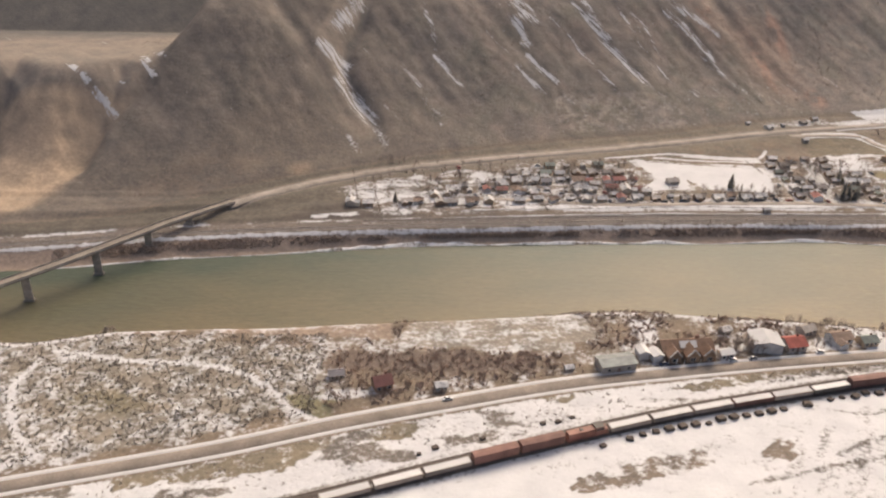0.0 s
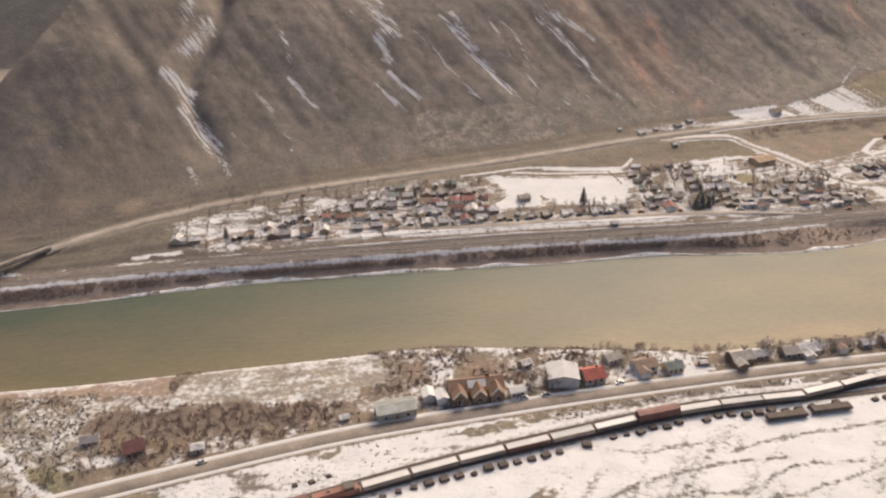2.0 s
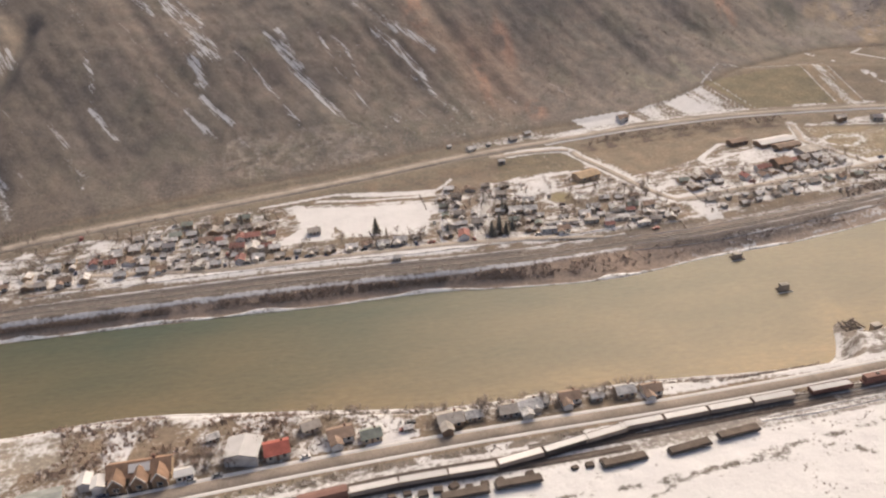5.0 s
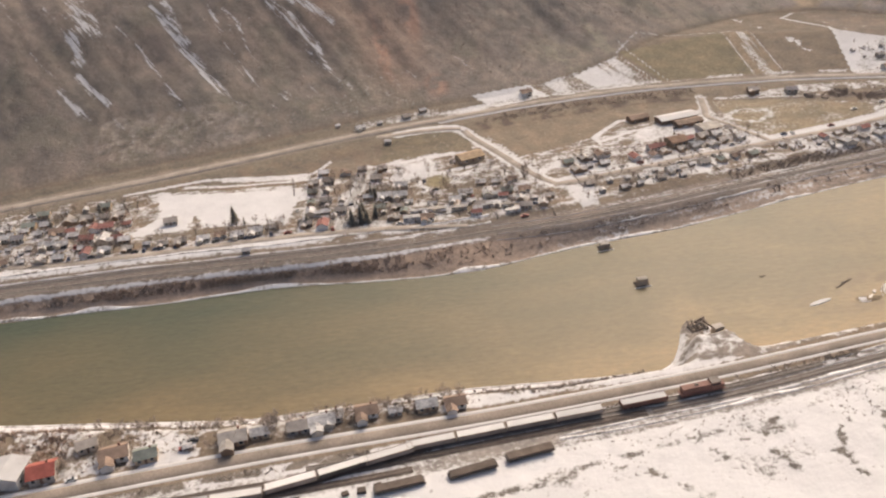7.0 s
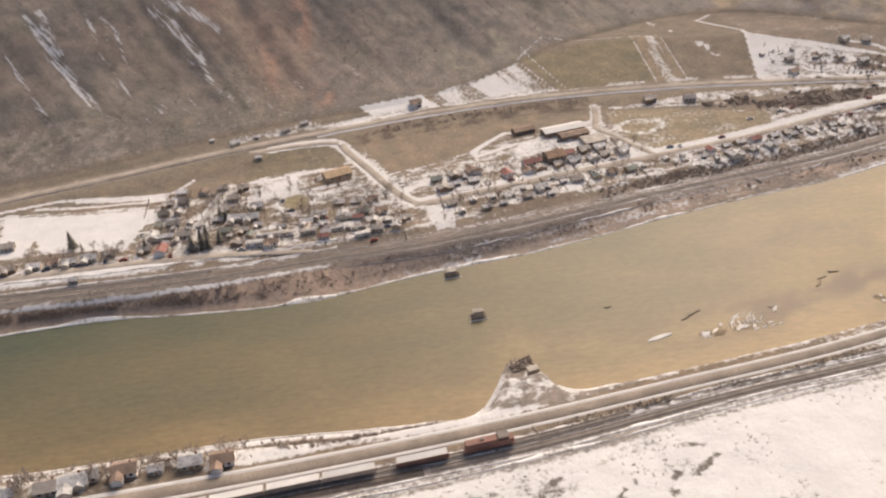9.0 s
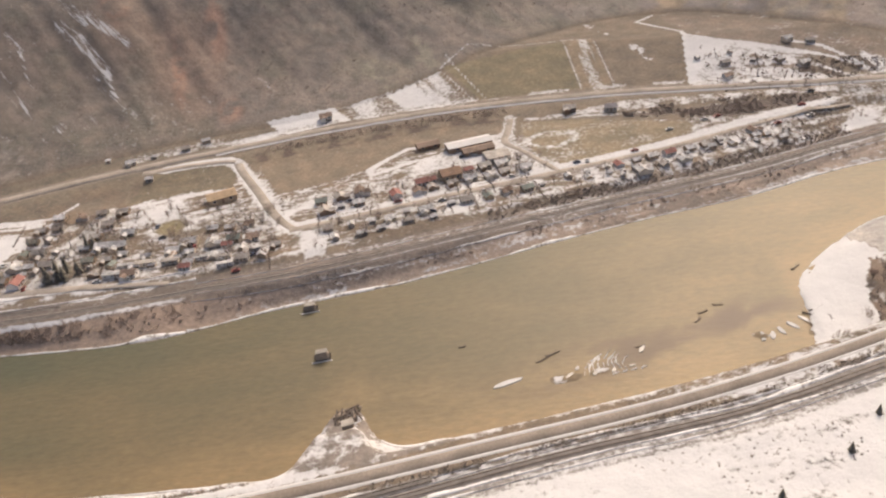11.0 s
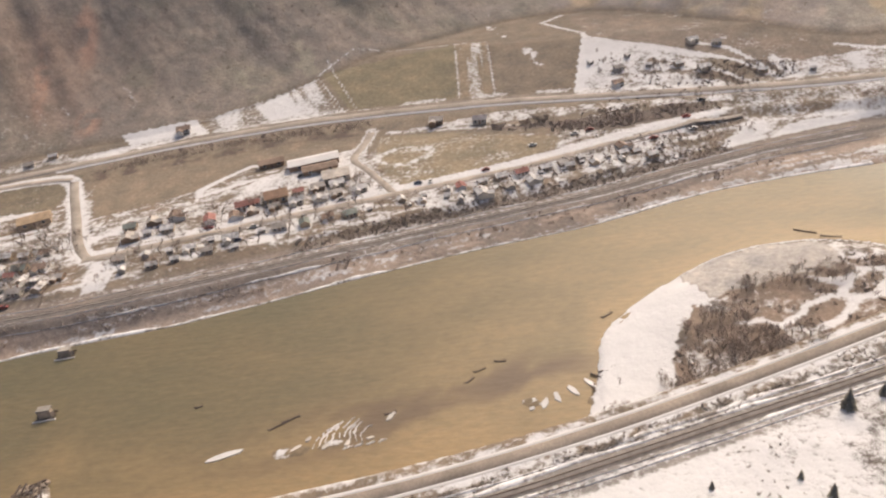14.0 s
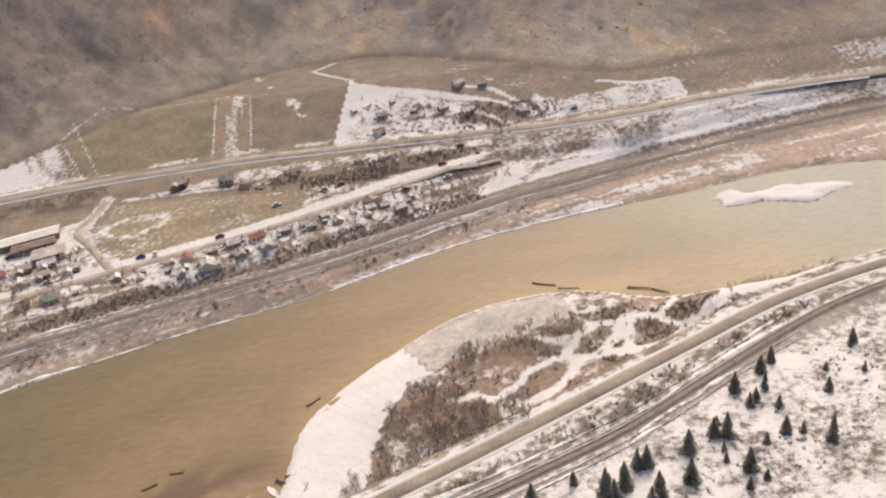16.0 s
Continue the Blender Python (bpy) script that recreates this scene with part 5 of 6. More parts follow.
    for k in range(5):
        bm.faces.new((a[k], a[(k + 1) % 5], b[(k + 1) % 5], b[k]))
    return bm


def settle(o, x, y, turn=0.0, scale=1.0, sink=0.0):
    """Put a first thing in its place on the ground."""
    o.matrix_basis = pose(x, y, z_at(x, y) - sink, 0, 0, turn) @ Matrix.Scale(scale, 4)
    return o


def again(o, x, y, turn=0.0, scale=1.0, sink=0.0):
    keep = o.scale.copy()
    o.scale = (1, 1, 1)
    c = copy_thing(o, pose(x, y, z_at(x, y) - sink, 0, 0, turn) @ Matrix.Scale(scale, 4))
    o.scale = keep
    return c


class Kinds:
    """Places things of some kinds: the first of a kind is built, the rest are copies."""

    def __init__(self, *makers):
        self.makers, self.made = makers, {}

    def put(self, k, x, y, turn=0.0, scale=1.0, sink=0.0):
        k %= len(self.makers)
        if k not in self.made:
            self.made[k] = self.makers[k]()
            return settle(self.made[k], x, y, turn, scale, sink)
        return again(self.made[k], x, y, turn, scale, sink)


MAT_TYRE = plain("tyre_rubber", (0.03, 0.03, 0.03), 0.9)


def car(paint_, label):
    o = new("parked_car")
    bm = boxes((-2.1, 2.1, -0.85, 0.85, 0.35, 0.95))
    bmesh.ops.bevel(bm, geom=bm.edges[:], offset=0.12, segments=1, affect="EDGES")
    part("body", bm, paint_, o)
    bm = bmesh.new()
    a = [bm.verts.new(p) for p in ((-1.3, -0.75, 0.93), (1.1, -0.75, 0.93), (1.1, 0.75, 0.93), (-1.3, 0.75, 0.93))]
    b = [bm.verts.new(p) for p in ((-0.9, -0.62, 1.45), (0.5, -0.62, 1.45), (0.5, 0.62, 1.45), (-0.9, 0.62, 1.45))]
    bm.faces.new(b)
    for k in range(4):
        bm.faces.new((a[k], a[(k + 1) % 4], b[(k + 1) % 4], b[k]))
    part("cabin", bm, MAT_GLASS, o, "dark glazed cabin")
    part("roof", boxes((-0.88, 0.48, -0.6, 0.6, 1.45, 1.5)), paint_, o)
    for x in (-1.3, 1.3):
        for y in (-0.85, 0.85):
            bm = bmesh.new()
            tube(bm, (x, y - 0.1, 0.32), (x, y + 0.1, 0.32), 0.32, 0.32, 10)
            part("wheel", bm, MAT_TYRE, o)
    return tagged(o, label, "car", "parked cars")


def stack(label):
    """A pile of old sleepers and timber."""
    o = new("timber_stack")
    for k in range(4):
        for j in range(4):
            part("timber", boxes((-1.3 + 0.05 * j, 1.3 - 0.04 * k, -0.95 + k * 0.48, -0.95 + k * 0.48 + 0.4, 0.28 * j - 0.1, 0.28 * j + 0.24)), MAT_TIE, o)
    return tagged(o, label, "timber stack", "timber stacks in the yard")


# ---- railways ----
def track(line, a, b, off, label, bed=None):
    xs = np.arange(a, b, 4.0)
    shifted = Line(*[(x, float(line(x)) + off) for x in np.arange(a - 20, b + 40, 20.0)])
    t = strip("railway", xs, shifted, (-1.9, -1.2, 1.2, 1.9), (-0.25, 0.26, 0.26, -0.25), bed or MAT_BALLAST)
    tagged(t, label, "railway", kind="structure")
    for o in (-0.72, 0.72):
        r = strip("rail", xs, shifted, (o - 0.06, o - 0.06, o + 0.06, o + 0.06), (0.26, 0.42, 0.42, 0.26), MAT_STEEL)
        r.parent = t
    return shifted


far_track = track(far_rail, -300, 780, 0.0, "single railway line on a gravel bench above the river")
track(far_rail, -20, 250, 4.6, "siding of the railway line beside the village")
track_a = track(near_rail, -120, 330, 0.0, "railway line on dark ballast beside the highway", MAT_BALLAST_DARK)
track(near_rail, 330, 720, 0.0, "railway line on grey ballast along the river")
track_b = track(near_rail, -120, 260, -4.6, "yard track of the railway with standing wagons", MAT_BALLAST_DARK)
track_c = track(near_rail, 225, 392, 3.6, "passing track of the railway")

link = Line(*[(x, float(near_rail(x)) + d) for x, d in ((160, -4.6), (185, -4.6), (206, -4.6), (234, -0.6), (262, 3.6), (285, 3.6), (300, 3.6))])
track_d = track(link, 206, 264, 0.0, "linking track between the yard and the passing track", MAT_BALLAST_DARK)

# ---- wagons ----
WAGONS = Kinds(lambda: wagon("gondola", MAT_CAR_RUST, "rust-red open gondola wagon filled with snow"), lambda: wagon("gondola", MAT_CAR_GREY, "grey open gondola wagon filled with snow"),
               lambda: wagon("boxcar", MAT_CAR_RUST, "rust-red boxcar with a rusty roof", MAT_CAR_RUST), lambda: wagon("flat", MAT_CAR_DARK, "dark flat wagon loaded with stacked timber"),
               lambda: wagon("loco", MAT_LOCO, "orange-red diesel locomotive standing on the track"), lambda: wagon("gondola", MAT_CAR_DARK, "sooty black open gondola wagon with snow inside"),
               lambda: wagon("loco", MAT_CAR_RUST, "dark red diesel locomotive at the train's head"))


def on_track(k, line, x):
    y, dy = float(line(x)), float(line(x + 1) - line(x - 1)) / 2
    o = WAGONS.put(k, x, y, math.degrees(math.atan(dy)))
    o.matrix_basis = pose(0, 0, 0.42) @ o.matrix_basis
    return o


for k, x in zip((1, 1, 1, 2, 2, 4), (-16.2, -1.4, 13.2, 27.9, 42.7, 57.4)):
    on_track(k, track_b, x)
for k, x in zip((1, 1, 1, 0, 1, 5, 2, 1, 1, 1), 72.2 + 14.9 * np.arange(10)):
    on_track(k, track_b, float(x))
for k, x in zip((1, 1, 1, 1, 0, 6), (262, 277.2, 292.4, 307.6, 328, 347)):
    on_track(k, track_c, x)
for k, x in zip((1, 5, 1), (221.4, 236.2, 249.5)):
    on_track(k, track_d, x)
for k, x, y, turn in ((3, 203, 222, 5), (3, 219, 224, 5), (3, 252, 228.5, 8), (3, 273, 231, 12), (3, 290, 235, 10)):
    WAGONS.put(k, x, y, turn)

# ---- houses of the village ----
W_, R_ = MAT_WALLS, ROOFS
VILLAGE = Kinds(
    lambda: house(8.5, 6.2, 2.5, 1.7, W_[0], R_["snow"], "cream house with a snow-covered gable roof", 1, group="village houses"),
    lambda: house(7.5, 6.0, 2.5, 1.6, W_[1], R_["grey"], "grey house with a dark shingle roof", group="village houses"),
    lambda: house(8.0, 6.0, 2.5, 1.6, W_[3], R_["brown"], "white house with a brown shingle roof", 1, group="village houses"),
    lambda: house(7.0, 5.6, 2.4, 1.5, W_[4], R_["snow"], "small tan house with snow on its roof", group="village houses"),
    lambda: house(8.0, 6.0, 2.5, 1.6, W_[3], R_["maroon"], "white house with a maroon roof", group="village houses"),
    lambda: house(7.6, 6.0, 2.5, 1.5, W_[2], R_["slate"], "brown house with a slate-grey metal roof", 1, group="village houses"),
    lambda: house(4.2, 3.4, 2.1, 1.0, W_[1], R_["snow"], "small grey shed with snow on its roof", 0, False, "shed", "shed", "village sheds"),
    lambda: house(7.5, 6.0, 2.5, 1.6, W_[0], R_["blue"], "cream house with a dark blue metal roof", group="village houses"),
    lambda: house(7.5, 6.0, 2.5, 1.6, W_[4], R_["green"], "tan house with a faded green roof", group="village houses"),
)
HOMES = Kinds(lambda: mobile_home(W_[3], R_["snow"], "long white mobile home with snow on its roof"), lambda: mobile_home(W_[1], R_["tin"], "long grey mobile home with a tin roof"),
              lambda: mobile_home(W_[0], R_["slate"], "long cream mobile home with a slate-grey roof"))
CONIFERS = Kinds(lambda: conifer(1, 9.0, 2.3, "tall dark spruce standing alone on the snow"), lambda: conifer(2, 6.5, 1.7, "dark young pine on the snowy slope"), lambda: conifer(3, 7.5, 1.3, "slender dark spruce between the houses"))
TREES = Kinds(lambda: bare_tree(1, 6.5, MAT_TWIG, "leafless grey-brown tree with a loose twiggy crown"), lambda: bare_tree(2, 5.0, MAT_TWIG, "small leafless tree with a spreading crown"),
              lambda: bare_tree(3, 5.5, MAT_RUST_TWIG, "leafless tree with rust-brown twigs"), lambda: bare_tree(4, 8.0, MAT_TWIG, "tall leafless cottonwood by the water"))
rnd = random.Random(7)


def row(line, off, a, b, step, kinds, jitter=1.5, skip=0.1, turn=0.0, maker=None, size=(0.6, 0.86)):
    x = a
    step = step * 0.8
    while x < b:
        if rnd.random() > skip:
            px, py = x + rnd.uniform(-1, 1) * jitter, float(line(x)) + off + rnd.uniform(-1, 1) * jitter
            slope = math.degrees(math.atan(float(line(x + 2) - line(x - 2)) / 4))
            (maker or VILLAGE).put(rnd.choice(kinds), px, py, slope + turn + rnd.choice((0, 0, 90)) + rnd.uniform(-4, 4), rnd.uniform(*size) * np.interp(x, [150, 480], [1.0, 0.82]))
        x += step


MIX = (0, 0, 0, 1, 2, 3, 3, 3, 5, 5, 6, 6, 8, 4)
RED = (0, 0, 2, 3, 4, 4, 5, 7, 6)
row(far_rail, 22, -26, 132, 11.0, MIX)
row(far_rail, 29.5, 0, 130, 9.0, (6, 6, 3), 2.0, 0.35, size=(0.5, 0.8))
row(far_rail, 40.5, 34, 130, 9.0, (6, 6, 3), 2.0, 0.35, size=(0.5, 0.8))
row(far_rail, 51.5, 50, 130, 9.0, (6, 6, 3), 2.0, 0.35, size=(0.5, 0.8))
row(far_rail, 35, 28, 132, 10.5, RED)
row(far_rail, 46, 45, 132, 10.5, RED)
row(far_rail, 57, 62, 130, 11.0, MIX)
row(far_rail, 68, 84, 132, 12.0, MIX, skip=0.25)
row(street_line, 8, 134, 205, 10.5, MIX)
row(street_line, 8, 216, 228, 11, MIX)
row(street_line, 8, 238, 262, 11, MIX)
for off in (20, 31, 42, 53):
    row(street_line, off, 217, 229 + off * 0.16, 9.0, MIX, 0.6)
    row(street_line, off, 240 + off * 0.16, 262, 9.0, MIX, 0.6, skip=0.2)
row(street_line, 64, 222, 262, 13, MIX, skip=0.2)
for off in (6, 12.5, 19):
    row(street_line, off, 266, 328, 13.5, (0, 1, 2, 0), 1.8, 0.3, 4, HOMES, (0.6, 0.82))
    row(street_line, off + 3, 262, 330, 14, MIX, 2.5, 0.3, size=(0.5, 0.8))
row(street_line, 14, 216, 330, 9.0, (6, 6, 3), 2.5, 0.35, size=(0.45, 0.75))
row(street_line, 26, 218, 262, 8.0, (6, 6, 3), 2.0, 0.35, size=(0.45, 0.75))
row(street_line, 28, 292, 326, 11, MIX)
row(street_line, 40, 300, 318, 10, MIX)
row(east_line, 10, 347, 440, 10.5, MIX)
row(east_line, 21, 347, 372, 11, MIX)
row(east_line, 19, 395, 432, 11, MIX, skip=0.3)
row(east_line, -9, 352, 446, 10.5, MIX)
row(east_line, -17, 356, 400, 12, (6, 3, 1), skip=0.3)
row(east_line, -12, 458, 566, 7.0, (6, 6, 6, 3), 2.2, 0.3, size=(0.45, 0.75))
row(east_line, -7, 458, 560, 10.0, MIX + (6, 6))
row(east_line, -16, 470, 566, 12.0, (6, 6, 3, 0, 1), skip=0.3)
for x, y, turn, k in ((150, 418, 8, 1), (190, 383, 0, 6), (241, 508, 15, 0), (252, 512, 15, 6), (268, 517, 18, 1), (278, 523, 14, 3), (256, 486, 5, 6), (228, 512, 10, 6), (342, 535, 8, 2), (471, 506, -8, 5),
                      (491, 500, -8, 7), (392, 443, 14, 4), (560, 530, 10, 1), (574, 528, -20, 6), (587, 524, 15, 3), (597, 517, 5, 0), (557, 517, 10, 2), (548, 540, 30, 6), (598, 542, 10, 0),
                      (608, 536, -15, 1), (566, 540, 40, 6), (620, 506, -10, 3), (640, 500, -15, 6)):
    VILLAGE.put(k, x, y, turn, 0.6 if y > 505 and x < 300 else 0.8 if x < 520 else 0.6)

# the school and its gymnasium
school = house(22, 8, 2.4, 0.9, W_[2], R_["white"], "long brown school hall with a flat snowy roof", 0, False, "school_hall", "school")
settle(school, 416, 479, 12)
annex = house(11, 6, 2.2, 1.0, W_[2], R_["brown"], "low brown school wing with a shingle roof", 0, False, "school_wing", "school")
settle(annex, 396, 484, 14)
low_wing = house(15, 6, 2.2, 0.8, W_[2], R_["brown"], "low brown school wing beside the snowy hall", 0, False, "school_wing", "school")
settle(low_wing, 420, 471, 12)
hall = house(11, 9, 2.3, 0.8, W_[1], R_["slate"], "grey hall with a wide slate-coloured metal roof", 0, False, "community_hall", "hall")
settle(hall, 428, 462, 12)
club = house(13, 8.5, 2.6, 1.3, W_[4], R_["tan"], "low hall with a wide tan roof by the playing field", 0, False, "community_hall", "hall")
settle(club, 298, 455, 20)
shop = house(9, 8, 3.0, 1.6, W_[4], R_["orange"], "tan house with an orange-brown hipped roof", 0, True, "house", "house")
settle(shop, 405, 447, 14)

# ---- houses between the highway and the river ----
big = house(9.5, 10.5, 3.8, 1.2, W_[3], R_["white"], "large white house with a pale snowy roof", 0, False)
settle(big, 135.5, 252, 84)
red = house(7.5, 7.0, 2.6, 1.8, W_[1], R_["red"], "small house with a bright red metal roof")
settle(red, 146, 251.5, 10)
long_shed = house(13, 7, 3.2, 0.9, W_[1], R_["steel"], "long storage shed with a blue-grey metal roof", 0, False, "shed", "shed")
settle(long_shed, 76, 239.5, 11)
def lodge_house():
    """A long lodge with three cross gables to the road, pale bargeboards and snow left on its roof."""
    o = new("lodge")
    w, d, h, ridge = 19.0, 7.5, 3.2, 5.6
    part("wall", gable_body(w, d, h, ridge), W_[4], o)
    for side in (-1, 1):
        part("roof", roof_slab(w, d, h, ridge, side), R_["orange"], o)
    snow_patch = part("roof_snow", boxes((-3.0, 3.4, -0.2, 2.6, -0.1, 0.09)), MAT_SNOW, o, "patch of snow left on the roof")
    snow_patch.matrix_basis = pose(0, -3.0, h + 0.85, math.degrees(math.atan((ridge - h) / (d / 2))), 0, 0)
    for x in (-6.4, 0.4, 6.6):
        wing = part("gable", gable_body(5.0, 4.6, h, h + 2.6), W_[2], o)
        wing.matrix_basis = pose(x, -d / 2 - 1.2, 0, 0, 0, 90)
        for side in (-1, 1):
            r = part("gable_roof", roof_slab(5.0, 4.6, h, h + 2.6, side), R_["orange"], o)
            r.matrix_basis = pose(x, -d / 2 - 1.2, 0, 0, 0, 90)
            board = part("bargeboard", boxes((-0.2, 3.6, -0.12, 0.12, -0.18, 0.22)), MAT_TRIM, wing)
            board.matrix_basis = pose(-2.95, 0, h + 2.72, 0, 0, 90 * side) @ pose(0, 0, 0, 0, 48.5, 0)
        window(wing, -2.53, 0, 1.0, 1.6, 1.2, "y")
    part("porch", boxes((-9.5, 9.5, -d / 2 - 4.6, -d / 2 - 3.6, -0.4, 0.25)), MAT_TIE, o)
    for k in range(7):
        part("porch_post", boxes((-9.2 + 3.05 * k, -9.05 + 3.05 * k, -d / 2 - 4.5, -d / 2 - 4.35, 0.2, 2.4)), MAT_TRIM, o)
    part("chimney", boxes((4.0, 4.9, 0.4, 1.3, h, ridge + 1.0)), MAT_BRICK, o)
    return tagged(o, "brown lodge with three pale-edged gables and a porch", "lodge")


settle(lodge_house(), 104, 249, 4)
for x, y, turn in ((87.5, 246.5, 96), (92, 244.6, 100), (118, 245, 10)):
    cabin = house(5.0, 3.6, 2.8, 0.8, W_[3], R_["white"], "small white cabin with a snowy roof beside the lodge", 0, False, "cabin", "cabin", "cabins by the lodge")
    settle(cabin, x, y, turn)
old_red = house(6.0, 5.0, 3.0, 2.2, W_[2], R_["maroon"], "old maroon-roofed house among bare trees")
settle(old_red, -7, 228, 20)
for x, y, turn, k, s in ((166, 256, 12, 2, 1.0), (176, 254, 10, 8, 0.85), (202, 257, 8, 5, 1.05), (210, 258.5, 6, 3, 0.8), (222, 259, 5, 1, 0.9), (229, 260, 8, 0, 0.9), (232, 262, 8, 0, 0.8), (243, 262, 4, 2, 0.85),
                         (252, 261, 4, 6, 0.9), (262, 262, 4, 3, 0.9), (271, 261.5, 4, 2, 0.8), (-23, 235, 10, 7, 0.7), (13, 227, 10, 6, 0.9), (59, 238, 10, 6, 0.7),
                         (156, 262, 20, 1, 0.8), (124, 262, 20, 6, 0.9), (188, 256, 10, 6, 0.6)):
    VILLAGE.put(k, x, y, turn, s)


# ---- the road bridge ----
def bridge():
    o = new("road_bridge")
    pts = [(-86, 383), (-98, 371), (-111, 358), (-130, 335), (-147, 315), (-164, 297), (-190, 270), (-215, 246)]
    def slab(half0, half1, z0, z1):
        bm = bmesh.new()
        last = None
        for i, (x, y) in enumerate(pts):
            a, b = pts[max(i - 1, 0)], pts[min(i + 1, len(pts) - 1)]
            d = Vector((b[0] - a[0], b[1] - a[1], 0)).normalized()
            n = Vector((-d.y, d.x, 0))
            ring = [bm.verts.new(Vector((x, y, 0)) + n * o_ + Vector((0, 0, z))) for o_, z in ((half0, z0), (half1, z0), (half1, z1), (half0, z1))]
            if last:
                for k in range(4):
                    bm.faces.new((last[k], last[(k + 1) % 4], ring[(k + 1) % 4], ring[k]))
            else:
                bm.faces.new(ring)
            last = ring
        bm.faces.new(list(reversed(last)))
        bmesh.ops.recalc_face_normals(bm, faces=bm.faces)
        return bm
    part("deck", slab(-2.5, 2.5, 11.7, 12.2), MAT_CONCRETE, o)
    part("roadway", slab(-2.1, 2.1, 12.2, 12.26), MAT_ROAD, o)
    for s in (-2.45, 2.25):
        part("parapet", slab(s, s + 0.2, 12.2, 12.9), MAT_CONCRETE, o)
    for s in (-1.6, 1.2):
        part("girder", slab(s, s + 0.4, 10.9, 11.7), MAT_CAR_DARK, o)
    for x, y, z in ((-157, 304.5, -2.5), (-136, 328, -2.5), (-119, 348.5, 1), (-178, 282.5, -2.5), (-104, 365, 5)):
        pier = part("pier", boxes((x - 1.7, x + 1.7, y - 0.45, y + 0.45, z, 10.9)), MAT_CONCRETE, o)
        part("footing", boxes((x - 2.2, x + 2.2, y - 1.0, y + 1.0, z - 0.5, z + 3.4)), MAT_CONCRETE, pier)
    return tagged(o, "concrete road bridge with slender piers across the river", "bridge")


bridge()


# ---- in the river ----
def old_pier(x, y, high, turn):
    o = new("old_bridge_pier")
    bm = boxes((-1.7, 1.7, -1.0, 1.0, -3.0, high))
    for k in (-1, 1):
        v = [bm.verts.new(p) for p in ((k * 1.7, -1.0, -3), (k * 3.0, 0, -3), (k * 1.7, 1.0, -3), (k * 1.7, -1.0, high * 0.8), (k * 2.5, 0, high * 0.8), (k * 1.7, 1.0, high * 0.8))]
        bm.faces.new((v[0], v[1], v[4], v[3]))
        bm.faces.new((v[1], v[2], v[5], v[4]))
        bm.faces.new((v[3], v[4], v[5]))
    part("shaft", bm, MAT_OLD_STONE, o)
    part("cap", boxes((-2.0, 2.0, -1.25, 1.25, high, high + 0.5)), MAT_CONCRETE, o)
    for k in range(3):
        part("crib_timber", boxes((-2.9, 2.9, -1.95 + 1.7 * k, -1.45 + 1.7 * k, -0.5, 0.45)), MAT_TIE, o)
    part("ice_collar", boxes((-3.6, 3.2, -2.3, -1.9, -0.4, 0.25)), MAT_SNOW, o, "rim of snow and ice round the foot")
    o.matrix_basis = pose(x, y, 0, 0, 0, turn)
    return tagged(o, "weathered old bridge pier standing in the river", "bridge pier", "old bridge piers")


old_pier(353, 333, 2.6, 6)
old_pier(346, 364.5, 2.2, 6)
crib = new("timber_abutment")
rnd_c = random.Random(31)
for k in range(9):
    beam = part("beam", boxes((-3.6, 3.6, -0.22, 0.22, -0.2, 0.25)), MAT_TIE if k % 3 else MAT_OLD_STONE, crib)
    beam.matrix_basis = pose(rnd_c.uniform(-0.8, 0.8), -3.0 + 0.75 * k, 0.3 + 0.25 * (k % 3), rnd_c.uniform(-8, 8), rnd_c.uniform(-6, 6), rnd_c.uniform(-24, 24))
for k in range(5):
    beam = part("crossbeam", boxes((-0.2, 0.2, -3.2, 3.2, -0.2, 0.22)), MAT_TIE, crib)
    beam.matrix_basis = pose(-3.4 + 1.7 * k, rnd_c.uniform(-0.6, 0.6), 1.0 + 0.2 * (k % 2), rnd_c.uniform(-7, 7), 0, rnd_c.uniform(-18, 18))
for k in range(14):
    bm = boxes((-0.7, 0.7, -0.6, 0.6, -0.5, 0.5))
    bmesh.ops.bevel(bm, geom=bm.edges[:], offset=0.25, segments=1, affect="EDGES")
    stone = part("stone", bm, MAT_OLD_STONE, crib)
    stone.matrix_basis = pose(rnd_c.uniform(-4.2, 4.2), rnd_c.uniform(-4.5, 3.5), rnd_c.uniform(-0.2, 0.5), rnd_c.uniform(0, 90), rnd_c.uniform(0, 90), rnd_c.uniform(0, 90)) @ Matrix.Scale(rnd_c.uniform(0.7, 1.3), 4)
crib.matrix_basis = pose(363.5, 299, 1.2, 0, 0, 8)
tagged(crib, "collapsed dark timber abutment of an old bridge", "abutment")


block = new("concrete_block")
part("face", boxes((-1.7, 1.7, -1.2, 1.2, -2.0, 2.6)), MAT_WALLS[4], block, "tan weathered concrete face")
part("coping", boxes((-1.85, 1.85, -1.35, 1.35, 2.6, 2.9)), MAT_CONCRETE, block)
settle(block, 365.5, 287, 12)
tagged(block, "tan concrete block of the old bridge beside the spit", "concrete block")


def log(x, y, long, turn, z=0.0):
    o = new("drift_log")
    bm = bmesh.new()
    tube(bm, (-long / 2, 0, 0), (long / 2, 0, 0.1), 0.28, 0.16, 7)
    for k in (-0.2, 0.15, 0.35):
        tube(bm, (k * long, 0, 0.05), (k * long + 0.7, 0.9 * (1 if k > 0 else -1), 0.5), 0.1, 0.03, 4)
    part("trunk", bm, MAT_BARK, o)
    bm = bmesh.new()
    for a in range(5):
        tube(bm, (-long / 2, 0, 0), (-long / 2 - 0.5, math.cos(a * 1.25) * 0.8, math.sin(a * 1.25) * 0.6), 0.14, 0.04, 4)
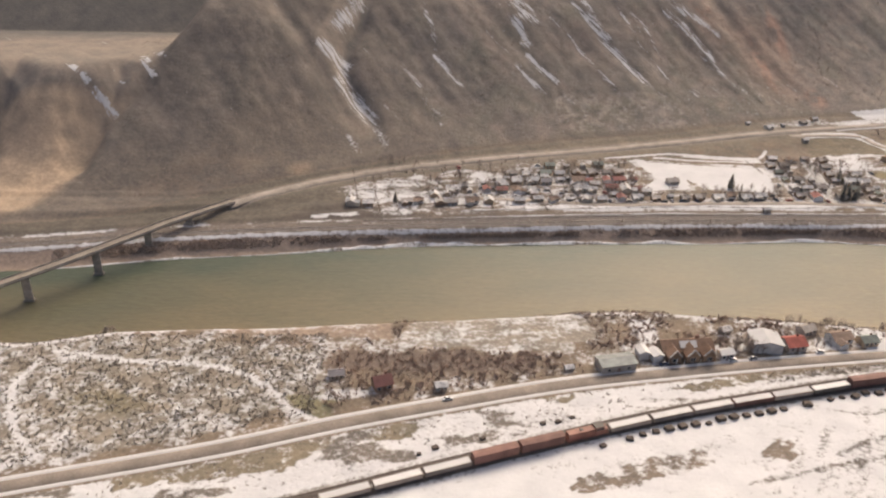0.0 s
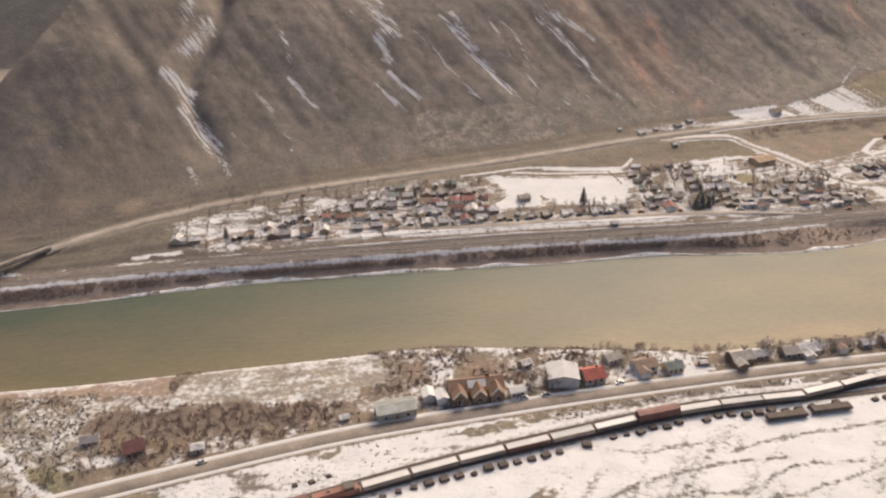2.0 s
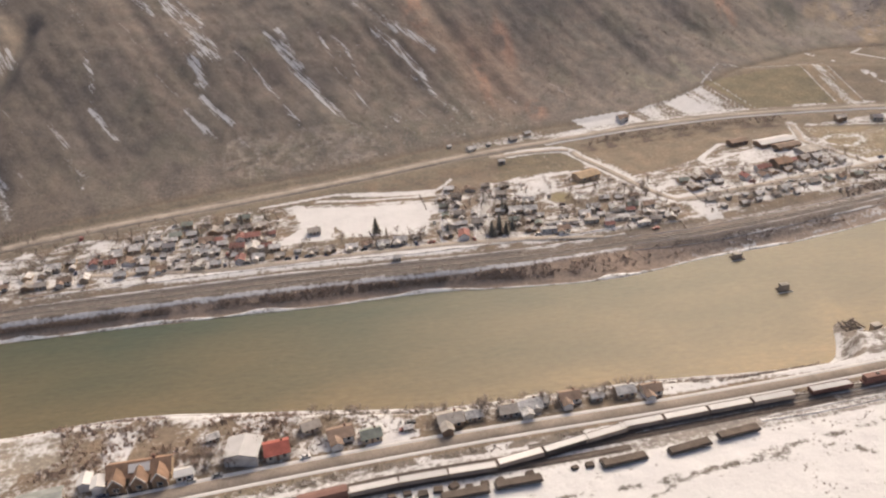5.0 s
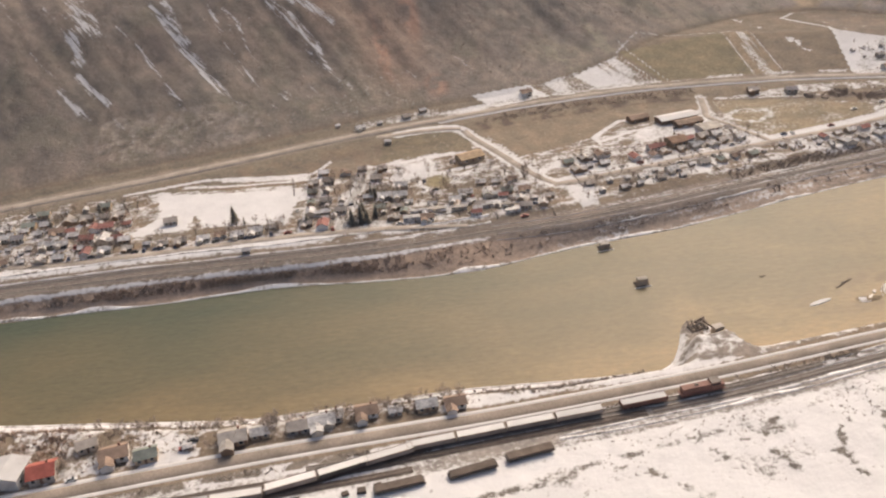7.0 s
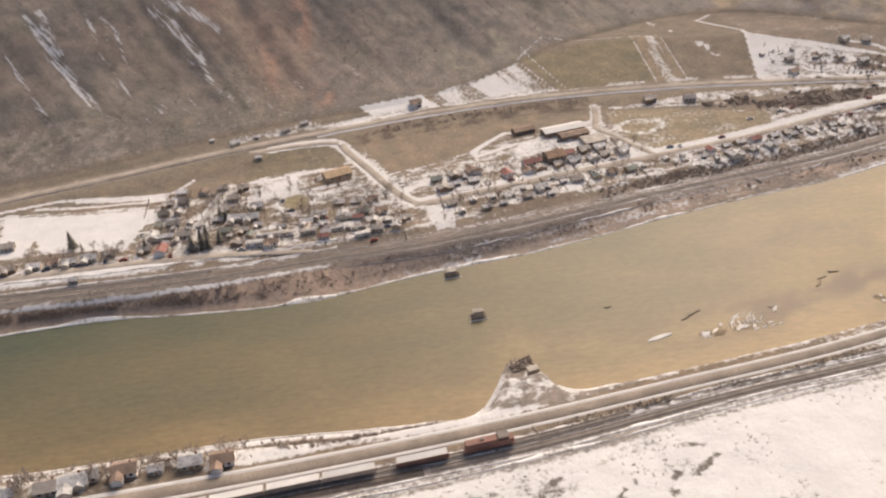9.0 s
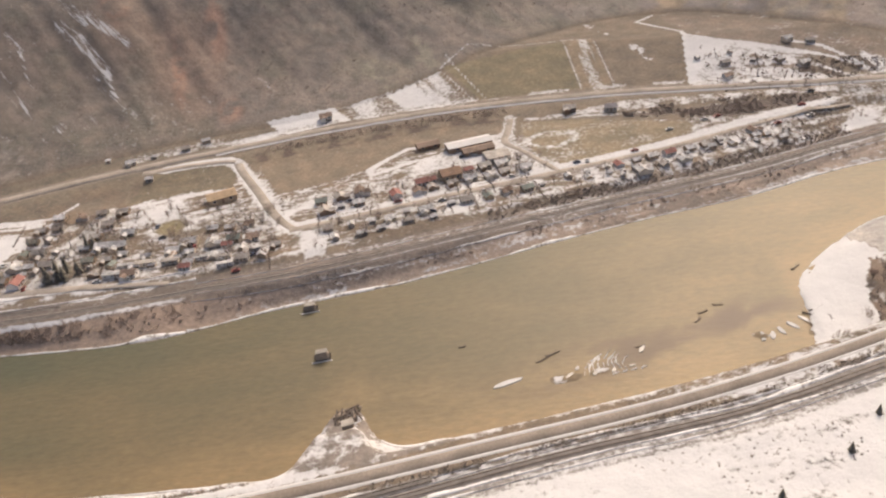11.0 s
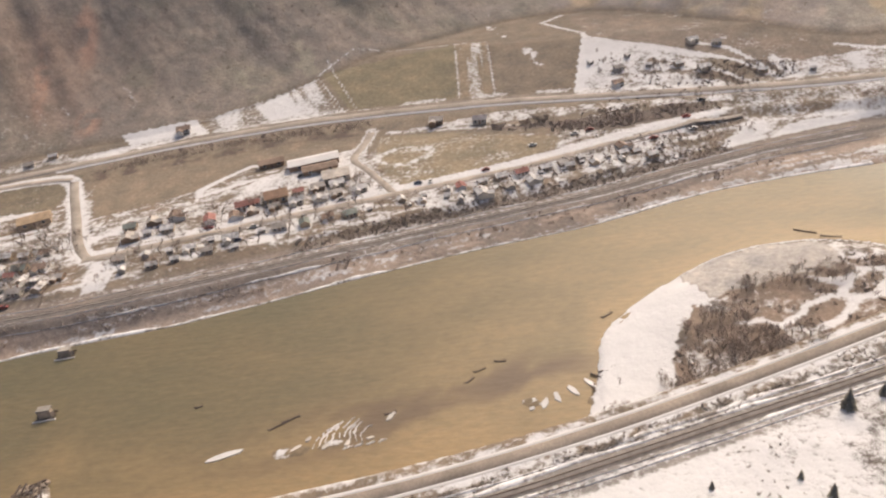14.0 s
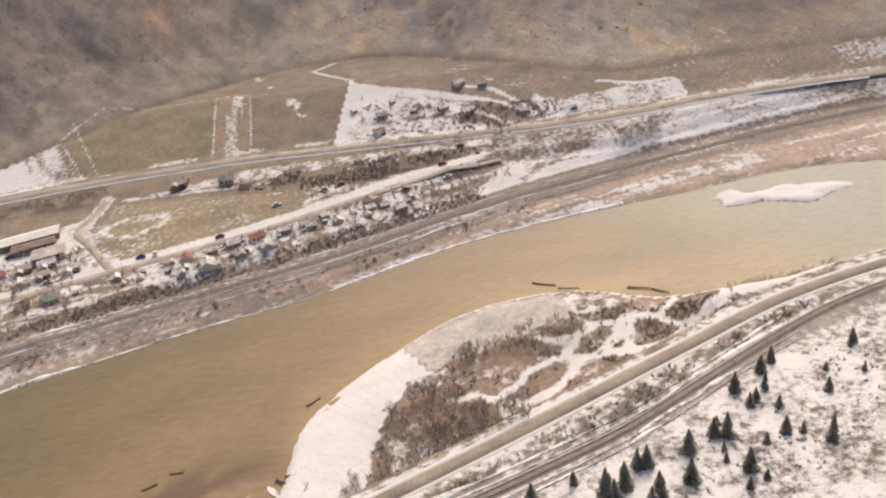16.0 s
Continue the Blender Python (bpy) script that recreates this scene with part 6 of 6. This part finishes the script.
    part("root", bm, MAT_BARK, o)
    o.matrix_basis = pose(x, y, z + 0.05, 0, 0, turn)
    return tagged(o, "dark drift log stranded in shallow water", "log", "drift logs")


for x, y, long, turn, z in ((522.5, 350.5, 4, 35, 0.1), (483, 331, 3.5, 20, 0), (489, 334, 3, -10, 0), (480, 327, 3, 40, 0), (594, 384.5, 7, -35, 0.1), (600, 378.5, 6, -25, 0.6), (619, 371.5, 6, -30, 0.3), (624, 367.5, 5, -50, 0.3),
                            (427, 317, 6, 30, 0), (430, 319, 5, 24, 0), (515, 322, 4, -40, 0.3), (518, 324, 5, 10, 0.6), (520, 318, 4, 70, 0.6), (401, 329, 2, 10, 0), (458, 317, 3, 15, 0)):
    log(x, y, long, turn, z)


def floe(x, y, rx, ry, turn, seed):
    rnd_ = random.Random(seed)
    bm = bmesh.new()
    top = [bm.verts.new((math.cos(a * math.tau / 9) * rx * rnd_.uniform(0.7, 1.1), math.sin(a * math.tau / 9) * ry * rnd_.uniform(0.7, 1.1), 0.28)) for a in range(9)]
    low = [bm.verts.new((v.co.x * 1.05, v.co.y * 1.05, -0.3)) for v in top]
    bm.faces.new(top)
    for k in range(9):
        bm.faces.new((low[k], low[(k + 1) % 9], top[(k + 1) % 9], top[k]))
    me_ = bpy.data.meshes.new("ice_floe")
    bm.normal_update()
    bm.to_mesh(me_)
    bm.free()
    me_.materials.append(MAT_SNOW if seed < 6 else MAT_ICE)
    o = new("ice_floe", me_)
    o.matrix_basis = pose(x, y, 0, 0, 0, turn)
    return tagged(o, "flat snow-covered ice stranded in the shallows", "ice", "stranded ice")


for k, (x, y, rx, ry, turn) in enumerate(((413.5, 307.3, 5, 1.2, 18), (496, 312.3, 1.0, 0.7, 30), (499.5, 313.8, 2.2, 0.9, 75), (503, 315.9, 2.4, 0.9, 100), (507.5, 317.8, 2.7, 0.9, 125), (512.5, 320, 2.6, 0.8, 120),
                                          (436, 310, 1.2, 0.6, 60), (441, 306.5, 1.5, 0.7, 50), (447, 307, 1.3, 0.7, 60),
                                          (453, 308, 1.3, 0.5, 10), (433, 307, 2.0, 0.6, 40), (458, 315.5, 2.2, 0.8, 60))):
    floe(x, y, rx, ry, turn, k)


def ice_ridge(x0, y0, x1, y1, bow, wide, seed):
    """A thin curved line of broken ice on the shoal."""
    rnd_ = random.Random(seed)
    bm = bmesh.new()
    last, n = None, 11
    nx, ny = -(y1 - y0), x1 - x0
    k = math.hypot(nx, ny)
    for i in range(n + 1):
        t = i / n
        b = bow * 4 * t * (1 - t) + rnd_.uniform(-0.25, 0.25)
        cx, cy = x0 + (x1 - x0) * t + nx / k * b, y0 + (y1 - y0) * t + ny / k * b
        w_ = wide * (0.25 + math.sin(math.pi * t)) * rnd_.uniform(0.35, 1.1)
        ring = [bm.verts.new((cx + nx / k * o_, cy + ny / k * o_, z_)) for o_, z_ in ((-w_, -0.2), (-w_ * 0.6, 0.22), (w_ * 0.6, 0.25), (w_, -0.2))]
        if last and rnd_.random() > 0.12:
            for j in range(3):
                bm.faces.new((last[j], last[j + 1], ring[j + 1], ring[j]))
        last = ring
    bmesh.ops.recalc_face_normals(bm, faces=bm.faces)
    me_ = bpy.data.meshes.new("ice_ridge")
    bm.to_mesh(me_)
    bm.free()
    me_.materials.append(MAT_SNOW)
    return tagged(new("ice_ridge", me_), "thin curved ridge of snowy ice on the shoal", "ice", "stranded ice")


for k in range(9):
    x0, y0 = 437.5 + 1.7 * k, 306.2 + 0.5 * math.sin(k * 2.1) + 0.12 * k
    ice_ridge(x0, y0, x0 + 5.4 - 0.55 * k + math.sin(k * 1.7), y0 + 6.5 + 3.4 * math.sin(0.35 * k + 0.4), 1.0 + 0.3 * (k % 3), 0.32 + 0.12 * (k % 2), 40 + k)
for k in range(4):
    ice_ridge(446 + 3 * k, 304.8 + 0.3 * k, 448.4 + 3 * k, 305.8 + 0.4 * k, 0.2, 0.4, 60 + k)


# ---- parked cars and stacked timber ----
CARS = Kinds(*[(lambda c=c, n=n: car(plain("car_paint_" + n, c, 0.35, 0.1, vary=0.05), n + " car parked on packed snow")) for n, c in
               (("white", (0.7, 0.7, 0.69)), ("dark", (0.06, 0.06, 0.07)), ("red", (0.28, 0.06, 0.05)), ("silver", (0.38, 0.38, 0.38)), ("blue", (0.08, 0.10, 0.17)))])
for _ in range(60):
    x = rnd.choice((rnd.uniform(30, 130), rnd.uniform(135, 330), rnd.uniform(350, 450), rnd.uniform(455, 590)))
    if x < 330:
        y = float(street_line(x)) + rnd.choice((3.4, 3.8, 14, 25, 36, 47)) + rnd.uniform(-0.8, 0.8)
        if 134 < x < 210:
            y = float(street_line(x)) + 3.4
    else:
        y = float(east_line(x)) + rnd.choice((-4, 4.5, -12, 15)) + rnd.uniform(-0.8, 0.8)
    CARS.put(rnd.randrange(5), x, y, rnd.choice((5, 95, 185)) + rnd.uniform(-8, 8), 0.85)
for x, y, k in ((187, 256, 2), (189, 259, 1), (120, 243, 0), (128, 244, 3), (155, 248, 0), (418, 468, 0), (424, 469, 3), (412, 467, 1), (15, 221, 0), (94, 240.5, 4)):
    CARS.put(k, x, y, 10 + 3 * x % 20, 0.85)
STACKS = Kinds(lambda: stack("stack of dark old railway sleepers on snow"))
for x in np.arange(62, 250, 4.6):
    if rnd.random() > 0.35:
        STACKS.put(0, float(x), float(near_rail(x)) - 9.6 + rnd.uniform(-1.2, 0.8), rnd.uniform(-20, 20) + 12, rnd.uniform(0.7, 1.2))
for x in np.arange(-5, 60, 5.0):
    if rnd.random() > 0.3:
        STACKS.put(0, float(x), float(near_rail(x)) + 6.5 + rnd.uniform(-0.8, 0.8), rnd.uniform(-20, 20) + 15, rnd.uniform(0.5, 0.9))


# ---- trees ----
for x, y, k, s in ((181, 412, 0, 1.0), (237, 397, 0, 0.95), (241, 399, 0, 1.05), (244, 397, 0, 0.85), (242, 405, 0, 0.9), (246, 421, 2, 1.2), (248, 423, 0, 0.7), (186, 409, 2, 0.6), (216, 402, 1, 1.0), (248, 402, 0, 0.8), (92, 424, 2, 1.0), (112, 436, 2, 1.0), (-4, 392, 1, 0.9),
                   (124, 437, 2, 0.9), (232, 264, 1, 0.7), (-113, 269, 1, 0.9)):
    CONIFERS.put(k, x, y, rnd.uniform(0, 360), s, 0.1)
for k in range(26):
    x = rnd.uniform(596, 668)
    y = float(near_rail(x)) - rnd.uniform(7, 36) ** 1.0
    CONIFERS.put(1 if rnd.random() < 0.7 else 2, x, y, rnd.uniform(0, 360), rnd.uniform(0.35, 1.0), 0.1)
for x, y, s_ in ((566, 288, 1.3), (577, 278, 1.5), (581, 284, 1.2), (584, 287, 1.4), (590, 291, 1.2), (586, 278, 1.5), (575, 291, 0.8), (596, 284, 1.3), (580, 286, 1.5), (589, 282, 1.4), (591, 275, 1.3), (575, 276, 1.2), (616, 307, 1.2), (624, 311, 1.1),
                 (628, 314, 1.0), (588, 291, 1.1), (599, 292, 1.3), (608, 294, 1.3)):
    CONIFERS.put(1, x, y, x * 37, s_ * 0.72, 0.1)
for x, y in ((492, 250), (548, 268), (552, 262), (470, 238), (530, 268), (505, 262), (520, 244)):
    CONIFERS.put(1, x, y, x, rnd.uniform(0.35, 0.6), 0.1)


def grove(n, a, b, low, high, kinds, size):
    """Bare trees between two lines, from x = a to x = b."""
    for _ in range(n):
        x = rnd.uniform(a, b)
        y = rnd.uniform(float(low(x)), float(high(x)))
        TREES.put(rnd.choice(kinds), x, y, rnd.uniform(0, 360), rnd.uniform(*size), 0.1)


def stand(n, a, b, low, high, tall, label, seed):
    """A stand of bare trees too small to pick apart, in one mesh."""
    rs = np.random.default_rng(seed)
    v, f = [], []
    tx = rs.uniform(a, b, n)
    ty = np.array([rs.uniform(float(low(q)), float(high(q))) for q in tx])
    for x, y, z in zip(tx, ty, height(tx, ty)):
        h = tall * rs.uniform(0.6, 1.15)
        segs = [((x, y, z - 0.3), (x + rs.normal(0, 0.1), y + rs.normal(0, 0.1), z + h * 0.7), 0.022 * h)]
        for _ in range(46):
            t = rs.uniform(0.25, 0.95)
            q = np.array([x, y, z + h * t * 0.75]) + rs.normal(0, 0.13, 3) * h * [1, 1, 0.4]
            segs.append((q, q + (rs.normal(0, 0.10, 3) + [0, 0, 0.11]) * h, 0.019 * h))
        for p, q, w in segs:
            p, q = np.array(p), np.array(q)
            sd = rs.normal(0, 1, 3) * [1, 1, 0.2]
            sd *= w / np.linalg.norm(sd)
            i = len(v)
            v += [p - sd, p + sd, q + sd * 0.4, q - sd * 0.4]
            f.append((i, i + 1, i + 2, i + 3))
    return tagged(new("tree_stand", mesh_from("tree_stand", v, f, MAT_TWIG)), label, "trees", kind="stuff")


def off_line(line, d):
    return lambda x: float(line(x)) + d


grove(56, 5, 132, off_line(far_rail, 18), off_line(far_rail, 70), (0, 1, 2), (0.6, 1.0))
grove(60, 214, 330, off_line(street_line, 10), off_line(street_line, 60), (0, 1, 2), (0.6, 1.05))
grove(20, 135, 205, off_line(street_line, 5), off_line(street_line, 18), (0, 1), (0.5, 0.9))
grove(46, 346, 450, off_line(east_line, -22), off_line(east_line, 24), (0, 1, 2), (0.5, 0.95))
stand(60, 455, 590, off_line(east_line, -20), off_line(east_line, -3), 3.6, "small leafless trees between the snowy garden lots", 1)
stand(70, 520, 620, off_line(east_line, 6), off_line(east_line, 26), 3.4, "thin leafless trees on the snowy flat", 2)
grove(14, 116, 142, off_line(near_road, 6), off_line(near_road, 16), (2, 0), (0.6, 0.95))
for a_, b_, n_, tall_ in ((123, 131, 12, 7.0), (210, 216, 10, 6.5), (218, 224, 8, 6.0), (233, 238, 7, 5.5), (148, 153, 5, 5.0), (250, 262, 9, 4.5)):
    stand(n_, a_, b_, off_line(near_road, 7.5), off_line(near_road, 13), tall_, "tall brown leafless trees between the riverside houses", int(a_))
grove(26, 150, 275, off_line(near_bank, -14), off_line(near_bank, -4), (0, 1, 3), (0.45, 0.8))
grove(20, 185, 265, off_line(near_road, 8), off_line(near_road, 20), (0, 2), (0.45, 0.75))
grove(16, -32, 6, off_line(near_road, 8), off_line(near_road, 24), (0, 1, 2), (0.5, 0.9))
grove(22, 541, 560, lambda x: 308 + (x - 541) * 0.3, lambda x: 340 + (x - 541) * 0.35, (0, 1, 2, 3), (0.55, 0.95))
grove(18, 560, 596, lambda x: 350, lambda x: 356 + (x - 560) * 0.1, (0, 1, 2), (0.5, 0.8))
grove(12, 560, 572, lambda x: 312, lambda x: 330, (2, 0), (0.55, 0.85))
stand(90, 640, 668, lambda x: float(near_road(x)) + 8, lambda x: float(near_bank(x)) - 1, 2.6, "thin leafless saplings along the shore", 4)
grove(10, 600, 632, lambda x: 344, lambda x: 362, (0, 1), (0.3, 0.5))
grove(5, -114, -108, lambda x: 265, lambda x: 269, (0, 1), (0.5, 0.7))
grove(3, 514, 521, lambda x: 303, lambda x: 307, (0, 3), (0.5, 0.7))
stand(70, 150, 275, off_line(near_road, 6), off_line(near_bank, -4), 4.6, "brown leafless trees among the riverside houses", 16)
stand(26, 596, 636, lambda x: 340, lambda x: 357, 2.6, "small leafless trees between the camp paths", 18)
stand(24, 84, 146, off_line(near_road, 6), off_line(near_road, 22), 4.4, "brown leafless trees round the lodge", 17)
stand(26, 168, 206, off_line(street_line, 5), off_line(street_line, 16), 5.0, "brown leafless trees below the snowy field", 15)
stand(190, -15, 132, off_line(far_rail, 18), off_line(far_rail, 74), 4.4, "small leafless garden trees among the houses", 5)
stand(260, 212, 330, off_line(street_line, 6), off_line(street_line, 66), 4.4, "small leafless garden trees among the lots", 6)
stand(90, 346, 450, off_line(east_line, -22), off_line(east_line, 30), 3.6, "small leafless trees between house and school", 7)
stand(70, 552, 604, lambda x: 505 + (600 - x) * 0.2, lambda x: 512 + (604 - x) * 0.75, 2.8, "scattered leafless trees round the hill houses", 8)
stand(80, 538, 560, lambda x: 306 + (x - 538) * 0.3, lambda x: 332 + (x - 538) * 0.75, 4.6, "grey thicket of leafless cottonwoods on the bar", 9)
stand(50, 560, 597, lambda x: 349, lambda x: 356 + (x - 560) * 0.15, 4.0, "grey thicket of leafless trees beside the ice", 10)
stand(40, 528, 546, lambda x: 303 + (x - 528) * 0.2, lambda x: 318, 3.6, "brown thicket of leafless shrubs under the highway", 11)
stand(30, 558, 572, lambda x: 312, lambda x: 331, 4.0, "grey thicket of leafless trees by the river camp", 12)
stand(60, 560, 602, lambda x: 444 + (x - 560) * 0.3, lambda x: 462 + (x - 560) * 0.2, 3.0, "rows of small leafless trees on snow", 13)
stand(60, 60, 300, off_line(far_bank, 5), off_line(far_bank, 12), 3.0, "leafless saplings on the river bank", 3)


stand(46, 646, 672, lambda x: 463 + (x - 646) * 0.2, lambda x: 469 + (x - 646) * 0.45, 3.4, "dark leafless thicket on the snowy flat", 21)
for x, y in ((649, 469), (653, 468), (657, 467), (661, 466), (664, 469), (656, 471)):
    TREES.put(2, x, y, x * 40, 0.7, 0.1)

# ---- brush ----
rng = np.random.default_rng(11)


def scatter(n, a, b, low, high, clump=None, cut=0.5):
    xs = rng.uniform(a, b, n)
    ys = low(xs) + rng.uniform(0, 1, n) * (high(xs) - low(xs))
    if clump:
        keep = smooth(cut - 0.14, cut + 0.14, fbm(xs, ys, clump, 91, 3)) > rng.uniform(0, 1, n)
        xs, ys = xs[keep], ys[keep]
    return xs, ys


xs, ys = scatter(4200, -160, 335, lambda x: far_bank(x) + 4, lambda x: far_rail(x) - 6.5, 12, 0.36)
keep = rng.uniform(0, 1, len(xs)) > smooth(210, 335, xs) * 1.0
xs, ys = xs[keep], ys[keep]
scrub("bank_brush", xs, ys, rng.uniform(0.5, 1.25, len(xs)), MAT_BRUSH, "dense leafless brown brush on the river bank", "brush", 14, 2)
def lot_lines(line, a, b, offs, step, seed):
    """Hedges and fence growth along the backs and sides of house lots."""
    rs = np.random.default_rng(seed)
    px_, py_ = [], []
    for off in offs:
        q = np.arange(a, b, 0.8)
        q = q[fbm(q, q * 0 + off, 14, seed, 2) > 0.42]
        px_.append(q), py_.append(line(q) + off + rs.normal(0, 0.25, len(q)))
    for q in np.arange(a, b, step):
        q = q + rs.uniform(-1.5, 1.5)
        run = np.arange(offs[0] - 6, offs[-1] + 4, 0.8)
        run = run[fbm(run, run * 0 + q, 12, seed + 1, 2) > 0.45]
        px_.append(q - 0.12 * run + rs.normal(0, 0.2, len(run))), py_.append(line(q) + run)
    return np.concatenate(px_), np.concatenate(py_)


for line_, a_, b_, offs_, step_, seed_ in ((far_rail, -20, 132, (17, 27.5, 38, 49, 60), 9.5, 401), (street_line, 214, 262, (14, 25.5, 36.5, 47.5, 58), 9.0, 402), (street_line, 264, 330, (9, 16, 24), 8.0, 403), (east_line, 346, 446, (-13, -4, 4, 15.5, 24), 9.5, 404), (east_line, 456, 590, (-14, -4.2), 5.5, 405)):
    xs, ys = lot_lines(line_, a_, b_, offs_, step_, seed_)
    scrub("lot_hedge", xs, ys, rng.uniform(0.35, 0.95, len(xs)), MAT_TWIG, "thin leafless hedges and fence growth between lots", "hedge", 8, seed_)
xs, ys = scatter(700, 300, 620, lambda x: far_bank(x) + 4, lambda x: far_rail(x) - 5, 14, 0.5)
scrub("bank_brush", xs, ys, rng.uniform(0.4, 1.0, len(xs)), MAT_BRUSH, "thin leafless brush on the rubble bank", "brush", 12, 3)
xs, ys = scatter(1500, 418, 590, lambda x: far_rail(x) + 4.5, lambda x: far_rail(x) + 12, 26, 0.44)
scrub("hedge_brush", xs, ys, rng.uniform(0.3, 0.9, len(xs)), MAT_TWIG, "dark leafless hedge along the terrace edge", "brush", 14, 4)
xs, ys = scatter(1500, 496, 594, lambda x: np.interp(x, [496, 520, 553, 594], [490, 479, 474, 478]), lambda x: np.interp(x, [496, 529, 594], [495, 497, 484]), 12, 0.45)
scrub("hedge_brush", xs, ys, rng.uniform(0.4, 1.1, len(xs)), MAT_TWIG, "dark leafless thicket beside the field", "brush", 14, 5)
xs, ys = scatter(420, 312, 440, lambda x: far_road(x) - 16, lambda x: far_road(x) - 7, 14, 0.42)
scrub("slope_brush", xs, ys, rng.uniform(0.4, 1.0, len(xs)), MAT_BRUSH, "dark brush on the slope below the highway", "brush", 12, 6)
xs, ys = scatter(4600, -165, -28, lambda x: near_road(x) + 8, lambda x: np.minimum(near_bank(x) - 14, 262 + 0 * x))
keep = covers(xs, ys, height(xs, ys))[0] < 0.8
xs, ys = xs[keep], ys[keep]
scrub("sage_brush", xs, ys, rng.uniform(0.35, 0.95, len(xs)), MAT_SAGE, "low grey-brown sagebrush dotted over a snowy flat", "brush", 12, 7)
xs, ys = scatter(4200, -30, 150, lambda x: near_road(x) + 6, lambda x: near_bank(x) - 6, 16, 0.46)
keep = (inside(xs, ys, (-2, 254), (30, 250), (60, 248), (75, 260), (68, 277), (30, 278), (4, 272)) < 0.5) & (inside(xs, ys, (-4, 258), (-76, 264), (-76, 275), (-4, 279)) < 0.5)
xs, ys = xs[keep], ys[keep]
scrub("field_brush", xs, ys, rng.uniform(0.5, 1.4, len(xs)), MAT_RUST_TWIG, "rust-brown weeds and brush on rough ground", "brush", 12, 8)
xs, ys = scatter(2600, 150, 345, lambda x: near_road(x) + 7, lambda x: near_bank(x) - 3, 10, 0.45)
scrub("field_brush", xs, ys, rng.uniform(0.4, 1.1, len(xs)), MAT_TWIG, "brown weeds and brush along the near bank", "brush", 12, 9)
xs, ys = scatter(2400, 512, 640, lambda x: near_road(x) + 8, lambda x: np.interp(x, [512, 545, 600, 640], [318, 350, 366, 352]), 14, 0.46)
keep = covers(xs, ys, height(xs, ys))[0] < 0.42
scrub("bar_brush", xs[keep], ys[keep], rng.uniform(0.4, 1.1, keep.sum()), MAT_TWIG, "leafless brush thicket on the river bar", "brush", 14, 10)
xs, ys = scatter(2600, -120, 640, lambda x: near_rail(x) + 4.5, lambda x: near_road(x) - 5.5, 12, 0.55)
x2, y2 = scatter(1500, 360, 650, lambda x: near_rail(x) + 3.4, lambda x: near_road(x) - 3.6, 7, 0.46)
xs, ys = np.concatenate([xs, x2]), np.concatenate([ys, y2])
scrub("verge_brush", xs, ys, rng.uniform(0.3, 0.8, len(xs)), MAT_SAGE, "low weeds between highway and railway", "brush", 10, 12)
xs, ys = scatter(5200, 300, 660, lambda x: near_rail(x) - 70, lambda x: near_rail(x) - 9, 15, 0.56)
scrub("slope_brush", xs, ys, rng.uniform(0.25, 0.7, len(xs)), MAT_SAGE, "scattered dark tufts on the snowy slope", "brush", 10, 13)
xs, ys = scatter(4200, -160, 640, lambda x: foot(x) + 6, lambda x: foot(x) + 150, 26, 0.47)
scrub("hill_brush", xs, ys, rng.uniform(0.4, 1.0, len(xs)), MAT_DRY, "sparse dry brush over the mountain side", "brush", 7, 14)
xs, ys = scatter(1200, 300, 700, lambda x: foot(x) + 20, lambda x: foot(x) + 140, 34, 0.46)
scrub("hill_brush", xs, ys, rng.uniform(0.5, 1.2, len(xs)), MAT_DRY, "dry bushes high on the mountain side", "brush", 10, 15)
xs, ys = scatter(900, 550, 640, lambda x: 497 + 0 * x, lambda x: np.interp(x, [550, 590, 640], [545, 528, 508]), 9, 0.5)
scrub("yard_brush", xs, ys, rng.uniform(0.4, 1.2, len(xs)), MAT_TWIG, "dark weeds and shrubs round the hill houses", "brush", 12, 16)
